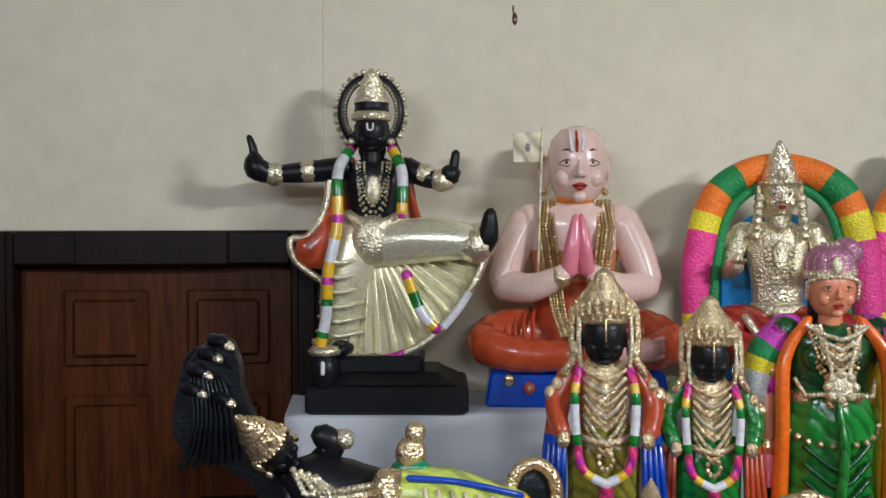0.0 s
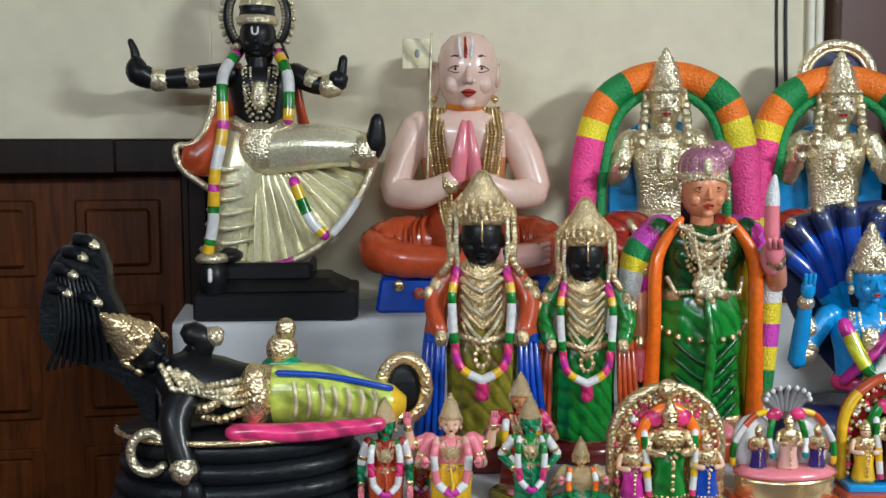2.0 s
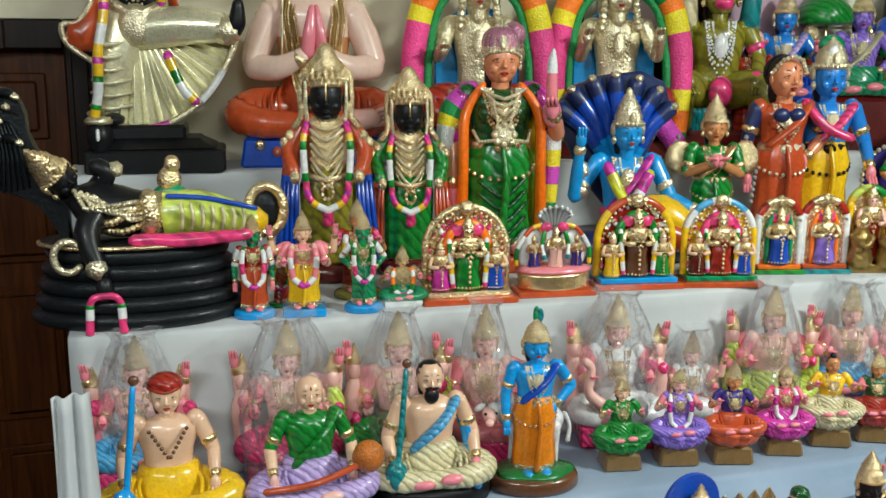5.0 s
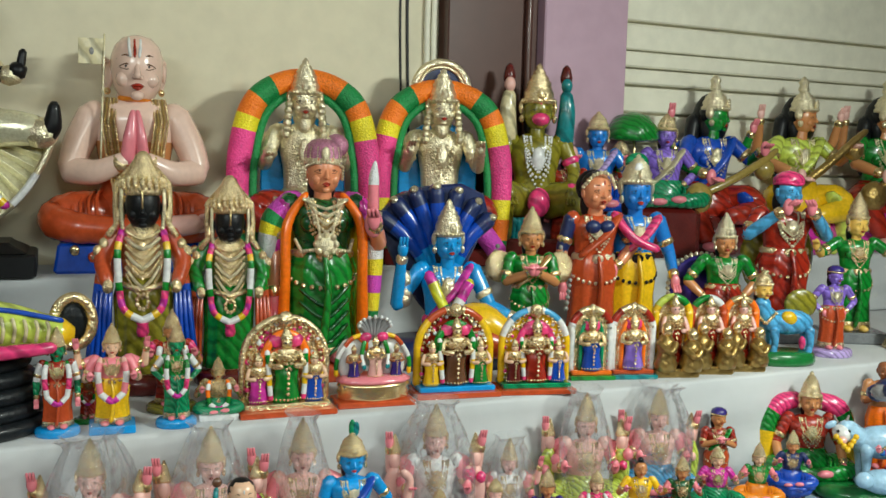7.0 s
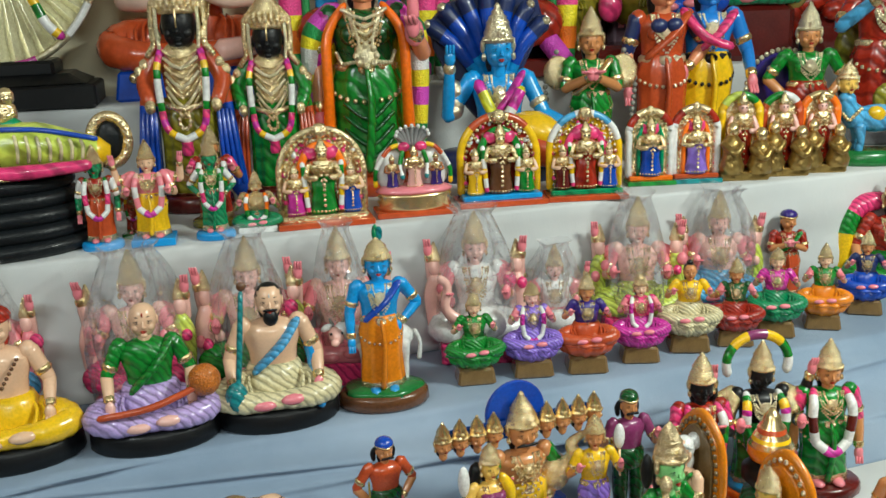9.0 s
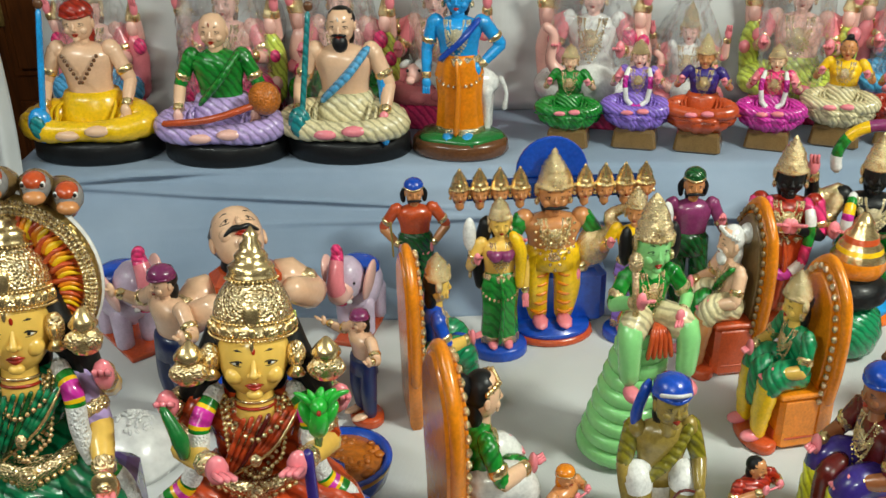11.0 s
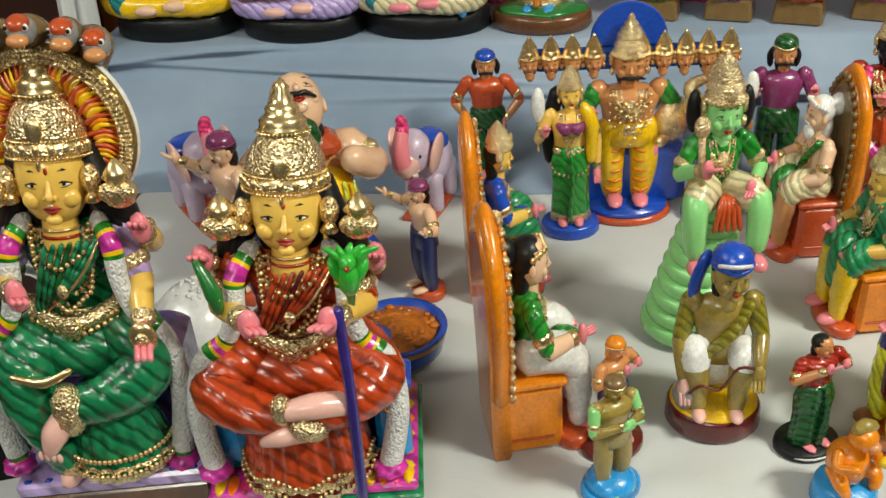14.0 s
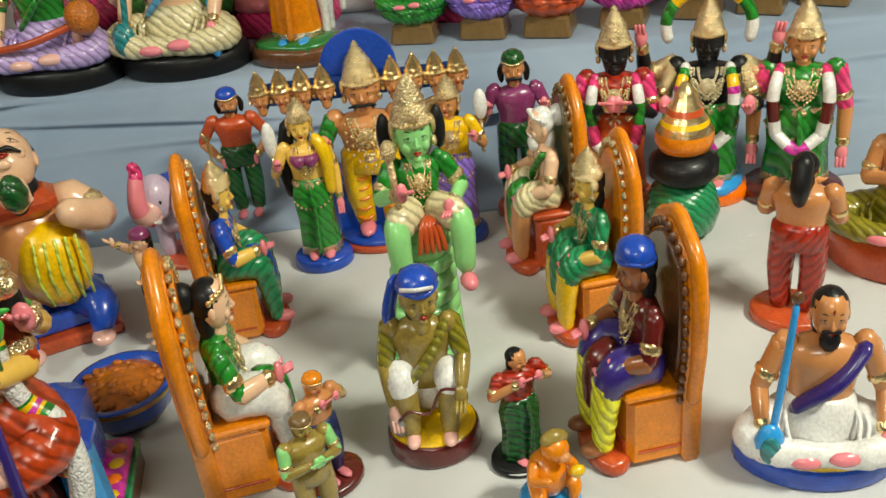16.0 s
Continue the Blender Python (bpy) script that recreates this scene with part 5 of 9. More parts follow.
    k.ell((0.465, -0.01, 0.225), (0.034, 0.014, 0.046), "scales")
    k.done("reclining_statue", None, pose(-0.086, 2.633, B, 0, 0, 3) @ Matrix.Scale(1.047, 4), "black reclining statue on a coiled snake couch, gilt crown", "statue")


reclining_god()


def ornate_black(robe, cape, lower, size, x, y, label):
    """A black-faced statue: pointed gilt crown that frames the face, layers of gilt chains, slim flower garlands, flared cape."""
    k = Clay()
    k.lathe([(0.15, 0), (0.16, 0.012), (0.155, 0.055), (0.14, 0.07)], "maroon", sx=1.1, sy=0.85, n=24)
    k.lathe([(0.1, 0.07), (0.13, 0.085), (0.125, 0.13), (0.12, 0.28), (0.125, 0.4), (0.105, 0.48)], ["gold", lower, lower, lower, lower], sy=0.72, n=72, pleat=12, amp=0.045)
    for sx in (-1, 1):
        k.tube([(sx * 0.12, 0.04, 0.66), (sx * 0.165, 0.03, 0.5), (sx * 0.185, 0.02, 0.28), (sx * 0.2, 0.02, 0.09)], [0.045, 0.05, 0.06, 0.075], [robe, robe, cape, cape, cape], flat=0.6, n=16)
        for q in range(4):
            k.tube([(sx * (0.14 + 0.018 * q), -0.03, 0.42), (sx * (0.15 + 0.026 * q), -0.045, 0.11)], 0.011, cape, n=6, fine=1)
        k.tube([(sx * 0.11, 0, 0.66), (sx * 0.17, -0.03, 0.56), (sx * 0.15, -0.1, 0.47)], [0.042, 0.04, 0.03], robe, n=12)
        k.ell((sx * 0.145, -0.12, 0.455), (0.025, 0.025, 0.03), "gold", n=9, k=6)
        for q, (dx, dz) in enumerate(((0.0, 0.0), (0.025, -0.03), (0.02, -0.075))):
            k.ell((sx * (0.165 + dx), -0.04, 0.62 + dz), (0.024, 0.02, 0.026), "gold", n=9, k=6)
        # chains of beads that fall from the crown past the face
        k.beads([(sx * 0.11, -0.03, 0.86), (sx * 0.115, -0.045, 0.78), (sx * 0.11, -0.06, 0.7), (sx * 0.14, -0.05, 0.66)], 0.0155, 16, "gold")
        k.beads([(sx * 0.09, -0.07, 0.84), (sx * 0.092, -0.075, 0.76), (sx * 0.085, -0.08, 0.69)], 0.0095, 14, "silver")
        k.ell((sx * 0.1, -0.055, 0.735), (0.026, 0.02, 0.032), "gold", n=10, k=6)
        # slim garland
        k.tube([(sx * 0.085, -0.05, 0.68), (sx * 0.105, -0.09, 0.6), (sx * 0.1, -0.105, 0.47), (sx * 0.078, -0.115, 0.36), (0.0, -0.125, 0.315)], 0.0165,
               ["hotpink", "magenta", "hotpink", "yellow", "green", "white", "white", "white", "green", "hotpink", "magenta", "hotpink", "yellow", "white", "white", "white"], n=8, fine=7)
    k.lathe([(0.02, 0), (0.026, 0.02), (0.022, 0.05), (0.028, 0.055)], "hotpink", c=(0, -0.125, 0.25), n=14, pleat=7, amp=0.1)
    k.lathe([(0.09, 0.44), (0.09, 0.5), (0.1, 0.6), (0.1, 0.66), (0.06, 0.7)], "gold", sy=0.75, n=20)
    for q in range(7):
        k.beads([(-0.07, -0.075, 0.675 - q * 0.03), (-0.035, -0.1, 0.655 - q * 0.036), (0, -0.11, 0.645 - q * 0.04), (0.035, -0.1, 0.655 - q * 0.036), (0.07, -0.075, 0.675 - q * 0.03)], 0.0085, 19, "silver" if q % 2 else "gold")
    for q in range(9):
        k.ell((0.024 * math.cos(q * 0.7), -0.118, 0.39 + 0.03 * math.sin(q * 0.7)), 0.011, "gold", n=7, k=4)
    k.tube([(-0.1, -0.05, 0.46), (0, -0.105, 0.44), (0.1, -0.05, 0.46)], 0.014, "gold", n=8)
    head(k, (0, -0.02, 0.772), 0.09, "black", None, None, "gold", 0, True, None, None)
    k.tube([(0, -0.106, 0.84), (0, -0.113, 0.8), (0, -0.113, 0.77)], [0.006, 0.005, 0.004], "plaingold", n=6)
    # tiara and spire
    k.lathe([(0.085, 0.82), (0.098, 0.83), (0.1, 0.855), (0.088, 0.88), (0.08, 0.905), (0.062, 0.935), (0.055, 0.945), (0.04, 0.965), (0.034, 0.98), (0.012, 1.0)], "gold", n=26, c=(0, -0.01, 0))
    for i in range(11):
        v = math.pi * (i + 0.5) / 11
        k.ell((0.104 * math.cos(v), -0.01 - 0.1 * math.sin(v), 0.85 + 0.025 * math.sin(v)), (0.014, 0.012, 0.022 + 0.012 * math.sin(v)), "gold", n=8, k=5)
    k.plate([(0.115 * math.cos(v), 0.85 + (0.06 + 0.05 * math.sin(v) ** 4) * math.sin(v)) for v in np.linspace(0.15, math.pi - 0.15, 17)], -0.02, 0.0, "gold")
    k.beads([(0.12 * math.cos(v), -0.012, 0.85 + (0.062 + 0.05 * math.sin(v) ** 4) * math.sin(v)) for v in np.linspace(0.1, math.pi - 0.1, 22)], 0.0085, 26, "gold")
    put(k, "standing_statue", x, y, B, size, -6, label, "statue", "black-faced statues", 0.92)


ornate_black("brick", "blue", "olive", 0.611, 0.571, 2.935, "black-faced standing statue in gilt jewellery and a blue cape")
ornate_black("green", "brick", "green", 0.553, 0.790, 2.960, "black-faced standing statue in gilt jewellery and a green skirt")


def green_lady():
    k = standing("peach", "darkgreen", "green", crown=None, arms=("down", "bless"), wide=1.3, shawl="orange", female=True, hand="pink", neck="gold", sleeve="magenta", base=("round", "brick", 0.17), stature=0.85, turn=4, brow=1.34)
    k.t = Matrix.Translation((0, 0, 0.806)) @ Matrix.Scale(1.2, 4) @ Matrix.Translation((0, 0, -0.806))
    k.lathe([(0.058, 0.832), (0.066, 0.84), (0.067, 0.852), (0.064, 0.858), (0.066, 0.875), (0.058, 0.9), (0.04, 0.917), (0.012, 0.925)], ["silver", "silver", "silver", "rosy"], c=(0, 0.005, 0), sy=1.05, n=48, pleat=14, amp=0.03)
    for q in range(7):
        v = math.pi * (q + 0.5) / 7
        k.beads([(0.066 * math.cos(v), 0.005 - 0.069 * math.sin(v), 0.85), (0.06 * math.cos(v), 0.005 - 0.063 * math.sin(v), 0.89), (0.02 * math.cos(v), 0.005 - 0.02 * math.sin(v), 0.925)], 0.004, 12, "silver")
    k.ell((0, -0.066, 0.872), (0.016, 0.01, 0.024), "silver", n=10, k=6)
    k.ell((0.05, 0.04, 0.9), (0.045, 0.045, 0.04), "rosy", n=14, k=8)
    k.beads([(-0.066, -0.02, 0.79), (-0.066, -0.03, 0.83), (-0.04, -0.06, 0.842), (0, -0.072, 0.846), (0.04, -0.06, 0.842), (0.066, -0.03, 0.83), (0.066, -0.02, 0.79)], 0.006, 26, "silver")
    k.t = Matrix.Identity(4)
    for q in range(4):
        k.beads([(-0.09 + 0.012 * q, -0.09, 0.71), (-0.05, -0.118, 0.69 - 0.022 * q), (0, -0.13, 0.675 - 0.03 * q), (0.05, -0.118, 0.69 - 0.022 * q), (0.09 - 0.012 * q, -0.09, 0.71)], 0.007, 24, "silver")
    for sx in (-1, 1):
        k.beads([(sx * 0.045, -0.125, 0.66), (sx * 0.03, -0.125, 0.6), (sx * 0.02, -0.125, 0.55)], 0.007, 12, "silver")
        k.beads([(sx * 0.12, -0.06, 0.55), (sx * 0.1, -0.11, 0.51), (sx * 0.03, -0.13, 0.52)], 0.008, 12, "silver")
    k.ell((0, -0.125, 0.54), (0.05, 0.02, 0.045), "silver", n=14, k=8)
    for q in range(8):
        k.ell((0.042 * math.cos(q * 0.785), -0.137, 0.54 + 0.038 * math.sin(q * 0.785)), 0.014, "silver", n=7, k=4)
    for i in range(5):
        k.tube([(-0.1, -0.09, 0.36 - i * 0.05), (0.0, -0.135, 0.3 - i * 0.05), (0.1, -0.09, 0.37 - i * 0.05)], 0.008, "darkgreen", n=5)
    for sx in (-1, 1):
        k.tube([(sx * 0.12, 0.02, 0.7), (sx * 0.2, 0.0, 0.62), (sx * 0.225, 0, 0.5), (sx * 0.22, 0, 0.3), (sx * 0.2, 0, 0.08)], [0.05, 0.058, 0.042, 0.034, 0.03],
               ["tinsel_magenta", "tinsel_magenta", "tinsel_magenta", "tinsel_green", "tinsel_yellow", "tinsel_white", "tinsel_white", "tinsel_yellow", "tinsel_magenta", "tinsel_yellow", "tinsel_green", "tinsel_white", "tinsel_white"], n=12, fine=6)
        k.tube([(sx * 0.14, 0.05, 0.6), (sx * 0.17, 0.05, 0.4), (sx * 0.16, 0.05, 0.1)], [0.05, 0.06, 0.06], "yellow", flat=0.5)
    k.tube([(0.2, -0.1, 0.68), (0.2, -0.1, 0.8), (0.205, -0.1, 0.86)], [0.026, 0.022, 0.006], ["pink", "tinsel_white", "tinsel_white"], n=9)
    k.ell((0.2, -0.12, 0.62), (0.04, 0.03, 0.055), "pink")
    put(k, "standing_statue", 1.048, 2.990, B, 0.694, -7, "lady statue in a green pleated skirt and orange shawl", "statue", slim=0.93)


green_lady()


def hooded_recliner():
    k = Clay()
    k.lathe([(0.2, 0), (0.21, 0.02), (0.2, 0.06), (0.17, 0.08)], "navy", sx=1.0, sy=0.6, n=26)
    hood = [(-0.03, 0.12), (-0.12, 0.22), (-0.19, 0.36), (-0.2, 0.43), (-0.15, 0.48), (-0.06, 0.51), (0.05, 0.52), (0.12, 0.49), (0.14, 0.42), (0.08, 0.3), (0.06, 0.15)]
    k.plate(hood, 0.05, 0.09, "navy", "navy")
    for i in range(7):
        a = radians(150 - i * 20)
        k.tube([(0.0, 0.045, 0.2), (0.1 * math.cos(a) - 0.02, 0.03, 0.3 + 0.1 * math.sin(a)), (0.19 * math.cos(a) - 0.03, 0.035, 0.34 + 0.16 * math.sin(a))], [0.016, 0.022, 0.026], ["azure", "blue", "navy"], n=8)
        k.ell((0.2 * math.cos(a) - 0.03, 0.02, 0.34 + 0.17 * math.sin(a)), (0.014, 0.014, 0.012), "silver", n=6, k=4)
    k.t = Matrix.Translation((0.0, -0.03, 0.12))
    torso(k, 0.02, 0.17, 0.085, "azure", "azure", waist="hotpink", neck="silver", sash="magenta")
    arm(k, -1, ((-0.08, 0, 0.16), (-0.15, -0.02, 0.06), (-0.14, -0.06, 0.2)), 0.022, "azure", "azure", "azure", "silver")
    arm(k, 1, ((0.08, 0, 0.16), (0.13, -0.03, 0.06), (0.2, -0.05, 0.03)), 0.022, "azure", "azure", "azure", "silver")
    k.tube([(0.02, -0.02, 0.0), (0.1, -0.06, 0.02), (0.18, -0.07, -0.03), (0.25, -0.06, -0.05)], [0.055, 0.055, 0.045, 0.03], "yellow", n=12)
    k.tube([(0.0, -0.05, -0.03), (0.1, -0.09, -0.03), (0.2, -0.08, -0.06)], [0.045, 0.045, 0.03], "brick", n=10)
    head(k, (0, -0.02, 0.235), 0.046, "azure", "black", "tall", "silver", turn=12)
    k.t = Matrix.Identity(4)
    for z in (0.2, 0.25):
        k.ell((-0.13, -0.04, z), (0.028, 0.03, 0.03), "silver", n=8, k=5)
    garl = ["magenta", "lemon", "green", "white", "magenta", "lemon"]
    k.tube([(-0.06, -0.09, 0.27), (0.0, -0.12, 0.17), (0.06, -0.1, 0.25)], 0.016, garl, n=8)
    put(k, "reclining_figurine", 1.431, 3.030, B, 1.033, -14, "blue-skinned reclining figurine under a many-headed snake hood", "figurine", slim=0.94)


hooded_recliner()
REAR = "figurines on the upper step"
k = standing("tan", "green", "green", arms="pray", crown="tall", base=("box", "maroon", 0.16), wide=1.1, neck="gold", sash="plaingold")
for sx in (-1, 1):
    k.ell((sx * 0.19, 0.03, 0.56), (0.09, 0.03, 0.1), "gold")
    k.beads([(sx * 0.25, 0.05, 0.3), (sx * 0.27, 0.05, 0.5), (sx * 0.2, 0.05, 0.68)], 0.016, 12, "iron")
put(k, "standing_figurine", 1.723, 3.060, B, 0.505, -16, "praying winged figurine in green with gilt ornaments", "figurine", REAR, slim=0.98)
k = standing("peach", "brick", "brick", arms=("down", "hips"), crown=None, wide=1.18, female=True, neck="silver", trim="silver", sash="brick", sleeve="navy", stature=0.86, brow=1.5, turn=12, base=("round", "brick", 0.15))
k.beads([(-0.09, -0.05, 0.86), (-0.05, -0.09, 0.92), (0, -0.1, 0.94), (0.05, -0.09, 0.92), (0.09, -0.05, 0.86)], 0.012, 14, "silver")
k.ell((0, 0.06, 0.86), (0.1, 0.05, 0.09), "black")
for sx in (-1, 1):
    k.ell((sx * 0.04, -0.095, 0.66), (0.045, 0.03, 0.035), "navy", n=10, k=6)
k.tube([(0.1, -0.03, 0.72), (0.2, -0.08, 0.6), (0.33, -0.1, 0.55)], [0.025, 0.025, 0.02], "hotpink")
put(k, "standing_figurine", 1.967, 3.100, B, 0.618, -11, "lady figurine in an orange sari with a blue blouse", "figurine", REAR, slim=0.94)
k = standing("blueskin", "blueskin", "yellow", arms=("down", "rest"), crown="short", gold="silver", wide=1.2, neck="silver", trim="black", stature=0.8, brow=1.45, sash="hotpink", base=("round", "navy", 0.15))
k.ell((0, 0.0, 0.93), (0.07, 0.03, 0.05), "emerald")
k.ell((-0.01, -0.06, 0.9), (0.03, 0.02, 0.03), "white")
put(k, "standing_figurine", 2.126, 3.120, B, 0.658, -11, "blue-skinned flute player figurine in yellow", "figurine", REAR, slim=0.90)
k = standing("tan", "green", "red", arms="hips", crown="tall", gold="silver", wide=1.2, female=True, neck="silver", base=("round", "navy", 0.17))
k.plate([(px - 0.12, pz) for px, pz in half_ring(0.22, 0.42, 26, 0, 346)], 0.1, 0.13, "indigo")
k.beads([(-0.12 + 0.23 * math.cos(a), 0.1, 0.42 + 0.23 * math.sin(a)) for a in np.linspace(0, 6.2, 30)], 0.017, 40, "silver")
put(k, "standing_figurine", 2.389, 2.990, B, 0.491, -18, "lady figurine before a large violet disc with white beads", "figurine", REAR, slim=0.97)


def cow_goddess():
    k = Clay()
    k.lathe([(0.2, 0), (0.21, 0.02), (0.2, 0.06), (0.18, 0.075)], "grass", sx=1, sy=0.6, n=26)
    k.ell((0.04, 0, 0.24), (0.15, 0.075, 0.075), "skyblue", n=14)
    for x in (-0.06, 0.15):
        for y in (-0.04, 0.04):
            k.tube([(x, y, 0.2), (x + 0.01, y, 0.13), (x, y, 0.07)], [0.032, 0.02, 0.02], "skyblue")
    k.ell((0.02, -0.05, 0.27), (0.05, 0.035, 0.04), "yellow", rot=(0, 30, 0))
    k.ell((0.1, -0.06, 0.13), (0.02, 0.02, 0.04), "hotpink")
    k.tube([(-0.07, 0, 0.24), (-0.12, -0.01, 0.3), (-0.13, -0.02, 0.36)], [0.07, 0.055, 0.045], "skyblue")
    k.beads([(-0.18, -0.04, 0.3), (-0.13, -0.08, 0.24), (-0.07, -0.07, 0.3)], 0.012, 10, "gold")
    head(k, (-0.13, -0.02, 0.43), 0.055, "yellowskin", "black", "short", "gold", turn=10)
    k.ell((0.12, 0.03, 0.34), (0.1, 0.02, 0.09), "olive")
    return k


put(cow_goddess(), "cow_goddess_figurine", 2.473, 2.796, B, 0.542, -16, "pale blue cow figurine with a crowned lady's head, green base", "figurine", REAR)
k = standing("skyblue", "red", "red", arms="flute", crown="turban", gold="hotpink", wide=1.2, neck="silver", base=("box", "grey", 0.16), turn=18)
k.ell((0.02, 0.13, 0.4), (0.2, 0.05, 0.22), "olive")
put(k, "standing_figurine", 2.740, 3.120, B, 0.718, -17, "blue-skinned figurine in red with a pink turban, playing a flute", "figurine", REAR, slim=0.96)
put(standing("violet", "violet", "brick", crown="cap", gold="indigo", arms="hips", base=("round", "lilac", 0.17), neck="silver", turn=20), "standing_figurine", 2.727, 2.854, B, 0.359, -20, "small violet-skinned figurine on a pink and white base", "figurine", REAR)
put(standing("yellowskin", "green", "green", crown="tall", arms="wide", wide=1.1, female=True, base=("box", "grey", 0.2), trim="gold", turn=15, hand="yellowskin"), "standing_figurine", 2.999, 3.055, B, 0.566, -22, "slender lady figurine in a green gold-bordered sari", "figurine", REAR, slim=0.92)


# ---- upper step, front row: little shrines ----
def mini(k, x, y, z, h, skin, robe, mat2="gold", r=0.22):
    """A little figure inside a shrine."""
    w = h * r
    k.lathe([(w * 0.9, z), (w, z + h * 0.05), (w * 0.75, z + h * 0.3), (w * 0.85, z + h * 0.45), (w * 0.6, z + h * 0.5)], robe, c=(x, y, 0), sy=0.7, n=14, pleat=5, amp=0.05)
    k.lathe([(w * 0.6, z + h * 0.48), (w * 0.95, z + h * 0.62), (w * 0.8, z + h * 0.7), (w * 0.3, z + h * 0.74)], mat2, c=(x, y, 0), sy=0.7, n=14)
    for sx in (-1, 1):
        k.tube([(x + sx * w * 0.85, y, z + h * 0.66), (x + sx * w * 1.15, y - w * 0.3, z + h * 0.5), (x + sx * w * 0.5, y - w * 0.8, z + h * 0.5)], w * 0.22, skin, n=6, fine=2)
    k.ell((x, y - w * 0.1, z + h * 0.79), (w * 0.42, w * 0.45, h * 0.075), skin, n=9, k=6)
    k.lathe([(w * 0.45, z + h * 0.82), (w * 0.5, z + h * 0.86), (w * 0.3, z + h * 0.93), (w * 0.08, z + h)], "gold", c=(x, y, 0), n=10)
    for q in range(3):
        k.beads([(x - w * 0.55, y - w * 0.55, z + h * 0.68), (x, y - w * 0.9, z + h * (0.58 - 0.1 * q)), (x + w * 0.55, y - w * 0.55, z + h * 0.68)], w * 0.1, 9, "gold")
    k.beads([(x, y - w * 0.72, z + h * 0.4), (x, y - w * 0.7, z + h * 0.12)], w * 0.13, 5, "gold")
    k.beads([(x - w * 0.95, y - w * 0.3, z + h * 0.04), (x, y - w * 0.75, z + h * 0.04), (x + w * 0.95, y - w * 0.3, z + h * 0.04)], w * 0.1, 9, "plaingold")
    for sx in (-1, 1):
        k.ell((x + sx * w * 0.16, y - w * 0.52, z + h * 0.8), (w * 0.07, w * 0.05, h * 0.012), "black", n=6, k=4)


def shrine(w, h, back, rim, inner, base, robes, base2=None, side=True, rim_w=0.045, seat=None):
    """An arch-backed shrine: stepped base, back plate, moulded rim and one to three figures."""
    k = Clay()
    k.box((0, 0, h * 0.03), (w, w * 0.5, h * 0.06), base, bev=0.15)
    k.box((0, 0.01, h * 0.085), (w * 0.9, w * 0.42, h * 0.06), base2 or base, bev=0.2)
    r = w * 0.46
    ring = half_ring(r, h - r - 0.01, 18)
    k.plate([(r, h * 0.1)] + ring + [(-r, h * 0.1)], w * 0.06, w * 0.14, back)
    path = [(r * 0.95, w * 0.05, h * 0.12)] + [(px * 0.95, w * 0.04, pz - 0.004) for px, pz in ring] + [(-r * 0.95, w * 0.05, h * 0.12)]
    k.tube(path, w * rim_w, rim, n=8, fine=2)
    k.beads([(p[0] * 0.88, p[1] - w * 0.03, p[2] - w * 0.035) for p in path], w * 0.022, 34, "gold")
    path2 = [(p[0] * 0.55, p[1] - w * 0.05, h * 0.12 + (p[2] - h * 0.12) * 0.82) for p in path]
    k.tube(path2, w * 0.045, inner, n=8, fine=2)
    k.ell((0, w * 0.0, h * 0.93), (w * 0.09, w * 0.06, h * 0.08), "gold", n=9, k=6)
    rnd = random.Random(w * 1000 + h)
    for _ in range(70):
        a, q = rnd.uniform(0.1, 3.04), rnd.uniform(0.55, 0.9)
        k.ell((r * q * math.cos(a), w * rnd.uniform(0.02, 0.05), h - r - 0.01 + r * q * math.sin(a)), w * rnd.uniform(0.014, 0.03), rnd.choice(["gold", "gold", "plaingold", "gold", "hotpink", "white"] if side else ["gold"]), n=6, k=4)
    for sx in (-1, 1):
        for q in range(6):
            k.ell((sx * r * 0.84, w * 0.02, h * (0.16 + 0.07 * q)), w * 0.028, ("gold", "hotpink", "gold", "yellow")[q % 4], n=6, k=4)
        k.ell((sx * w * 0.1, -w * 0.02, h * 0.72), (w * 0.09, w * 0.05, h * 0.07), "hotpink", n=9, k=6)
    mini(k, 0, -w * 0.04, h * 0.12, h * 0.74, "black" if "black" in robes else "gold", robes[0], r=0.2)
    if side:
        mini(k, -w * 0.29, -w * 0.06, h * 0.12, h * 0.5, "fair", robes[1], r=0.2)
        mini(k, w * 0.29, -w * 0.06, h * 0.12, h * 0.5, "fair", robes[2], r=0.2)
        for sx in (-1, 1):
            k.tube([(sx * w * 0.2, -w * 0.05, h * 0.62), (sx * w * 0.19, -w * 0.09, h * 0.4), (sx * w * 0.17, -w * 0.1, h * 0.16)], w * 0.028, ["white", "green", "white", "yellow", "white", "hotpink"], n=7, fine=5)
    if seat:
        k.lathe([(w * 0.4, 0), (w * 0.45, h * 0.04), (w * 0.43, h * 0.09), (w * 0.46, h * 0.13), (w * 0.43, h * 0.18), (w * 0.45, h * 0.22), (w * 0.38, h * 0.27)], seat, sy=0.62, n=26)
        k.plate([(-px * 0.9, pz) for px, pz in half_ring(w * 0.17, h * 0.8, 14, -10, 190)], 0.0, 0.02, "iron", "white")
    return k


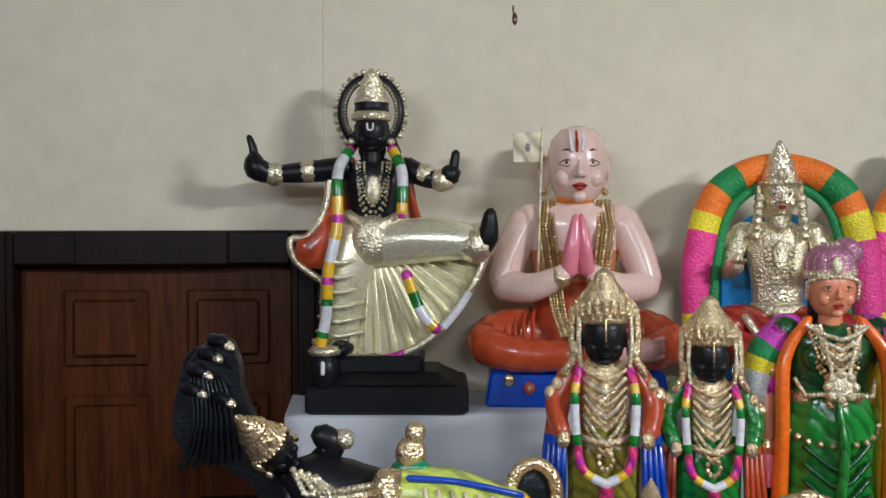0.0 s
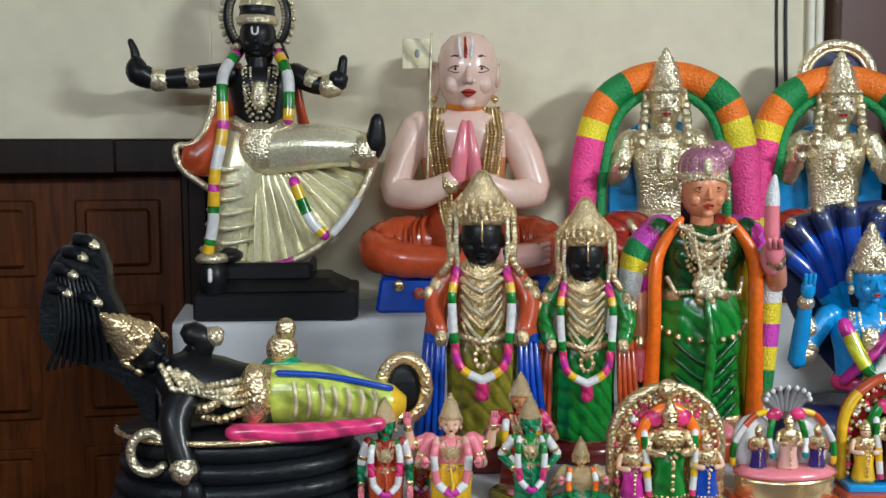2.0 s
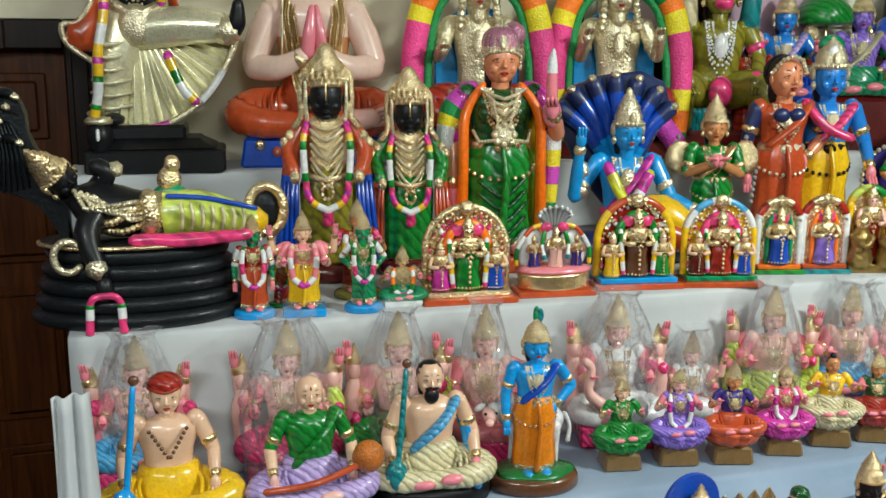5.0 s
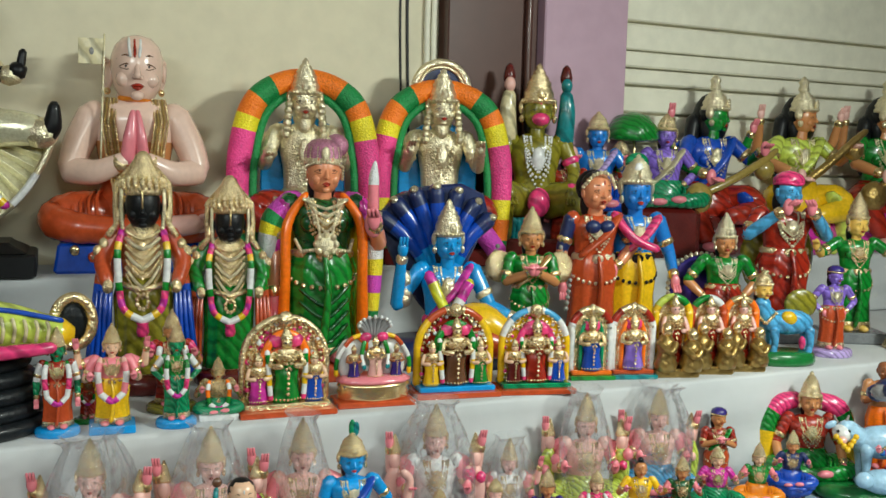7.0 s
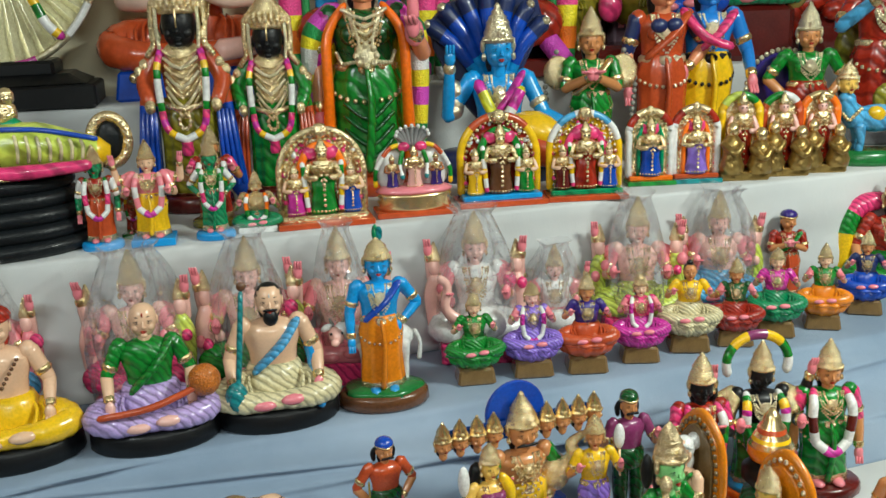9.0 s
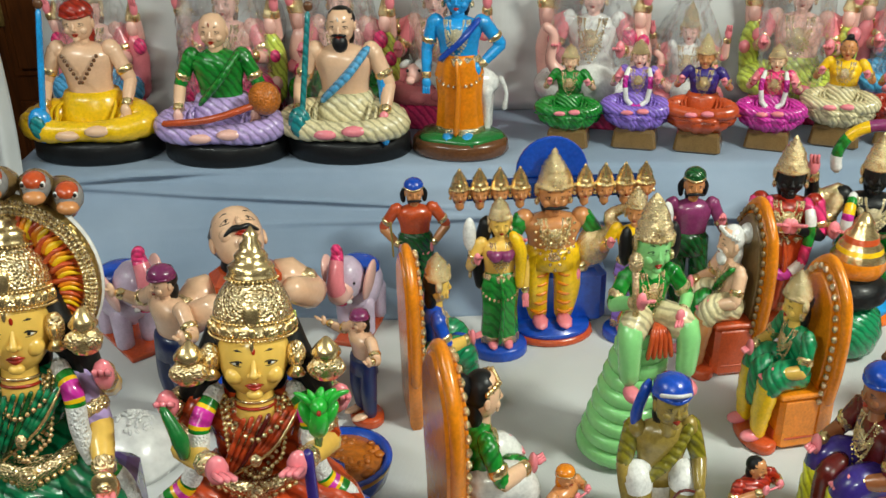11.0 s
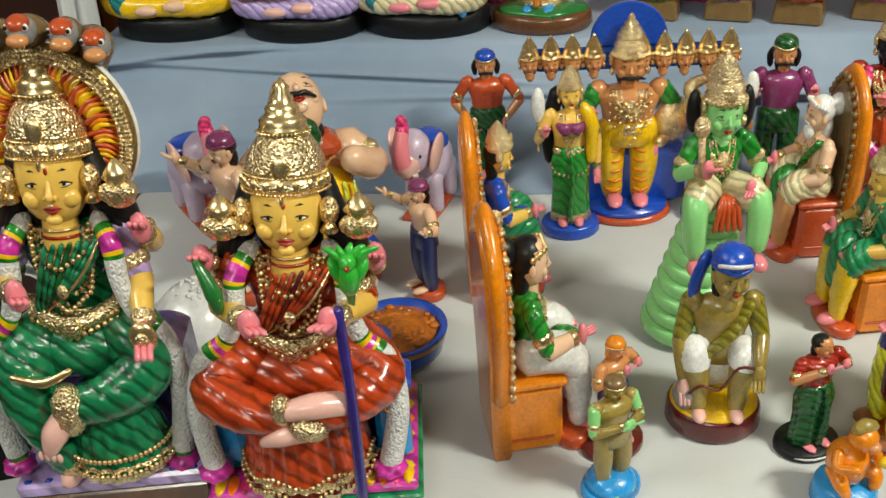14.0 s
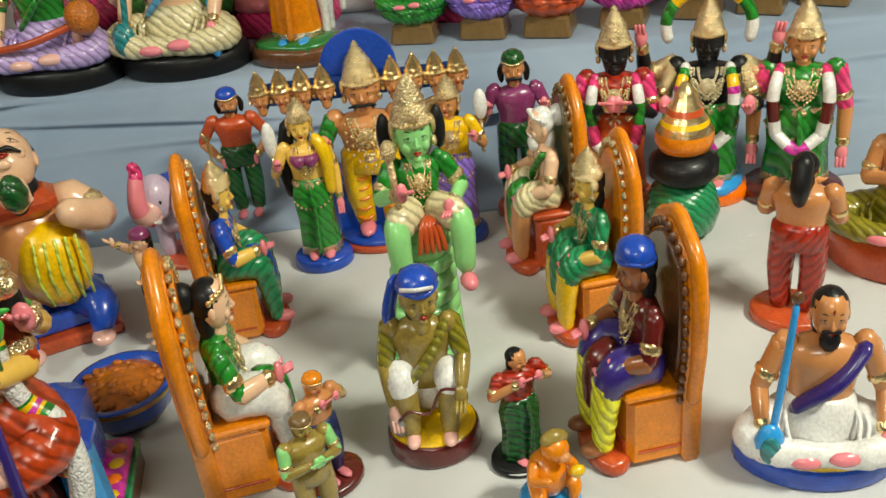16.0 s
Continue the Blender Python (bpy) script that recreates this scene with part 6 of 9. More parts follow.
def hood_shrine():
    """Three little figures before two white lobes and a fluted silver hood, on a ringed gilt drum."""
    k = Clay()
    w, h = 0.2, 0.212
    k.box((0, 0, 0.007), (w, w * 0.5, 0.014), "brick", bev=0.2)
    k.lathe([(0.088, 0.014), (0.094, 0.02), (0.09, 0.027), (0.095, 0.033), (0.09, 0.041), (0.094, 0.047), (0.088, 0.055)], "plaingold", sy=0.55, n=40)
    k.lathe([(0.092, 0.055), (0.095, 0.06), (0.08, 0.068)], "pink", sy=0.55, n=40, pleat=18, amp=0.03)
    for sx in (-1, 1):
        k.ell((sx * 0.054, 0.02, 0.105), (0.04, 0.014, 0.052), "white", n=18, k=10)
        k.tube([(sx * 0.095, 0.008, 0.07), (sx * 0.092, 0.006, 0.11), (sx * 0.06, 0.004, 0.155), (sx * 0.03, 0.004, 0.165)], 0.006, ["yellow", "green", "white", "brick", "yellow", "white"], n=8, fine=5)
        mini(k, sx * 0.055, -0.012, 0.066, 0.08, "brownskin", "indigo", r=0.2)
        k.tube([(sx * 0.026, -0.004, 0.15), (sx * 0.034, -0.01, 0.12), (sx * 0.03, -0.02, 0.09)], 0.006, ["green", "green", "white", "teal"], n=7, fine=4)
        k.ell((sx * 0.022, 0.0, 0.16), (0.016, 0.01, 0.012), "hotpink", n=9, k=6)
    mini(k, 0, -0.015, 0.066, 0.1, "gold", "palepink", r=0.2)
    ring = [(0.042 * math.cos(a), 0.185 + 0.02 * math.sin(a)) for a in np.linspace(-0.3, math.pi + 0.3, 15)]
    k.plate([(0.02, 0.15)] + ring + [(-0.02, 0.15)], 0.008, 0.02, "iron", "silver")
    for i in range(9):
        a = math.pi * i / 8
        k.tube([(0.016 * math.cos(a), 0.004, 0.165), (0.03 * math.cos(a), 0.002, 0.182 + 0.012 * math.sin(a)), (0.04 * math.cos(a), -0.004, 0.188 + 0.02 * math.sin(a))], [0.004, 0.006, 0.0045], "stone", n=7, fine=3)
        k.ell((0.041 * math.cos(a), -0.008, 0.189 + 0.021 * math.sin(a)), 0.005, "white", n=7, k=4)
    return k


SH = "little arch shrines"
put(shrine(0.225, 0.235, "gold", "gold", "neon", "brick", ["green", "magenta", "blue"], "gold", rim_w=0.04), "arch_shrine", 0.874, 2.638, B, 1.024, -0, "gilt arch shrine figurine with an orange inner garland", "figurine", SH)
put(hood_shrine(), "arch_shrine", 1.101, 2.660, B, 1.042, -2, "shrine figurine with silver snake hood on a gilt round base", "figurine", SH, 0.95)
put(shrine(0.235, 0.24, "red", ["yellow", "yellow", "brick", "gold", "brick", "yellow", "yellow"], "green", "brick", ["brown", "yellow", "green"], "azure"), "arch_shrine", 1.332, 2.694, B, 0.988, -4, "red arch shrine figurine with yellow sides and blue base", "figurine", SH, slim=0.98)
put(shrine(0.215, 0.24, "yellow", ["yellow", "white", "skyblue", "white", "skyblue", "white", "yellow"], "hotpink", "brick", ["red", "maroon", "blue"], "emerald"), "arch_shrine", 1.554, 2.671, B, 0.965, -9, "yellow arch shrine figurine with a white and blue rim", "figurine", SH)
put(shrine(0.135, 0.216, "gold", ["white", "red", "gold", "gold", "red", "white"], "emerald", "green", ["blue", "", ""], "orange", side=False, rim_w=0.08), "arch_shrine", 1.777, 2.762, B, 0.981, -11, "narrow gilt arch shrine figurine with a green garland", "figurine", SH)
put(shrine(0.135, 0.216, "gold", ["white", "red", "gold", "gold", "red", "white"], "neon", "teal", ["violet", "", ""], "brick", side=False, rim_w=0.08), "arch_shrine", 1.902, 2.743, B, 1.002, -12, "narrow gilt arch shrine figurine with an orange garland", "figurine", SH)


def gilt_couple(rim):
    k = Clay()
    k.box((0, 0, 0.012), (0.13, 0.09, 0.024), "darkgold", bev=0.15)
    k.plate([(0.05, 0.02)] + half_ring(0.05, 0.17, 12) + [(-0.05, 0.02)], 0.02, 0.035, "gold")
    k.tube([(0.05, 0.02, 0.03)] + [(px, 0.018, pz) for px, pz in half_ring(0.05, 0.17, 12)] + [(-0.05, 0.02, 0.03)], 0.011, rim, n=7, fine=2)
    mini(k, 0, 0.0, 0.03, 0.2, "palepink", "red", r=0.16)
    for sx, h in ((-0.035, 0.1), (0.04, 0.085)):
        k.lathe([(0.03, 0.02), (0.034, 0.04), (0.024, 0.07), (0.028, h), (0.015, h + 0.02)], "darkgold", c=(sx, -0.035, 0), n=14)
        k.ell((sx, -0.04, h + 0.035), (0.017, 0.018, 0.022), "plaingold")
        k.tube([(sx - 0.025, -0.045, h), (sx, -0.075, h - 0.02), (sx + 0.02, -0.06, h)], 0.009, "darkgold")
    return k


put(gilt_couple(["yellow", "green", "lime", "yellow"]), "gilt_couple_figurine", 2.039, 2.742, B, 1.028, -14, "gilt seated group figurine with a green and yellow arch", "figurine", "gilt groups")
put(gilt_couple(["brick", "white", "green", "brick"]), "gilt_couple_figurine", 2.168, 2.749, B, 0.993, -15, "gilt seated group figurine with a red and white arch", "figurine", "gilt groups")
put(gilt_couple(["neon", "plaingold", "neon"]), "gilt_couple_figurine", 2.290, 2.753, B, 0.968, -16, "gilt seated couple figurine with an orange arch", "figurine", "gilt groups")
put(shrine(0.13, 0.26, "olive", "gold", "gold", "gold", ["plaingold", "", ""], "gold", side=False), "arch_shrine", 3.069, 2.872, B, 0.994, -22, "all-gilt arch shrine figurine on a square base", "figurine", SH)

FRONT = "small figurines on the upper step"
put(standing("emerald", "red", "brick", arms="down", base=("round", "azure", 0.16), sleeve="white", garl=["green", "white", "white", "hotpink", "white"], wide=1.05), "standing_figurine", 0.367, 2.580, B, 0.253, 0, "small green-faced figurine in red on a blue base", "figurine", FRONT)
put(standing("fair", "pink", "yellow", arms="four", base=("box", "azure", 0.2), wide=1.3, sleeve="pink", legs=False, garl=["palepink", "pink", "white", "pink"]), "standing_figurine", 0.479, 2.585, B, 0.255, -2, "small pink four-armed figurine with a yellow skirt", "figurine", FRONT, slim=0.95)
put(standing("emerald", "green", "emerald", arms="hips", base=("round", "azure", 0.16), sleeve="white", garl=["white", "green", "white", "hotpink"], female=True), "standing_figurine", 0.616, 2.586, B, 0.252, -2, "small lady figurine in a green skirt on a blue base", "figurine", FRONT, slim=0.98)
put(standing("tan", "red", "red", arms="bless", crown="tall", wide=1.3, base=("round", "olive", 0.2), garl=["red", "white", "yellow", "green"], sleeve="hotpink"), "standing_figurine", 0.620, 2.720, B, 0.259, -4, "small crowned figurine in red with a flower garland", "figurine", FRONT)
put(standing("fair", "brick", "red", arms="hips", crown="cap", gold="blue", base=("round", "green", 0.18), garl=["white", "yellow", "red", "green"]), "standing_figurine", 0.431, 2.664, B, 0.154, -2, "small figurine behind others in bright colours", "figurine", FRONT)
put(seated("plaingold", "gold", "emerald", arms="bless", base=("box", "white", 0.1), garl=["neon", "white", "neon", "green"], wide=1.2), "seated_figurine", 0.714, 2.629, B, 0.145, -3, "small gilt seated figurine with an orange garland", "figurine", FRONT)


# ---- middle step, back row: wrapped idols ----
def wrapped_idol(robe, size, seed, side=True, swan=False):
    """A pink many-armed goddess with attendants on a small seat."""
    k = seated("palepink", "palepink" if not swan else "white", robe, crown="tall", arms="four", base=("box", "hotpink", 0.16), hair="brown", hand="pink", sleeve="pink", neck="gold", wide=1.1, female=True)
    rnd = random.Random(seed)
    if side:
        for sx in (-1, 1):
            k.tube([(sx * 0.34, 0, 0.2), (sx * 0.36, 0, 0.45), (sx * 0.34, -0.02, 0.58)], [0.07, 0.08, 0.05], rnd.choice(["palepink", "pink", "lime"]))
            k.ell((sx * 0.34, -0.02, 0.66), (0.05, 0.05, 0.065), "palepink")
            k.lathe([(0.05, 0), (0.055, 0.02), (0.03, 0.09), (0.008, 0.14)], "gold", c=(sx * 0.34, 0, 0.7), n=12)
            for i in range(3):
                k.ell((sx * rnd.uniform(0.22, 0.42), -0.08, rnd.uniform(0.3, 0.6)), rnd.uniform(0.04, 0.06), rnd.choice(["pink", "hotpink", "palepink"]), n=8, k=5)
    if swan:
        k.ell((0.05, -0.24, 0.3), (0.2, 0.14, 0.12), "white")
        k.tube([(-0.14, -0.26, 0.32), (-0.26, -0.26, 0.42), (-0.24, -0.26, 0.58), (-0.3, -0.28, 0.64)], [0.05, 0.04, 0.035, 0.03], "palepink")
    return k


def bag(w, h, seed):
    """A loose clear wrapper gathered at the top."""
    k = Clay()
    rnd = random.Random(seed)
    prof = [(0.5, 0.0), (0.53, 0.08), (0.54, 0.25), (0.54, 0.45), (0.52, 0.6), (0.48, 0.72), (0.4, 0.84), (0.31, 0.95), (0.25, 1.01), (0.27, 1.04), (0.34, 1.07)]
    n, rings = 44, []
    ph = [(rnd.randint(3, 11), rnd.uniform(0, 6), rnd.uniform(0, 9)) for _ in range(6)]
    for r, z in prof:
        row = []
        for i in range(n):
            a = 2 * math.pi * i / n
            q = r * (1 + 0.2 * sum(math.sin(f * a + p + g * z) for f, p, g in ph) / 3)
            row.append((q * w * math.cos(a), q * w * 0.75 * math.sin(a), z * h + 0.02 * h * math.sin(5 * a + seed)* (z > 1.1)))
        rings.append(np.array(row))
    k.rings(rings, "film", closed=False)
    return k


WR = "wrapped idols on the middle step"
for i, (x, y, h, w, robe, swan) in enumerate(((0.114, 2.471, 0.333, 0.17, "skyblue", False), (0.430, 2.440, 0.358, 0.23, "hotpink", False), (0.675, 2.455, 0.361, 0.21, "green", False), (0.879, 2.471, 0.360, 0.15, "pink", False),
                                             (1.210, 2.501, 0.361, 0.2, "white", True), (1.416, 2.520, 0.255, 0.15, "pink", True), (1.648, 2.550, 0.349, 0.2, "lime", False), (1.893, 2.585, 0.337, 0.21, "skyblue", False))):
    put(wrapped_idol(robe, h, i, swan=swan, side=w > 0.16), "wrapped_idol", x, y, C, h * 0.95, -4 - 2 * i, "pink crowned idol riding a white swan, in clear wrapping" if swan else "pink many-armed seated idol in clear plastic wrapping", "figurine", WR, 0.84)
    put(bag(w * 0.9, h * 0.96, i + 1), "plastic_bag", x, y, C + 0.002, 1, i * 40, "crinkled clear plastic wrapper around a pink idol", "plastic bag", "plastic wrappers")

# ---- middle step, front row ----
k = seated("fair", "fair", "yellow", hair="red", crown="turban", gold="red", arms="rest", base=("oval", "black", 0.14), bare=True, trim="maroon", neck=None, lute="azure", hand="fair", wide=0.95)
k.beads([(-0.1, -0.1, 0.6), (0, -0.145, 0.45), (0.1, -0.1, 0.6)], 0.012, 14, "brown")
put(k, "seated_saint_figurine", 0.188, 2.252, C, 0.355, 6, "bare-chested singer figurine with red turban and yellow lap cloth", "figurine", "seated singers", slim=0.97)
k = seated("fair", "green", "lilac", hair=None, crown=None, arms="rest", base=("oval", "black", 0.14), sash="green", trim="green", neck=None, hand="palepink", wide=0.95)
k.tube([(-0.3, -0.26, 0.28), (0, -0.3, 0.32), (0.3, -0.24, 0.4)], [0.02, 0.022, 0.02], "brick", n=8)
k.ell((0.32, -0.22, 0.42), (0.1, 0.08, 0.1), "jaggery")
put(k, "seated_saint_figurine", 0.462, 2.252, C, 0.336, 3, "shaven-headed musician figurine in green shawl and lilac lap cloth", "figurine", "seated singers", slim=0.97)
k = seated("fair", "azure", "ivory", hair="black", crown=None, arms="rest", base=("oval", "black", 0.14), bare=True, sash="skyblue", trim="azure", neck=None, lute="teal", hand="pink", beard="black", mark="white", wide=1.05)
k.tube([(0.18, 0.0, 0.6), (0.24, -0.02, 0.4), (0.25, -0.12, 0.2), (0.27, -0.2, 0.15)], [0.05, 0.055, 0.06, 0.05], ["skyblue", "azure", "skyblue", "white", "azure"], flat=0.6)
put(k, "seated_saint_figurine", 0.711, 2.281, C, 0.341, 0, "bearded singer figurine with a blue shawl and a lute", "figurine", "seated singers", slim=0.96)


def cow(k, c, s, body, face=None):
    t0 = k.t
    k.t = t0 @ Matrix.Translation(c) @ Matrix.Scale(s, 4)
    k.ell((0, 0, 0.5), (0.36, 0.17, 0.19), body, n=14)
    for x in (-0.22, 0.22):
        for y in (-0.09, 0.09):
            k.tube([(x, y, 0.45), (x + 0.01, y, 0.22), (x, y, 0.0)], [0.08, 0.045, 0.045], body)
    k.tube([(-0.28, 0, 0.55), (-0.42, -0.04, 0.66), (-0.48, -0.08, 0.66)], [0.12, 0.09, 0.08], body)
    k.ell((-0.52, -0.12, 0.62), (0.08, 0.12, 0.09), face or body, rot=(20, 0, 20))
    k.ell((-0.54, -0.22, 0.57), (0.05, 0.05, 0.045), "palepink")
    for sx in (-1, 1):
        k.ell((-0.5 + sx * 0.12, -0.07, 0.7), (0.07, 0.03, 0.04), body, rot=(0, sx * 30, 0))
        k.tube([(-0.5 + sx * 0.05, -0.05, 0.72), (-0.5 + sx * 0.08, -0.05, 0.8)], [0.025, 0.008], "iron", n=6)
        k.ell((-0.52 + sx * 0.06, -0.18, 0.66), 0.018, "black", n=6, k=4)
    k.tube([(0.36, 0, 0.55), (0.42, 0, 0.4), (0.4, 0, 0.22)], [0.03, 0.02, 0.03], body)
    k.t = t0


def flute_boy_with_cow():
    k = standing("azure", "azure", "amber", arms=("down", "hips"), crown="short", wide=1.05, base=("none", "", 0), neck="silver", trim="gold", legs=False, hand="azure", stature=0.84, sash="blue", sleeve="azure")
    k.lathe([(0.24, -0.02), (0.255, 0.0), (0.25, 0.05), (0.235, 0.07)], "brown", sy=0.7, n=26)
    k.lathe([(0.23, 0.06), (0.21, 0.09), (0.12, 0.1)], "grass", sy=0.7, n=26, pleat=5, amp=0.06)
    k.ell((0.0, 0.0, 0.97), (0.02, 0.015, 0.05), "emerald")
    k.ell((0.02, -0.01, 0.97), (0.018, 0.01, 0.04), "teal")
    cow(k, (0.02, 0.1, 0.08), 0.5, "white", "palepink")
    return k


put(flute_boy_with_cow(), "flute_boy_figurine", 0.941, 2.288, C + 0.008, 0.384, -3, "blue-skinned boy figurine standing before a white cow", "figurine", slim=1.02)
LOT = "lotus-seat figurines"
for i, (x, y, h, lot, top, skin, cr) in enumerate(((1.161, 2.341, 0.229, "green", "green", "fair", "short"), (1.298, 2.342, 0.240, "violet", "violet", "palepink", "short"), (1.424, 2.326, 0.246, "brick", "indigo", "tan", "tall"),
                                                  (1.565, 2.345, 0.231, "magenta", "hotpink", "fair", "short"), (1.704, 2.372, 0.254, "ivory", "yellow", "tan", "bun"), (1.826, 2.371, 0.228, "red", "darkgreen", "tan", "tall"),
                                                  (1.951, 2.397, 0.245, "emerald", "magenta", "fair", "short"), (2.092, 2.408, 0.229, "amber", "green", "fair", "tall"), (2.258, 2.471, 0.231, "blue", "navy", "tan", "tall"))):
    put(seated(skin, top, lot, crown=cr, arms="bless", base=("lotus", "mud", 0.42), lotus=lot, female=True, hand="pink", sleeve="pink" if i % 2 else top, garl=["white", "magenta", "white"] if i in (1, 3) else None), "lotus_figurine", x, y, C, h / 1.36, -6 - 3 * i,
        {"green": "little goddess figurine on a green lotus", "violet": "little goddess figurine on a violet lotus", "brick": "little goddess figurine on an orange-red lotus", "magenta": "little goddess figurine on a pink lotus",
         "ivory": "little goddess figurine on a pale yellow lotus", "red": "little goddess figurine on a dark red lotus", "emerald": "little goddess figurine on an emerald lotus", "amber": "little goddess figurine on an amber lotus", "blue": "little goddess figurine on a blue lotus"}[lot] + " and mud-brown seat", "figurine", LOT)
put(standing("tan", "red", "brick", crown="cap", gold="indigo", arms="pray", sash="green", base=("round", "brick", 0.16), turn=15), "standing_figurine", 2.111, 2.610, C, 0.316, -20, "figurine with a tall blue hat and red clothes", "figurine")


def garland_lady():
    k = seated("tan", "red", "green", crown="tall", arms="rest", base=("box", "green", 0.1), female=True, wide=1.1)
    for sx in (-1, 1):
        k.tube([(sx * 0.08, 0.1, 0.72), (sx * 0.28, 0.08, 0.66), (sx * 0.36, 0.05, 0.45), (sx * 0.36, 0, 0.12)], [0.07, 0.09, 0.09, 0.08], ["hotpink", "hotpink", "green", "yellow", "yellow"], n=12)
    return k


put(garland_lady(), "seated_figurine", 2.443, 2.620, C, 0.348, -24, "seated lady figurine framed by a thick pink and yellow garland", "figurine", slim=0.94)
put(standing("brownskin", "tan", "orange", crown=None, hair=None, arms="pray", base=("round", "brick", 0.16), neck=None, trim=None, wide=1.15, stature=0.98), "standing_figurine", 2.746, 2.640, C, 0.358, -28, "bald bare-chested figurine with a saffron cloth", "figurine")
k = Clay()
k.lathe([(0.2, 0), (0.21, 0.015), (0.2, 0.04), (0.18, 0.05)], "grass", sy=0.6, n=26)
cow(k, (0.03, 0, 0.04), 0.33, "paleblue", "white")
k.ell((0.0, -0.1, 0.09), (0.09, 0.05, 0.045), "paleblue")
k.ell((-0.08, -0.12, 0.1), (0.035, 0.03, 0.03), "paleblue")
k.beads([(-0.17, -0.07, 0.24), (-0.14, -0.1, 0.2), (-0.1, -0.07, 0.24)], 0.012, 7, "yellow")
put(k, "cow_figurine", 2.558, 2.474, C, 0.792, -22, "pale blue cow figurine with a calf on green ground", "figurine")
k = standing("blueskin", "purple", "violet", arms="wide", crown="short", base=("round", "grass", 0.2), wide=1.1, stature=0.66)
rnd = random.Random(5)
for i in range(26):
    a, r = rnd.uniform(0, 6.28), rnd.uniform(0.0, 0.3)
    z = 0.95 + 0.26 * (1 - (r / 0.32) ** 2) * rnd.uniform(0.6, 1.0)
    k.ell((r * math.cos(a), r * 0.75 * math.sin(a), z), (0.11, 0.1, 0.08), rnd.choice(["navy", "navy", "navy", "stone"]), n=9, k=6)
    k.ell((r * math.cos(a), r * 0.75 * math.sin(a) - 0.085, z + 0.03), (0.035, 0.025, 0.03), rnd.choice(["white", "stone"]), n=7, k=4)
put(k, "hill_lifter_figurine", 2.610, 2.400, C, 0.317, -26, "figurine holding up a dark blue boulder hill", "figurine")


# ---- lowest step: two large seated goddesses ----
SIDE_GARL = ["tinsel_white"] * 4 + ["green", "yellow", "magenta", "magenta", "magenta", "yellow", "green"] + ["tinsel_white"] * 13 + ["green", "yellow", "magenta", "magenta", "yellow", "green"] + ["tinsel_white"] * 18 + ["green", "yellow"]


def goddess_head(k, c, s, skin, turn=0):
    """A broad painted face, larger and finer than the small figures have."""
    t0 = k.t
    k.t = t0 @ Matrix.Translation(c) @ pose(0, 0, 0, 0, 0, turn) @ Matrix.Diagonal((s * 1.06, s, s, 1))
    k.lathe([(0.12, -1.02), (0.34, -0.96), (0.54, -0.82), (0.7, -0.58), (0.79, -0.28), (0.83, 0.02), (0.83, 0.35), (0.74, 0.66), (0.5, 0.92), (0.1, 1.02)], skin, sy=1.04, n=32)
    k.tube([(0, 0.1, -0.75), (0, 0.14, -1.6)], [0.42, 0.5], skin, n=14)
    for q in (-1.16, -1.34):
        k.tube([(0.46 * math.cos(v), 0.1 - 0.46 * math.sin(v), q) for v in np.linspace(-0.4, 3.54, 10)], 0.045, "red" if q < -1.2 else "plaingold", n=6, fine=2)
    k.tube([(0, -0.8, 0.16), (0, -0.9, -0.1), (0, -0.97, -0.24)], [0.05, 0.08, 0.11], skin, n=10)
    for sx in (-1, 1):
        k.ell((sx * 0.1, -0.86, -0.26), (0.08, 0.09, 0.07), skin, n=8, k=5)
        k.ell((sx * 0.42, -0.56, -0.32), (0.26, 0.22, 0.24), skin, n=12, k=8)
        k.ell((sx * 0.35, -0.73, 0.03), (0.165, 0.05, 0.052), "white", rot=(0, 0, sx * 24), n=14, k=8)
        k.ell((sx * 0.35, -0.757, 0.035), (0.068, 0.035, 0.054), "black", rot=(0, 0, sx * 24), n=12, k=7)
        k.tube([(sx * 0.15, -0.8, 0.03), (sx * 0.34, -0.785, 0.095), (sx * 0.54, -0.65, 0.04)], [0.014, 0.028, 0.014], "black", n=6)
        k.tube([(sx * 0.16, -0.8, 0.01), (sx * 0.34, -0.785, -0.035), (sx * 0.53, -0.66, 0.02)], 0.01, "black", n=5)
        k.tube([(sx * 0.1, -0.82, 0.26), (sx * 0.36, -0.75, 0.37), (sx * 0.64, -0.52, 0.27)], [0.022, 0.034, 0.012], "black", n=6)
        k.ell((sx * 0.86, 0.1, -0.1), (0.1, 0.2, 0.3), skin, n=10, k=6)
    k.tube([(-0.2, -0.79, -0.53), (-0.06, -0.85, -0.5), (0.06, -0.85, -0.5), (0.2, -0.79, -0.53)], [0.02, 0.05, 0.05, 0.02], "red", n=8)
    k.tube([(-0.15, -0.8, -0.56), (0, -0.85, -0.61), (0.15, -0.8, -0.56)], [0.025, 0.06, 0.025], "red", n=8)
    k.ell((0, -0.72, -0.8), (0.2, 0.14, 0.13), skin, n=12, k=7)
    k.ell((0, -0.86, 0.36), (0.05, 0.03, 0.09), "red", n=8, k=5)
    k.ell((0, -0.95, -0.42), (0.07, 0.04, 0.03), "plaingold", n=8, k=5)
    k.ell((0, 0.18, 0.2), (0.9, 0.95, 0.9), "black", n=20, k=10)
    k.ell((0, 0.55, -0.7), (0.8, 0.5, 1.0), "black")
    k.t = t0


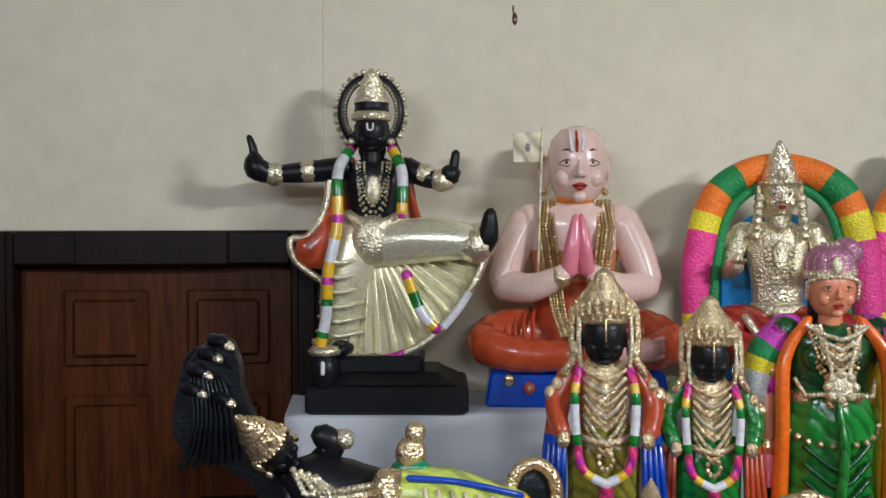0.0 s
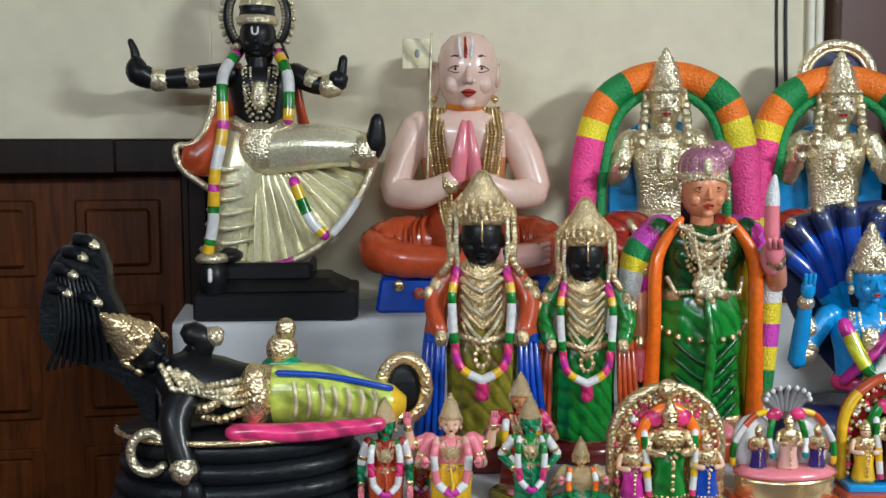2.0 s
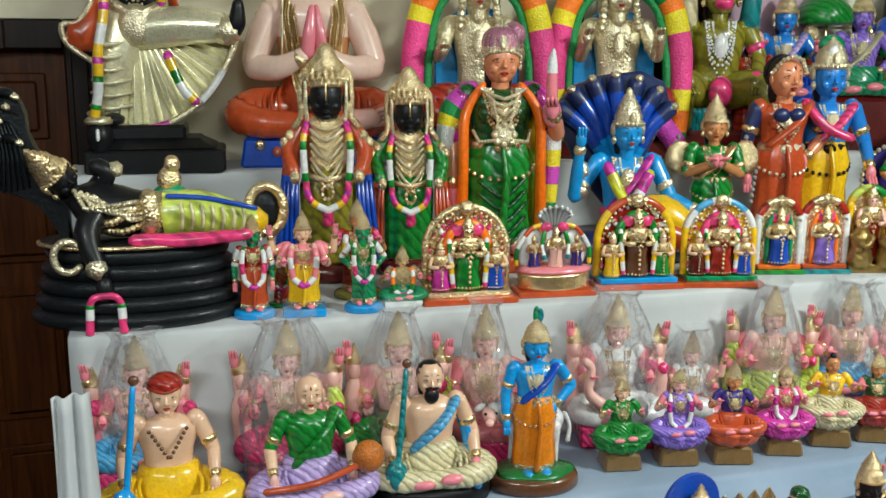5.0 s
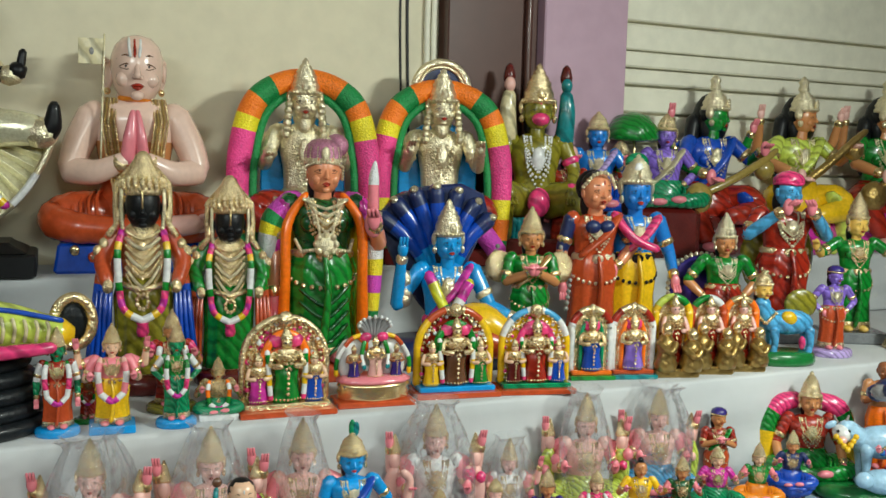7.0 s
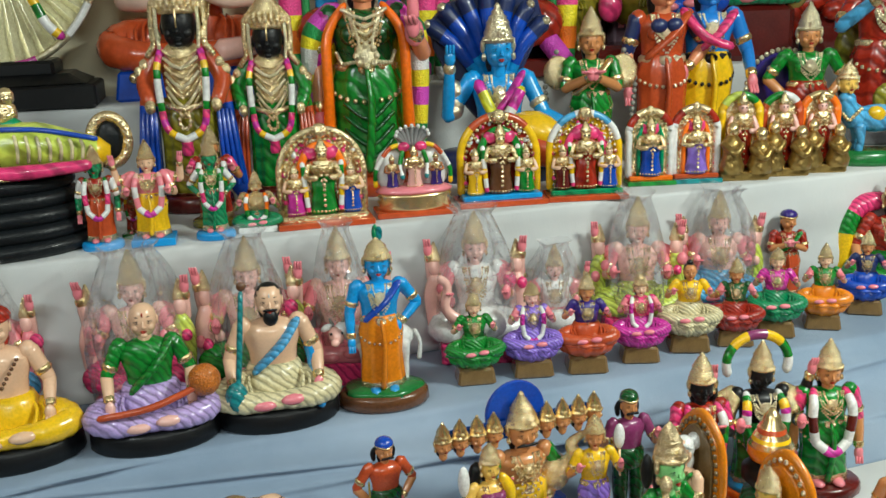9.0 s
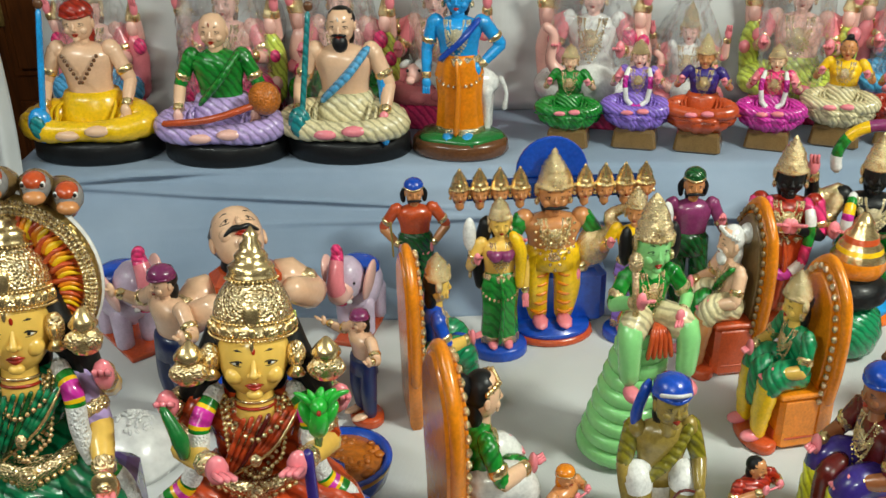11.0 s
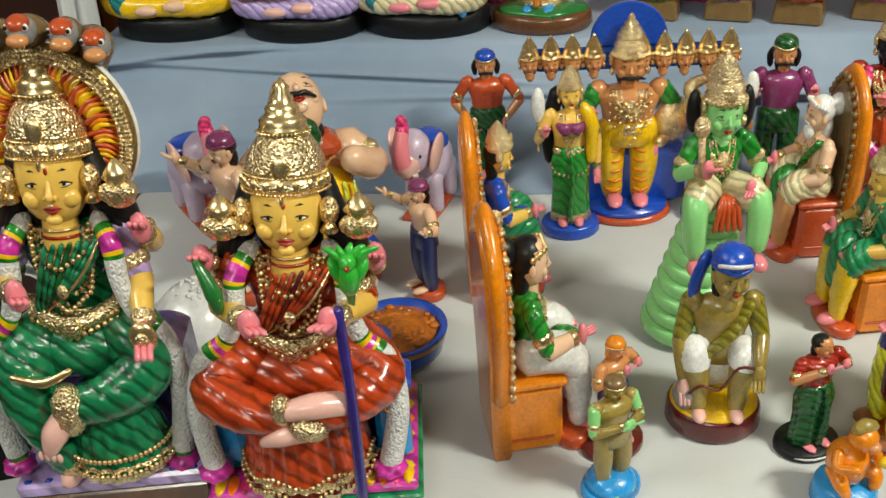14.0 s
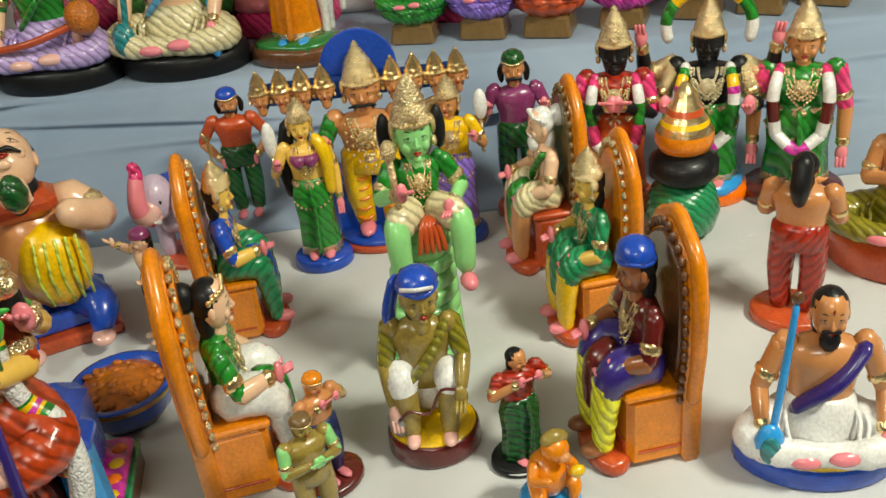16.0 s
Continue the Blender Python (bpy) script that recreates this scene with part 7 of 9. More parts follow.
def goddess_crown(k, cx, z, h, r):
    """Flared diadem, a rounded dome of embossed gilt and a ringed spire."""
    prof = [(0.86, 0.0), (1.0, 0.02), (1.06, 0.07), (1.04, 0.12), (0.96, 0.15), (0.98, 0.2), (0.93, 0.3), (0.8, 0.4), (0.66, 0.47), (0.56, 0.5), (0.62, 0.53), (0.6, 0.56), (0.56, 0.59), (0.58, 0.63), (0.5, 0.66), (0.4, 0.69), (0.42, 0.73), (0.34, 0.77), (0.27, 0.79), (0.28, 0.83), (0.18, 0.88), (0.2, 0.92), (0.1, 0.96), (0.02, 1.0)]
    k.lathe([(q * r, z + g * h) for q, g in prof], ["plaingold", "plaingold", "gold", "plaingold", "plaingold", "gold", "gold", "gold", "gold"] + ["plaingold"] * 15, c=(cx, -0.015, 0), n=36)
    ring = np.linspace(0.1, 3.04, 16)
    for q, g, m in ((1.08, 0.03, 34), (1.0, 0.17, 30), (0.64, 0.53, 18)):
        k.beads([(cx + q * r * math.cos(v), -0.015 - q * r * math.sin(v), z + g * h) for v in ring], 0.038 * r, m, "plaingold")
    for i in range(9):
        v = math.pi * (i + 0.5) / 9
        k.ell((cx + 1.03 * r * math.cos(v), -0.015 - 1.03 * r * math.sin(v), z + 0.1 * h), (0.1 * r, 0.07 * r, 0.16 * r), "plaingold", n=8, k=5)
    k.ell((cx, -0.015 - 0.98 * r, z + 0.26 * h), (0.22 * r, 0.07 * r, 0.3 * r), "plaingold", n=12, k=7)
    k.ell((cx, -0.015 - 1.04 * r, z - 0.02 * h), (0.06 * r, 0.05 * r, 0.14 * r), "plaingold", n=8, k=5)


def big_goddess(sari, dark, sash, hooded, skin, blouse):
    """A seated goddess with four arms on a low plinth, one unit high."""
    k = Clay()
    if hooded:
        k.box((0, 0, 0.045), (0.44, 0.36, 0.09), "brown", bev=0.05)
        k.box((0, 0, 0.105), (0.435, 0.355, 0.034), "lilac", bev=0.2)
        for i in range(9):
            k.ell((-0.19 + i * 0.0475, -0.162, 0.121), (0.011, 0.009, 0.004), "blue", n=9, k=4)
        k.box((0, 0.06, 0.22), (0.36, 0.2, 0.22), "violet", bev=0.12)
        for sx in (-1, 1):
            k.ell((sx * 0.15, -0.05, 0.27), (0.03, 0.02, 0.022), "blue")
    else:
        k.box((0, 0, 0.03), (0.46, 0.36, 0.06), "brown", bev=0.06)
        k.box((0, 0, 0.066), (0.47, 0.37, 0.014), "emerald", bev=0.3)
        k.box((0, 0, 0.085), (0.45, 0.35, 0.026), "magenta", bev=0.3)
        for i in range(16):
            k.ell((-0.2 + i * 0.027, -0.14, 0.097), (0.014, 0.034, 0.006), ("yellow", "orange", "hotpink")[i % 3], n=8, k=4)
        for sx in (-1, 1):
            for q in range(6):
                k.ell((sx * 0.2, -0.12 + q * 0.05, 0.097), (0.02, 0.02, 0.006), ("yellow", "orange")[q % 2], n=8, k=4)
            k.box((sx * 0.178, -0.06, 0.2), (0.075, 0.07, 0.22), "azure", bev=0.2, taper=0.94)
            k.box((sx * 0.178, -0.065, 0.305), (0.1, 0.09, 0.03), "blue", bev=0.3)
            k.ell((sx * 0.18, -0.105, 0.27), (0.042, 0.02, 0.024), "gold", n=14, k=8)
            k.ell((sx * 0.18, -0.122, 0.27), (0.018, 0.014, 0.014), "plaingold", n=10, k=6)
        k.box((0, 0.06, 0.2), (0.36, 0.2, 0.22), "blue", bev=0.15)
    fold = sari
    if hooded:
        # one leg hangs, the other lies folded across
        k.ell((0, -0.02, 0.385), (0.14, 0.12, 0.075), sari, n=20, k=10)
        k.tube([(-0.05, 0.0, 0.4), (-0.11, -0.08, 0.385), (-0.125, -0.135, 0.335), (-0.1, -0.16, 0.25), (-0.075, -0.165, 0.165)], [0.075, 0.072, 0.062, 0.05, 0.036], fold, n=18, fine=8, ribs=0.018)
        k.tube([(0.05, 0.0, 0.4), (0.12, -0.08, 0.39), (0.13, -0.14, 0.355), (0.06, -0.175, 0.33), (-0.01, -0.185, 0.32)], [0.075, 0.07, 0.06, 0.05, 0.038], fold, n=18, fine=8, ribs=0.018)
        k.tube([(-0.13, -0.175, 0.395), (-0.06, -0.19, 0.385), (0.0, -0.185, 0.405)], [0.006, 0.011, 0.007], "plaingold", n=7)
        k.tube([(-0.02, -0.195, 0.35), (-0.022, -0.205, 0.3)], [0.037, 0.037], "gold", n=12)
        k.tube([(-0.03, -0.205, 0.315), (-0.06, -0.225, 0.285), (-0.075, -0.235, 0.255)], [0.026, 0.028, 0.016], "palepink", n=10)
        for i in range(4):
            k.ell((-0.095 + 0.012 * i, -0.24, 0.25 - 0.004 * i), (0.007, 0.007, 0.011), "palepink", n=6, k=4)
        k.tube([(-0.075, -0.155, 0.165), (-0.078, -0.17, 0.145), (-0.085, -0.19, 0.138)], [0.026, 0.028, 0.02], "palepink", n=10)
        k.tube([(-0.075, -0.165, 0.185), (-0.076, -0.17, 0.165)], 0.036, "gold", n=12)
        k.lathe([(0.1, 0.135), (0.118, 0.14), (0.12, 0.155), (0.12, 0.168), (0.113, 0.176), (0.105, 0.22), (0.085, 0.28), (0.06, 0.33)], ["gold", "gold", dark, "gold", sari, sari, sari], c=(0.035, -0.125, 0), sx=0.98, sy=0.78, n=120, pleat=20, amp=0.035)
        for q, g in ((0.126, 0.165), (0.118, 0.2)):
            k.beads([(0.035 + q * math.cos(v), -0.125 - 0.8 * q * math.sin(v), g) for v in np.linspace(0.0, 2.6, 16)], 0.006, 26, "plaingold")
    else:
        k.ell((0, -0.02, 0.35), (0.15, 0.13, 0.075), sari, n=20, k=10)
        for sx in (-1, 1):
            k.tube([(sx * 0.05, 0.0, 0.38), (sx * 0.12, -0.06, 0.37), (sx * 0.165, -0.115, 0.345), (sx * 0.1, -0.165, 0.325), (sx * 0.02, -0.185, 0.32)], [0.075, 0.072, 0.055, 0.05, 0.035], fold, n=18, fine=8, ribs=0.018)
        k.tube([(0.1, -0.19, 0.345), (0.04, -0.21, 0.36), (-0.01, -0.215, 0.355)], [0.026, 0.027, 0.02], "palepink", n=10)
        k.tube([(-0.07, -0.21, 0.275), (-0.03, -0.22, 0.295), (0.02, -0.215, 0.305)], [0.01, 0.02, 0.024], "palepink", n=10)
        k.tube([(0.01, -0.222, 0.32), (0.045, -0.212, 0.3)], 0.026, "gold", n=12)
        k.tube([(-0.02, -0.21, 0.375), (-0.02, -0.212, 0.34)], 0.022, "gold", n=12)
        k.lathe([(0.15, 0.1), (0.168, 0.105), (0.168, 0.118), (0.163, 0.13), (0.158, 0.145), (0.148, 0.2), (0.136, 0.26), (0.12, 0.31)], ["gold", "gold", dark, "gold", sari, sari, sari], c=(-0.005, -0.09, 0), sx=0.86, sy=0.78, n=168, pleat=28, amp=0.028)
        for q, g in ((0.172, 0.125), (0.164, 0.155)):
            k.beads([(-0.005 + 0.86 * q * math.cos(v), -0.09 - 0.79 * q * math.sin(v), g + 0.012 * math.sin(v * 7)) for v in np.linspace(0.05, 3.09, 24)], 0.0055, 36, "plaingold")
    dz = 0.0 if hooded else -0.03
    k.t = Matrix.Translation((0.0, 0.0, dz + 0.4)) @ pose(0, 0, 0, 0, 4, 0) @ Matrix.Translation((0, 0, -0.4))
    torso(k, 0.45, 0.635, 0.115, skin, blouse, waist="gold", neck="gold", female=True, sash=sash)
    # belt with its hanging drops
    k.tube([(-0.095, -0.06, 0.49), (-0.04, -0.1, 0.465), (0.03, -0.102, 0.465), (0.095, -0.06, 0.49)], 0.017, "gold", n=10)
    for q in (0, 1):
        k.beads([(-0.09, -0.085, 0.475 - 0.014 * q), (0, -0.122, 0.452 - 0.016 * q), (0.09, -0.085, 0.475 - 0.014 * q)], 0.0075, 18 - 4 * q, "plaingold")
    k.ell((0.0, -0.122, 0.46), (0.022, 0.014, 0.022), "gold", n=12, k=7)
    for q, m in ((0.035, 18), (0.115, 36)):
        k.beads([(-0.055 - 0.12 * q, -0.045, 0.645), (-0.05, -0.09, 0.64 - q), (0, -0.112, 0.622 - q * 1.15), (0.05, -0.09, 0.64 - q), (0.055 + 0.12 * q, -0.045, 0.645)], 0.0058, m, "plaingold")
    k.ell((0.0, -0.118, 0.6 - 0.06), (0.012, 0.008, 0.016), "gold", n=10, k=6)
    for i in range(7):
        k.tube([(0.075 - 0.016 * i, -0.075 - 0.004 * i, 0.625), (0.02 - 0.014 * i, -0.104, 0.555 - 0.008 * i), (-0.06, -0.08, 0.48)], 0.0055, dark if i == 3 else sari, n=6, fine=4)
    k.tube([(0.085, -0.07, 0.63), (0.035, -0.108, 0.56), (-0.05, -0.092, 0.485)], 0.0035, "plaingold", n=5)
    up = "magenta" if hooded else "green"
    for sx in (-1, 1):
        low = (sx * 0.16, -0.15, 0.485) if (hooded and sx > 0) else ((-0.085, -0.15, 0.56) if sx < 0 else (0.095, -0.16, 0.57))
        arm(k, sx, ((sx * 0.1, -0.005, 0.615), (sx * 0.145, -0.05, 0.53), low), 0.031, "lilac" if hooded else sari, skin if sx < 0 else "yellowskin", "pink", "gold")
        arm(k, sx, ((sx * 0.105, 0.03, 0.62), (sx * 0.16, 0.03, 0.57), (sx * 0.165, -0.035, 0.622)), 0.03, up, skin, "pink", "gold")
        k.lathe([(0.01, 0.0), (0.03, 0.012), (0.036, 0.032), (0.026, 0.048), (0.02, 0.055), (0.03, 0.062), (0.022, 0.075), (0.005, 0.095)], "plaingold", c=(sx * 0.14 + (0.02 if sx < 0 else 0), -0.055, 0.685), n=18)
        k.ell((sx * 0.14 + 0.016 + (0.02 if sx < 0 else 0), -0.075, 0.722), (0.022, 0.016, 0.02), "gold", n=12, k=7)
        k.ell((sx * 0.14 - 0.016 + (0.02 if sx < 0 else 0), -0.075, 0.722), (0.022, 0.016, 0.02), "gold", n=12, k=7)
        # fluffy flower garland over the shoulder, past the arm and down the side
        k.tube([(sx * 0.075, -0.03, 0.65), (sx * 0.105, -0.075, 0.61), (sx * 0.112, -0.09, 0.54), (sx * 0.135, -0.09, 0.47), (sx * 0.185, -0.1, 0.42), (sx * 0.205, -0.12, 0.31), (sx * 0.185, -0.135, 0.16)], [0.018, 0.022, 0.02, 0.02, 0.023, 0.024, 0.025], SIDE_GARL, n=14, fine=10)
        k.lathe([(0.02, 0.0), (0.034, 0.01), (0.036, 0.022), (0.026, 0.034)], "magenta", c=(sx * 0.185, -0.14, 0.125 - dz * 0.6), n=24, pleat=8, amp=0.08)
        k.tube([(sx * 0.06, 0.02, 0.77), (sx * 0.085, 0.0, 0.7), (sx * 0.118, 0.01, 0.64), (sx * 0.135, 0.02, 0.56)], [0.03, 0.034, 0.034, 0.02], "black", n=12)
        k.tube([(sx * 0.07, -0.01, 0.72), (sx * 0.1, -0.02, 0.66), (sx * 0.125, -0.02, 0.6)], [0.01, 0.013, 0.008], "black", n=8)
    if hooded:
        k.ell((0.165, -0.185, 0.475), (0.03, 0.014, 0.034), "plaingold", n=16, k=8)
        k.ell((0.165, -0.197, 0.475), (0.016, 0.008, 0.018), "gold", n=12, k=6)
    body = k.t
    k.t = body @ Matrix.Translation((0, 0, 0.69)) @ pose(0, 0, 0, -13, 0, 0) @ Matrix.Translation((0, 0, -0.69))
    goddess_head(k, (0, -0.03, 0.72), 0.078, skin, 10 if hooded else 2)
    goddess_crown(k, 0, 0.762, 0.212, 0.079)
    k.t = body
    for sx in (-1, 1):
        k.ell((sx * 0.082, -0.04, 0.735), (0.02, 0.022, 0.03), "gold", n=12, k=7)
        k.ell((sx * 0.084, -0.058, 0.735), (0.01, 0.01, 0.014), "plaingold", n=10, k=6)
        k.lathe([(0.006, 0.0), (0.019, 0.006), (0.012, 0.018), (0.004, 0.026)], "plaingold", c=(sx * 0.082, -0.05, 0.692), n=14)
    if hooded:
        hz, hr = 0.795, 0.142
        k.plate([(px, pz) for px, pz in half_ring(hr, hz, 26, -40, 220)], 0.03, 0.05, "flame", "iron")
        for i in range(17):
            v = radians(-30 + i * 240 / 16)
            for q, m in ((0.0, "brick"), (0.1, "yellow"), (-0.08, "amber")):
                r0 = hr * (0.58 + abs(q))
                k.tube([(r0 * math.cos(v + q), 0.026, hz + r0 * math.sin(v + q)), (hr * 0.78 * math.cos(v + 0.07 + q), 0.022, hz + hr * 0.78 * math.sin(v + 0.07 + q)), (hr * 0.97 * math.cos(v + q), 0.026, hz + hr * 0.97 * math.sin(v + q))], [0.013, 0.011, 0.002], m, n=6, flat=0.5, fine=3)
        k.tube([(hr * 1.07 * math.cos(v), 0.035, hz + hr * 1.07 * math.sin(v)) for v in np.linspace(-0.75, math.pi + 0.75, 24)], 0.019, "darkgold", n=12, fine=2)
        k.tube([(hr * 1.18 * math.cos(v), 0.042, hz + hr * 1.18 * math.sin(v)) for v in np.linspace(-0.72, math.pi + 0.72, 24)], 0.008, "white", n=8, fine=2)
        for q in (1.0, 1.07, 1.13):
            k.beads([(hr * q * math.cos(v), 0.017, hz + hr * q * math.sin(v)) for v in np.linspace(-0.7, math.pi + 0.7, 40)], 0.006, 80, "gold")
        for i in range(5):
            v = radians(150 - i * 30)
            cv, sv = math.cos(v), math.sin(v)
            k.tube([(0.06 * cv, 0.075, hz + 0.1), (0.12 * cv, 0.07, hz + 0.13 + 0.03 * sv), (0.15 * cv, 0.03, hz + 0.14 + 0.05 * sv)], [0.04, 0.042, 0.03], "mud", n=14)
            k.ell((0.155 * cv, 0.01, hz + 0.145 + 0.052 * sv), (0.027, 0.04, 0.026), "stone", n=14, k=8)
            k.ell((0.156 * cv, -0.004, hz + 0.162 + 0.052 * sv), (0.022, 0.03, 0.014), "brick", n=12, k=7)
            k.ell((0.158 * cv, -0.026, hz + 0.138 + 0.052 * sv), (0.022, 0.02, 0.012), "tan", n=10, k=6)
            for sx in (-1, 1):
                k.ell((0.155 * cv + sx * 0.016, -0.018, hz + 0.158 + 0.052 * sv), 0.0075, "white", n=8, k=5)
                k.ell((0.155 * cv + sx * 0.018, -0.024, hz + 0.159 + 0.052 * sv), 0.004, "black", n=6, k=4)
    else:
        # parrot on the raised hand and the long cane staff
        for q in range(5):
            k.tube([(0.13, -0.15, 0.665), (0.125 + 0.014 * (q - 2), -0.155, 0.71), (0.128 + 0.024 * (q - 2), -0.15, 0.725 - 0.004 * abs(q - 2))], [0.012, 0.012, 0.006], "parrot", n=7, flat=0.6)
        k.ell((0.122, -0.15, 0.65), (0.022, 0.024, 0.045), "parrot", rot=(20, 0, 0), n=12, k=8)
        k.ell((0.122, -0.17, 0.7), (0.017, 0.018, 0.017), "parrot", n=10, k=6)
        k.ell((0.122, -0.187, 0.697), (0.005, 0.008, 0.006), "red", n=7, k=4)
        for sx in (-1, 1):
            k.ell((0.122 + sx * 0.02, -0.145, 0.665), (0.014, 0.022, 0.034), "parrot", rot=(10, sx * 25, 0), n=10, k=6)
        k.tube([(0.122, -0.14, 0.64), (0.122, -0.12, 0.56)], [0.014, 0.005], "grass", n=8)
        k.tube([(-0.17, -0.1, 0.66), (-0.14, -0.12, 0.6), (-0.135, -0.12, 0.56)], [0.008, 0.018, 0.01], "grass", n=8)
        k.tube([(0.1, -0.185, 0.605), (0.118, -0.21, 0.4), (0.13, -0.225, 0.135)], [0.011, 0.012, 0.0125], "indigo", n=12)
    k.t = Matrix.Identity(4)
    return k


put(big_goddess("sari_green", "darkgreen", "sari_green", True, "yellowskin", "sari_green"), "seated_goddess_statue", 0.581, 1.198, D, 0.565, 16, "seated goddess statue in a green sari beneath a gilt arch", "statue", "large seated goddesses", slim=0.87)
put(big_goddess("sari_red", "maroon", "sari_red", False, "yellowskin", "sari_red"), "seated_goddess_statue", 0.81, 1.237, D, 0.525, 14, "seated goddess statue in a red sari with a violet staff", "statue", "large seated goddesses")

# ---- lowest step: the court scene ----
COURT = "court figurines on the lowest step"


def ten_headed_king():
    k = standing("tan", "tan", "yellow", arms=("bless", "hips"), crown="tall", legs=True, wide=1.25, base=("none", "", 0), sleeve="green", hand="pink", beard=None, stature=0.74, brow=1.3, mark=None)
    k.box((0.03, 0.1, 0.16), (0.5, 0.22, 0.3), "blue", bev=0.15)
    k.lathe([(0.2, 0), (0.21, 0.01), (0.2, 0.035)], "brick", c=(0, -0.04, 0), sx=1.0, sy=0.75, n=24)
    k.lathe([(0.19, 0.03), (0.19, 0.06)], "blue", c=(0, -0.04, 0), sx=1.0, sy=0.75, n=24)
    k.plate([(px, pz) for px, pz in half_ring(0.17, 0.8, 16, -10, 190)], 0.05, 0.08, "blue")
    k.box((0, 0.04, 0.73), (0.86, 0.05, 0.1), "blue", bev=0.3)
    for i in range(10):
        if i == 4:
            continue
        x = -0.44 + 0.094 * i + (0.02 if i > 4 else -0.0)
        head(k, (x, -0.015, 0.74), 0.046, "tan", "black", "tall", "plaingold", face=True, mark=None)
    k.tube([(0.2, -0.03, 0.45), (0.28, -0.06, 0.55), (0.26, -0.06, 0.62), (0.34, -0.06, 0.66)], [0.05, 0.04, 0.03, 0.02], "gold")
    k.ell((0.2, 0.0, 0.44), (0.085, 0.07, 0.1), "gold")
    k.tube([(-0.06, -0.08, 0.672), (-0.03, -0.092, 0.682), (0, -0.094, 0.68), (0.03, -0.092, 0.682), (0.06, -0.08, 0.672)], [0.004, 0.009, 0.008, 0.009, 0.004], "black", n=6)
    for i in range(7):
        k.beads([(-0.09, -0.08, 0.6 - 0.02 * i), (0, -0.125, 0.56 - 0.03 * i), (0.09, -0.08, 0.6 - 0.02 * i)], 0.009, 9, "plaingold") if i % 2 == 0 else None
    for sx in (-1, 1):
        for i in range(5):
            k.tube([(sx * 0.03, -0.06, 0.13 + i * 0.05), (sx * 0.065, -0.075, 0.125 + i * 0.05), (sx * 0.1, -0.05, 0.13 + i * 0.05)], 0.008, "amber", n=5)
    return k


put(ten_headed_king(), "ten_headed_king_figurine", 1.131, 1.900, D, 0.361, 9, "many-headed king figurine with gilt crowns and yellow trousers", "figurine", COURT, slim=0.98)
k = standing("tan", "brick", "darkgreen", crown="cap", gold="blue", arms="hips", legs=True, wide=1.3, neck=None, trim=None, stature=0.94, brow=1.28, base=("round", "brick", 0.14), beard=None, mark=None)
k.tube([(-0.19, -0.14, 0.45), (-0.2, -0.15, 0.72)], 0.009, "khaki", n=6, fine=1)
k.tube([(-0.05, -0.082, 0.842), (0, -0.098, 0.85), (0.05, -0.082, 0.842)], 0.01, "black", n=6)
k.tube([(-0.07, 0.02, 0.9), (-0.088, 0.03, 0.86), (-0.085, 0.03, 0.81)], [0.02, 0.026, 0.018], "black", n=9)
k.tube([(0.07, 0.02, 0.9), (0.088, 0.03, 0.86), (0.085, 0.03, 0.81)], [0.02, 0.026, 0.018], "black", n=9)
put(k, "guard_figurine", 0.887, 1.973, D, 0.253, 11, "guard figurine in an orange tunic and blue cap", "figurine", COURT, 0.87)
k = standing("tan", "purple", "darkgreen", crown="cap", gold="darkgreen", arms="bless", legs=True, wide=1.3, neck=None, trim=None, stature=0.94, brow=1.28, base=("round", "brick", 0.16), mark=None)
k.tube([(-0.05, -0.082, 0.842), (0, -0.098, 0.85), (0.05, -0.082, 0.842)], 0.01, "black", n=6)
k.tube([(-0.07, 0.02, 0.9), (-0.088, 0.03, 0.86), (-0.085, 0.03, 0.81)], [0.02, 0.026, 0.018], "black", n=9)
k.tube([(0.07, 0.02, 0.9), (0.088, 0.03, 0.86), (0.085, 0.03, 0.81)], [0.02, 0.026, 0.018], "black", n=9)
put(k, "guard_figurine", 1.366, 1.953, D, 0.292, 3, "guard figurine in a purple tunic and green cap", "figurine", COURT, 0.79)
k = standing("yellowskin", "yellowskin", "green", crown="short", arms=("bless", "down"), wide=1.1, female=True, sleeve="yellowskin", base=("round", "blue", 0.17), stature=0.86, brow=1.2, trim="gold", turn=4)
k.tube([(-0.08, 0.04, 0.8), (-0.14, 0.05, 0.6), (-0.13, 0.04, 0.42)], [0.05, 0.05, 0.03], "black")
k.tube([(-0.08, -0.06, 0.655), (-0.04, -0.1, 0.645), (0.0, -0.085, 0.65), (0.04, -0.1, 0.645), (0.08, -0.06, 0.655)], [0.02, 0.036, 0.024, 0.036, 0.02], "purple", n=10)
k.tube([(0.08, -0.04, 0.75), (0.13, -0.06, 0.66), (0.13, -0.05, 0.45)], [0.03, 0.045, 0.03], "yellow", n=10)
k.ell((-0.2, 0.0, 0.75), (0.045, 0.035, 0.1), "white")
k.tube([(-0.2, -0.02, 0.5), (-0.2, 0, 0.68)], 0.012, "gold", n=6, fine=1)
put(k, "attendant_figurine", 1.047, 1.817, D, 0.298, 10, "lady attendant figurine in a green skirt with a white whisk", "figurine", COURT, 0.82)
k = standing("tan", "yellow", "violet", crown="short", arms="bless", wide=1.1, female=True, sleeve="yellow", base=("round", "blue", 0.16), stature=0.9, trim="gold", turn=-15)
k.ell((0.2, 0.0, 0.82), (0.045, 0.035, 0.09), "white")
k.tube([(0.2, -0.02, 0.55), (0.2, 0, 0.75)], 0.012, "gold", n=6, fine=1)
put(k, "attendant_figurine", 1.267, 1.881, D, 0.283, -3, "lady attendant figurine in a violet skirt with a white whisk", "figurine", COURT, 0.86)


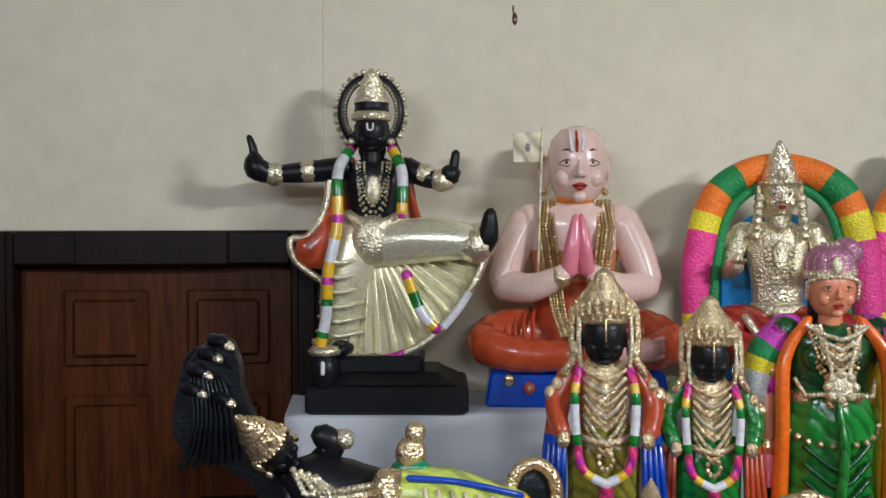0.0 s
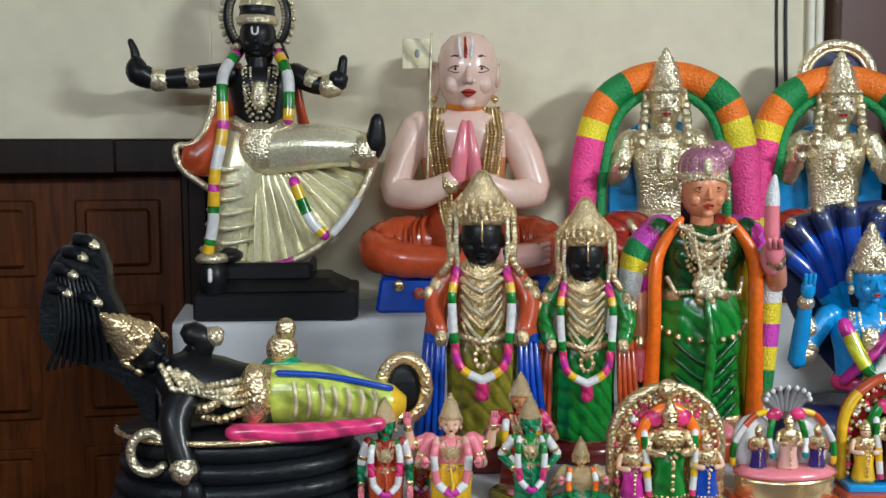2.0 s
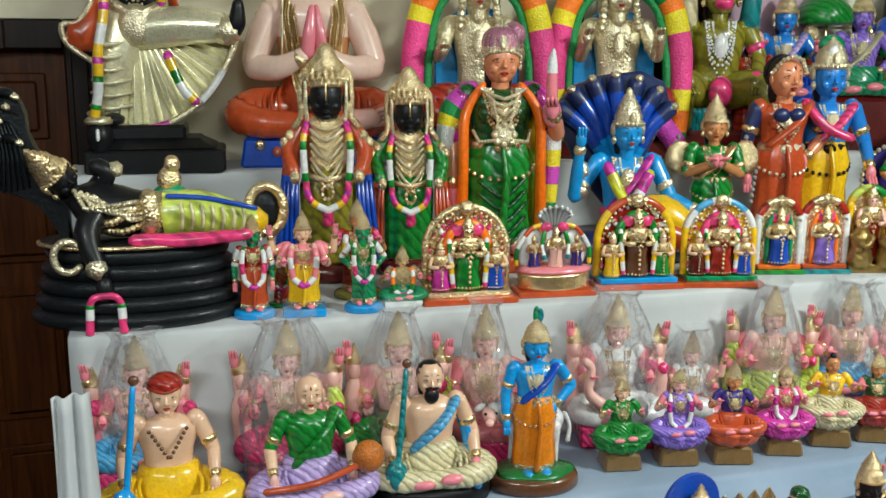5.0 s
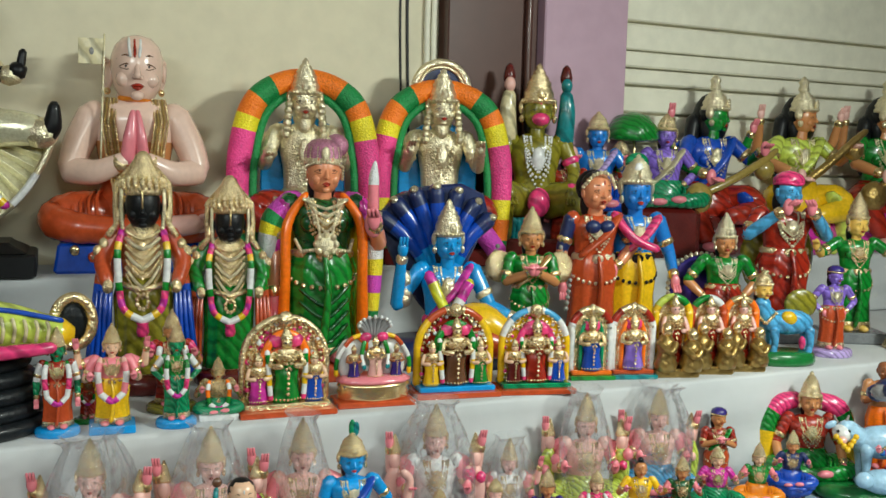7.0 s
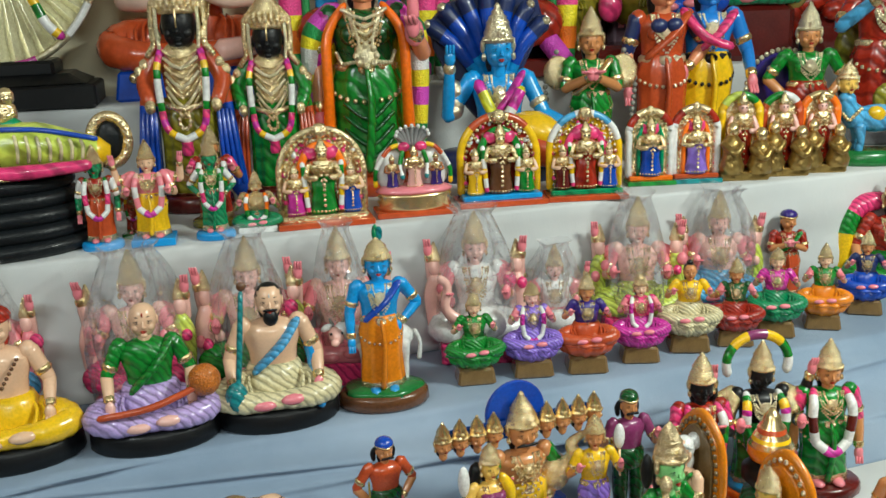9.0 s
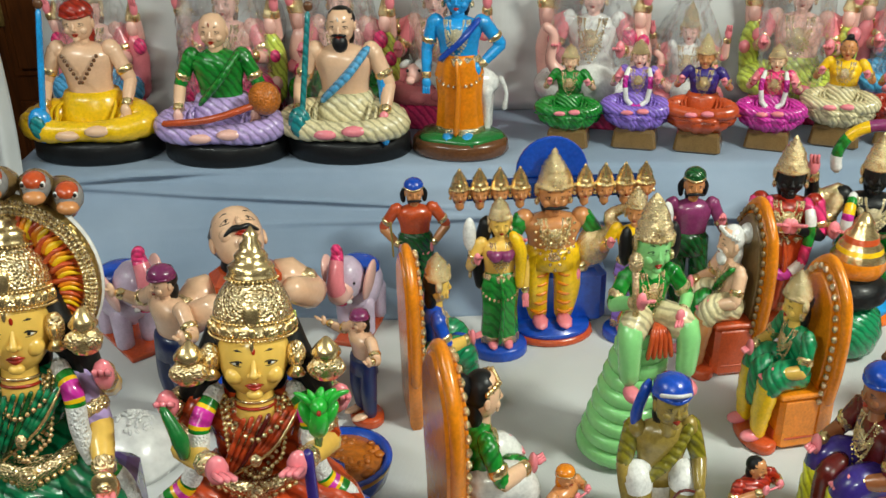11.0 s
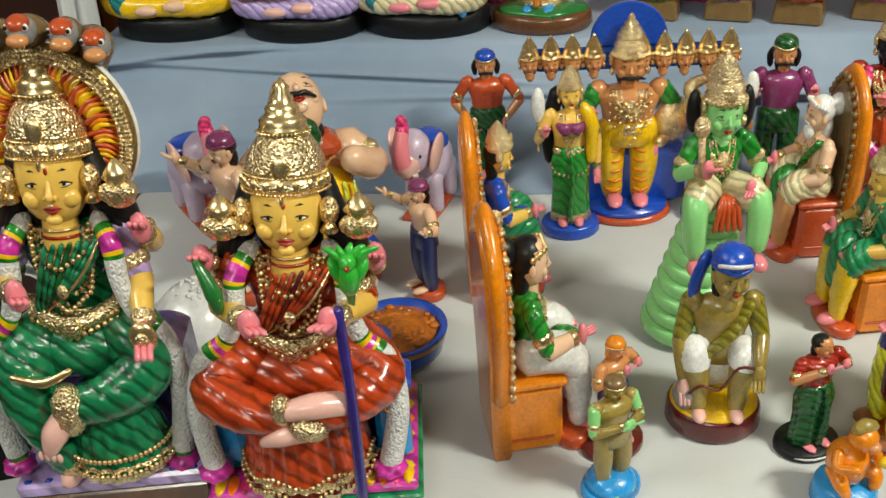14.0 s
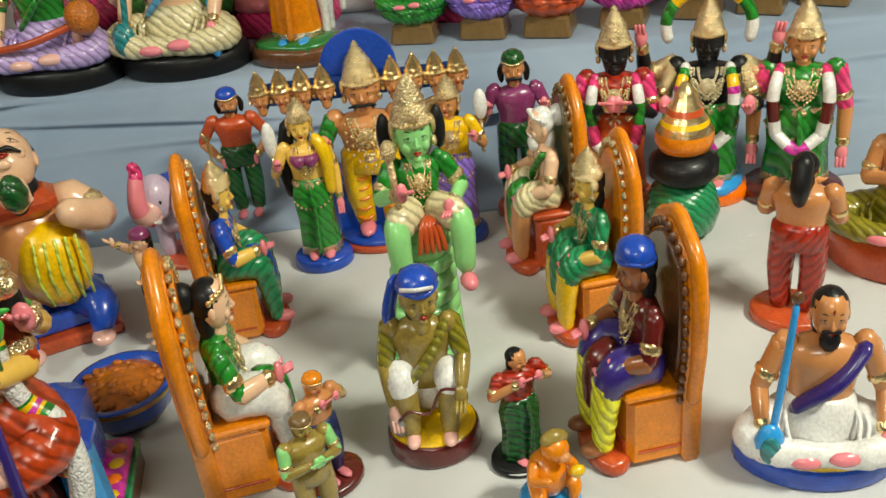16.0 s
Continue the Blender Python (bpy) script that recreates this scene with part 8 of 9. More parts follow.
def fruit_eater():
    """A stout reclining glutton with a drumstick-shaped green horn at his mouth."""
    k = Clay()
    k.box((0.0, 0.02, 0.03), (0.46, 0.36, 0.06), "brick", bev=0.2)
    k.box((0, 0.04, 0.1), (0.42, 0.3, 0.1), "blue", bev=0.25)
    k.ell((0, 0.02, 0.38), (0.2, 0.16, 0.26), "tan")
    k.ell((0.05, -0.08, 0.36), (0.15, 0.13, 0.19), "yellow")
    for i in range(5):
        k.tube([(0.0 + 0.04 * i, -0.17, 0.5), (-0.02 + 0.045 * i, -0.21, 0.36), (0.0 + 0.04 * i, -0.16, 0.22)], 0.007, "lime", n=5)
    for sx in (-1, 1):
        k.tube([(sx * 0.17, 0.02, 0.58), (sx * 0.27, -0.04, 0.5), (sx * 0.16, -0.17, 0.6)], [0.085, 0.075, 0.055], "fair", n=12)
        k.tube([(sx * 0.23, -0.02, 0.53), (sx * 0.255, -0.03, 0.515)], 0.087, "gold", n=12)
        k.tube([(sx * 0.1, 0, 0.16), (sx * 0.17, -0.16, 0.16), (sx * 0.14, -0.24, 0.1)], [0.1, 0.075, 0.04], "blue", n=12)
        k.ell((sx * 0.14, -0.27, 0.08), (0.05, 0.06, 0.03), "palepink")
    k.box((0.0, -0.03, 0.63), (0.28, 0.2, 0.1), "brick", bev=0.35)
    k.t = pose(0.0, 0.03, 0.78, -66, 0, 0)
    head(k, (0, 0, 0), 0.13, "fair", "black", None, mark=None)
    k.tube([(-0.07, -0.1, -0.065), (-0.03, -0.118, -0.05), (0, -0.12, -0.056), (0.03, -0.118, -0.05), (0.07, -0.1, -0.065)], [0.005, 0.013, 0.012, 0.013, 0.005], "black", n=7)
    k.t = Matrix.Identity(4)
    k.lathe([(0.02, 0), (0.045, 0.02), (0.055, 0.07), (0.04, 0.12), (0.02, 0.14)], "darkgreen", c=(0.0, -0.17, 0.66), n=16)
    return k


put(fruit_eater(), "glutton_figurine", 0.675, 1.647, D, 0.363, 30, "stout man figurine drinking from a green horn", "figurine", slim=0.97)


def bowl():
    k = Clay()
    k.lathe([(0.035, 0), (0.045, 0.004), (0.058, 0.02), (0.064, 0.042), (0.066, 0.05), (0.058, 0.052), (0.056, 0.044)], ["navy", "navy", "blue", "darkgold", "blue", "blue"], n=32)
    rnd = random.Random(3)
    k.lathe([(0.056, 0.04), (0.05, 0.048), (0.03, 0.054), (0.005, 0.057)], "jaggery", n=28)
    for _ in range(50):
        a, r = rnd.uniform(0, 6.28), 0.05 * math.sqrt(rnd.random())
        k.ell((r * math.cos(a), r * math.sin(a), 0.05 + 0.006 * (1 - r / 0.05)), (rnd.uniform(0.004, 0.008), rnd.uniform(0.004, 0.008), 0.004), "jaggery", n=6, k=4)
    return k


put(bowl(), "bowl", 0.850, 1.452, D, 1.061, 10, "dark blue bowl heaped with brown grain", "bowl")
k = standing("fair", "fair", "navy", crown="turban", gold="purple", arms="wide", legs=True, wide=1.3, neck=None, trim=None, stature=0.96, base=("round", "brick", 0.14), hand="fair", mark=None)
put(k, "servant_figurine", 0.855, 1.611, D, 0.197, -51, "bare-chested servant figurine in dark shorts and purple turban", "figurine", slim=0.97)
k = standing("fair", "fair", "navy", crown="turban", gold="purple", arms="wide", legs=True, wide=1.3, neck=None, trim=None, stature=0.96, base=("round", "brick", 0.14), hand="fair", mark=None)
put(k, "servant_figurine", 0.581, 1.578, D, 0.279, -39, "bare-chested servant figurine leaning towards the glutton", "figurine", slim=0.95)


def rice_mound():
    k = Clay()
    rnd = random.Random(4)
    k.lathe([(0.06, 0.0), (0.064, 0.012), (0.055, 0.035), (0.036, 0.055), (0.01, 0.066)], "white", n=28, pleat=6, amp=0.03)
    for _ in range(220):
        a, q = rnd.uniform(0, 6.28), rnd.random() ** 0.5
        k.ell((0.058 * q * math.cos(a), 0.058 * q * math.sin(a), 0.066 * (1 - q ** 2.4) + 0.003), (0.005, 0.0025, 0.0025), "white", rot=(rnd.uniform(-40, 40), rnd.uniform(-40, 40), rnd.uniform(0, 180)), n=5, k=3)
    return k


put(rice_mound(), "rice_mound", 0.535, 1.49, D, 1.1, 0, "small white heap of cooked rice on the cloth", "food")


def elephant():
    k = Clay()
    k.box((0, 0.05, 0.02), (0.26, 0.5, 0.04), "brick", bev=0.2)
    k.ell((0, 0.12, 0.36), (0.17, 0.27, 0.19), "elephant_grey", n=14)
    k.ell((0, -0.24, 0.45), (0.08, 0.06, 0.05), "palepink")
    for sx in (-1, 1):
        for y in (-0.02, 0.26):
            k.tube([(sx * 0.09, y, 0.3), (sx * 0.09, y, 0.05)], [0.07, 0.06], "elephant_grey")
        k.ell((sx * 0.16, -0.1, 0.52), (0.03, 0.12, 0.16), "palepink", rot=(0, sx * 12, 0), n=14, k=8)
        k.ell((sx * 0.09, -0.25, 0.56), (0.016, 0.016, 0.02), "black", n=6, k=4)
        k.tube([(sx * 0.06, -0.27, 0.42), (sx * 0.07, -0.34, 0.45)], [0.02, 0.008], "white", n=6)
    k.ell((0, -0.16, 0.55), (0.14, 0.15, 0.16), "elephant_grey")
    k.tube([(0, -0.22, 0.52), (0, -0.33, 0.5), (0, -0.38, 0.58), (0, -0.35, 0.7), (0, -0.3, 0.8), (0, -0.33, 0.85)], [0.095, 0.08, 0.07, 0.058, 0.045, 0.036], ["palepink", "pink", "hotpink"], n=14)
    k.ell((0, -0.3, 0.43), (0.06, 0.05, 0.03), "hotpink", n=10, k=6)
    k.ell((0, 0.1, 0.52), (0.175, 0.16, 0.08), "blue")
    k.ell((0, -0.16, 0.65), (0.09, 0.08, 0.05), "gold")
    return k


put(elephant(), "elephant_figurine", 0.796, 1.853, D, 0.242, -9, "pale lilac elephant figurine with raised pink trunk", "figurine", "elephants", slim=0.92)
put(elephant(), "elephant_figurine", 0.417, 1.790, D, 0.256, 46, "pale lilac elephant figurine with raised pink trunk and blue saddlecloth", "figurine", "elephants")


def throne_sitter(robe, skin, lap, crown, gold="gold", beard=None, tall=1.0, dark="amber", hair="black", back="amber", top=None, seat="amber", knee=None, scallop="gold"):
    """A seated courtier on an orange throne with a tall curved back and a rim of knobs."""
    k = Clay()
    k.t = Matrix.Diagonal((0.92, 0.84, 1, 1))
    k.box((0, 0.02, 0.165), (0.36, 0.32, 0.33), seat, bev=0.1)
    k.box((0, 0.015, 0.335), (0.385, 0.345, 0.03), seat, bev=0.3)
    k.box((0, -0.142, 0.08), (0.27, 0.012, 0.07), "brick", bev=0.3)
    for sx in (-1, 1):
        k.box((sx * 0.182, 0.02, 0.08), (0.01, 0.22, 0.012), "brick", bev=0.3)
    line = [(-0.2, 0.3), (-0.235, 0.5), (-0.24, 0.7), (-0.2, 0.86), (-0.1, 0.96 * tall), (0, 1.0 * tall), (0.1, 0.96 * tall), (0.2, 0.86), (0.24, 0.7), (0.235, 0.5), (0.2, 0.3), (0.2, 0.0), (-0.2, 0.0)]
    k.plate(line, 0.13, 0.225, back, "amber")
    k.tube([(x * 0.99, 0.175, z) for x, z in line[:11]], 0.036, "amber", n=12, fine=5)
    k.beads([(x * 0.93, 0.115, z * 0.985) for x, z in line[:11]], 0.02, 30, scallop)
    k.plate([(x * 0.8, 0.1 + z * 0.85) for x, z in line[:11]], 0.1, 0.13, dark)
    # low round footing under the feet
    k.lathe([(0.19, 0.0), (0.2, 0.015), (0.195, 0.05), (0.17, 0.06)], "brick", c=(0, -0.2, 0), sx=1.05, sy=0.62, n=26)
    for sx in (-1, 1):
        k.tube([(sx * 0.08, 0.02, 0.42), (sx * 0.115, -0.16, 0.43), (sx * 0.105, -0.22, 0.36)], [0.088, 0.085, 0.075], knee or lap, n=14, ribs=0.02)
        k.tube([(sx * 0.105, -0.21, 0.38), (sx * 0.1, -0.235, 0.22), (sx * 0.095, -0.235, 0.09)], [0.078, 0.066, 0.048], lap, n=14, fine=6, ribs=0.04)
        k.ell((sx * 0.095, -0.285, 0.075), (0.045, 0.075, 0.032), "pink" if skin != "brownskin" else skin)
    k.tube([(-0.02, -0.16, 0.47), (0.0, -0.25, 0.42), (0.01, -0.27, 0.25)], [0.05, 0.055, 0.04], robe, n=10, flat=0.5)
    torso(k, 0.42, 0.665, 0.15, skin, top or robe, waist="gold", neck="gold", sash=robe if top else None)
    arm(k, -1, ((-0.145, 0, 0.64), (-0.205, -0.06, 0.5), (-0.13, -0.21, 0.5)), 0.044, robe if not top else skin, skin, "pink")
    arm(k, 1, ((0.145, 0, 0.64), (0.205, -0.05, 0.5), (0.14, -0.17, 0.46)), 0.044, robe if not top else skin, skin, "pink")
    head(k, (0, -0.03, 0.785), 0.092, skin, hair, crown, gold, 0, True, beard)
    if crown == "none":
        k.ell((0, 0.09, 0.83), (0.06, 0.06, 0.06), hair, n=12, k=8)
        k.beads([(-0.09, -0.02, 0.83), (-0.06, -0.09, 0.855), (0.06, -0.09, 0.855), (0.09, -0.02, 0.83)], 0.014, 14, "plaingold" if hair == "black" else hair)
    return k


TH = "courtiers on thrones"
put(throne_sitter("blue", "yellowskin", "emerald", "short"), "throne_figurine", 0.959, 1.643, D, 0.281, 106, "courtier figurine in blue on an orange high-backed throne", "figurine", TH, 0.9)
put(throne_sitter("green", "fair", "white", "none", hair="black", knee="white"), "throne_figurine", 1.047, 1.338, D, 0.316, 110, "courtier figurine in white and green on an orange high-backed throne", "figurine", TH, 0.9)
put(throne_sitter("green", "fair", "tan", "none", beard="white", hair="white", top="fair", back="amber", dark="mud", seat="brick", knee="ivory", scallop="mud"), "throne_figurine", 1.413, 1.806, D, 0.286, -76, "white-bearded courtier figurine on an orange throne", "figurine", TH, 0.91)
put(throne_sitter("emerald", "yellowskin", "yellow", "short", knee="emerald"), "throne_figurine", 1.475, 1.623, D, 0.282, -74, "courtier figurine in emerald green on an orange throne", "figurine", TH, 0.90)
put(throne_sitter("maroon", "brownskin", "lemon", "turban", "blue", dark="brown", tall=0.96, knee="indigo", scallop="brown"), "throne_figurine", 1.516, 1.384, D, 0.313, -74, "dark-skinned courtier figurine with a blue turban on an orange throne", "figurine", TH, 0.88)


def coil_tower():
    k = Clay()
    for i in range(9):
        r = 0.19 - 0.011 * i
        k.lathe([(r * 0.92, 0.02 + i * 0.055), (r, 0.035 + i * 0.055), (r, 0.06 + i * 0.055), (r * 0.92, 0.075 + i * 0.055)], "mint", n=24, c=(-0.07 * (1 - i / 8), 0.02 * (1 - i / 8), 0))
    for sx in (-1, 1):
        k.tube([(sx * 0.06, -0.02, 0.54), (sx * 0.12, -0.14, 0.55), (sx * 0.12, -0.16, 0.4)], [0.06, 0.052, 0.04], "mint", n=10)
        k.ell((sx * 0.12, -0.2, 0.36), (0.035, 0.055, 0.025), "pink")
    k.lathe([(0.1, 0.5), (0.12, 0.53), (0.1, 0.57)], "brick", sy=0.8, n=16)
    for i in range(5):
        k.tube([(0.0, -0.1, 0.56), (-0.03 + 0.015 * i, -0.155, 0.55), (-0.05 + 0.025 * i, -0.165, 0.47)], [0.01, 0.012, 0.01], "brick", n=6)
    for sx in (-1, 1):
        k.tube([(sx * 0.05, -0.05, 0.56), (sx * 0.11, -0.13, 0.565)], [0.062, 0.058], "ivory", n=10)
    torso(k, 0.56, 0.72, 0.1, "mint", "green", waist="brick", neck="gold")
    for sx in (-1, 1):
        arm(k, sx, ((sx * 0.1, 0, 0.7), (sx * 0.16, -0.03, 0.62), (sx * 0.1, -0.12, 0.6 if sx > 0 else 0.66)), 0.03, "green", "mint", "pink", "gold")
    k.tube([(-0.1, -0.13, 0.62), (-0.11, -0.12, 0.78)], 0.014, "gold", n=7, fine=1)
    k.ell((-0.11, -0.12, 0.8), (0.03, 0.03, 0.035), "gold")
    head(k, (0, -0.02, 0.805), 0.078, "mint", "black", "short", "gold")
    k.lathe([(0.045, 0.9), (0.05, 0.93), (0.03, 0.96), (0.008, 0.985)], "gold", n=16, c=(0, -0.015, 0))
    for sx in (-1, 1):
        k.ell((sx * 0.1, 0.02, 0.8), (0.03, 0.03, 0.07), "black", n=10, k=6)
    return k


put(coil_tower(), "monkey_envoy_figurine", 1.258, 1.566, D, 0.416, 17, "green envoy figurine seated on its own coiled tail", "figurine", COURT, 0.79)


def kneeling_man():
    k = Clay()
    k.lathe([(0.25, 0), (0.265, 0.02), (0.26, 0.1), (0.25, 0.12)], "maroon", sy=0.9, n=28)
    k.lathe([(0.245, 0.115), (0.24, 0.13), (0.1, 0.135)], "yellow", sy=0.9, n=28)
    for sx in (-1, 1):
        k.tube([(sx * 0.08, 0.1, 0.25), (sx * 0.13, -0.06, 0.42), (sx * 0.11, -0.1, 0.26), (sx * 0.1, -0.13, 0.15)], [0.1, 0.09, 0.06, 0.045], ["white", "white", "khaki", "khaki"], n=12)
        k.ell((sx * 0.1, -0.18, 0.145), (0.04, 0.07, 0.025), "palepink")
    k.ell((-0.16, -0.08, 0.2), (0.08, 0.08, 0.09), "stone")
    k.ell((0, 0.1, 0.3), (0.17, 0.13, 0.16), "white")
    torso(k, 0.38, 0.68, 0.17, "khaki", "khaki", neck=None, waist=None, sash="olive")
    arm(k, -1, ((-0.16, 0.03, 0.65), (-0.21, -0.02, 0.47), (-0.19, -0.1, 0.3)), 0.05, "olive", "khaki", "palepink", None)
    arm(k, 1, ((0.16, 0.03, 0.65), (0.21, -0.04, 0.5), (0.19, -0.18, 0.42)), 0.05, "olive", "khaki", "khaki", None)
    k.tube([(0.19, -0.22, 0.42), (0.08, -0.2, 0.42), (0.0, -0.17, 0.28), (-0.1, -0.17, 0.3), (-0.16, -0.16, 0.25)], 0.008, "maroon", n=5)
    head(k, (0.02, -0.05, 0.82), 0.11, "khaki", "black", "turban", "blue", 12, mark=None)
    k.tube([(-0.1, 0.03, 0.86), (-0.15, 0.02, 0.72), (-0.14, 0.0, 0.6)], [0.05, 0.055, 0.03], "blue", flat=0.6)
    k.tube([(-0.06, -0.13, 0.9), (0.02, -0.18, 0.92), (0.1, -0.13, 0.9)], 0.01, "white", n=5)
    return k


put(kneeling_man(), "snake_charmer_figurine", 1.268, 1.387, D, 0.271, 6, "squatting man figurine with blue turban on a round base", "figurine", "", 0.8)
k = standing("tan", "red", "darkgreen", crown=None, arms="flute", wide=1.35, neck=None, trim=None, stature=1.02, base=("round", "black", 0.22), hair="black", turn=20, mark=None)
k.lathe([(0.232, 0.03), (0.236, 0.04), (0.232, 0.05)], "white", sx=1.05, sy=0.9, n=20)
put(k, "dancer_figurine", 1.376, 1.355, D, 0.159, 34, "small girl figurine with raised arm on a black base", "figurine")
k = Clay()
k.lathe([(0.3, 0), (0.32, 0.02), (0.3, 0.22), (0.26, 0.28)], "azure", n=24)
k.ell((0, 0.03, 0.5), (0.2, 0.22, 0.26), "amber")
for sx in (-1, 1):
    k.tube([(sx * 0.1, 0.05, 0.4), (sx * 0.19, -0.14, 0.42), (sx * 0.15, -0.2, 0.3)], [0.11, 0.08, 0.05], "amber")
    k.tube([(sx * 0.15, 0, 0.68), (sx * 0.22, -0.1, 0.6), (sx * 0.12, -0.24, 0.66)], [0.06, 0.055, 0.045], "amber")
k.ell((0.05, -0.06, 0.86), (0.14, 0.14, 0.14), "amber")
k.ell((0.08, -0.18, 0.83), (0.07, 0.06, 0.05), "tan")
k.tube([(-0.05, -0.05, 0.98), (0.05, -0.05, 1.0), (0.15, -0.05, 0.97)], [0.06, 0.08, 0.06], "khaki")
k.ell((0.16, -0.28, 0.7), (0.08, 0.06, 0.06), "yellow")
put(k, "monkey_figurine", 1.408, 1.271, D, 0.112, 30, "orange squatting monkey figurine on a blue round base", "figurine")
k = standing("khaki", "khaki", "khaki", crown="cap", gold="mud", hair="mud", arms="pray", legs=True, wide=1.35, neck=None, trim=None, stature=1.0, base=("round", "azure", 0.2), hand="mint", sleeve="mint", mark=None)
k.lathe([(0.2, 0.06), (0.17, 0.12), (0.12, 0.18)], "azure", n=20)
put(k, "old_man_figurine", 1.154, 1.250, D, 0.163, 41, "small old man figurine in brown on a blue base", "figurine", slim=0.98)
k = standing("tan", "tan", "navy", crown="cap", gold="amber", hair="amber", arms="flute", legs=True, wide=1.3, neck=None, trim=None, stature=1.0, base=("round", "maroon", 0.24), hand="pink", mark=None)
put(k, "boy_figurine", 1.150, 1.324, D, 0.158, 53, "small boy figurine in dark shorts on a maroon base", "figurine", slim=0.97)
put(standing("black", "red", "brick", crown="tall", arms="pray", garl=["hotpink", "white", "green", "hotpink"], sleeve="hotpink", base=("round", "brick", 0.16), wide=1.15), "standing_figurine", 1.524, 1.965, D, 0.367, -4, "black-faced crowned figurine in red with pink sleeves", "figurine", COURT, slim=0.96)
k = standing("black", "black", "green", crown="tall", arms="four", sleeve="gold", base=("round", "orange", 0.2), wide=1.35, garl=["white", "green", "yellow", "magenta", "white", "green", "green", "green"], neck="silver")
k.tube([(0.2 * math.cos(a), 0.06, 0.78 + 0.17 * math.sin(a)) for a in np.linspace(-0.3, math.pi + 0.3, 14)], 0.03, ["white", "green", "yellow", "purple", "yellow", "green", "white"], n=9, fine=3)
k.lathe([(0.195, 0.06), (0.195, 0.1)], "azure", n=20)
put(k, "standing_figurine", 1.670, 1.989, D, 0.364, -8, "black-faced figurine under a flower arch with silver jewels", "figurine", COURT, slim=0.90)
k = Clay()
k.lathe([(0.12, 0), (0.19, 0.06), (0.22, 0.18), (0.19, 0.3), (0.12, 0.36)], "emerald", n=26)
k.lathe([(0.11, 0.34), (0.2, 0.42), (0.2, 0.5), (0.12, 0.56)], "black", n=26)
k.lathe([(0.1, 0.54), (0.15, 0.58), (0.17, 0.63), (0.165, 0.69), (0.14, 0.73), (0.13, 0.76), (0.105, 0.79), (0.1, 0.83), (0.07, 0.86), (0.06, 0.91), (0.02, 0.97)], ["plaingold", "amber", "amber", "plaingold", "yellow", "plaingold", "brick", "plaingold", "plaingold", "plaingold"], n=26)
put(k, "stacked_pot_figurine", 1.62, 1.86, D, 0.262, 8, "stack of green, black and gilt pots figurine", "figurine", COURT)
put(standing("tan", "green", "green", crown="tall", arms="down", sleeve="hotpink", base=("round", "maroon", 0.2), wide=1.25, garl=["hotpink", "white", "white", "maroon", "white"], female=True), "standing_figurine", 1.811, 1.969, D, 0.358, -12, "lady figurine in a green robe with pink sleeves", "figurine", COURT, slim=0.98)
k = standing("tan", "tan", "red", crown=None, arms="pray", legs=True, wide=1.35, neck=None, trim=None, stature=0.98, base=("round", "brick", 0.2), hand="tan", mark=None)
k.tube([(0, 0.07, 0.98), (0, 0.12, 0.86), (0, 0.1, 0.76)], [0.05, 0.055, 0.03], "black")
put(k, "devotee_figurine", 1.738, 1.622, D, 0.251, 158, "bare-backed devotee figurine in red shorts with tied black hair", "figurine", slim=0.98)
put(seated("tan", "tan", "olive", crown="tall", arms="pray", base=("oval", "brick", 0.22), bare=True, wide=1.0), "seated_figurine", 1.918, 1.749, D, 0.263, -26, "seated crowned figurine on an orange base", "figurine", COURT)
k = seated("tan", "tan", "white", crown=None, hair="black", arms="rest", base=("oval", "blue", 0.12), bare=True, lute="azure", beard="black", sash="indigo", trim="indigo", neck=None, hand="pink", wide=1.1)
k.lathe([(0.36, 0.11), (0.36, 0.14), (0.3, 0.16)], "yellow", sx=1.05, sy=0.72, n=28)
put(k, "seated_saint_figurine", 1.705, 1.353, D, 0.268, -4, "bare-chested bearded singer figurine with a blue lute", "figurine", "seated singers", 0.84)


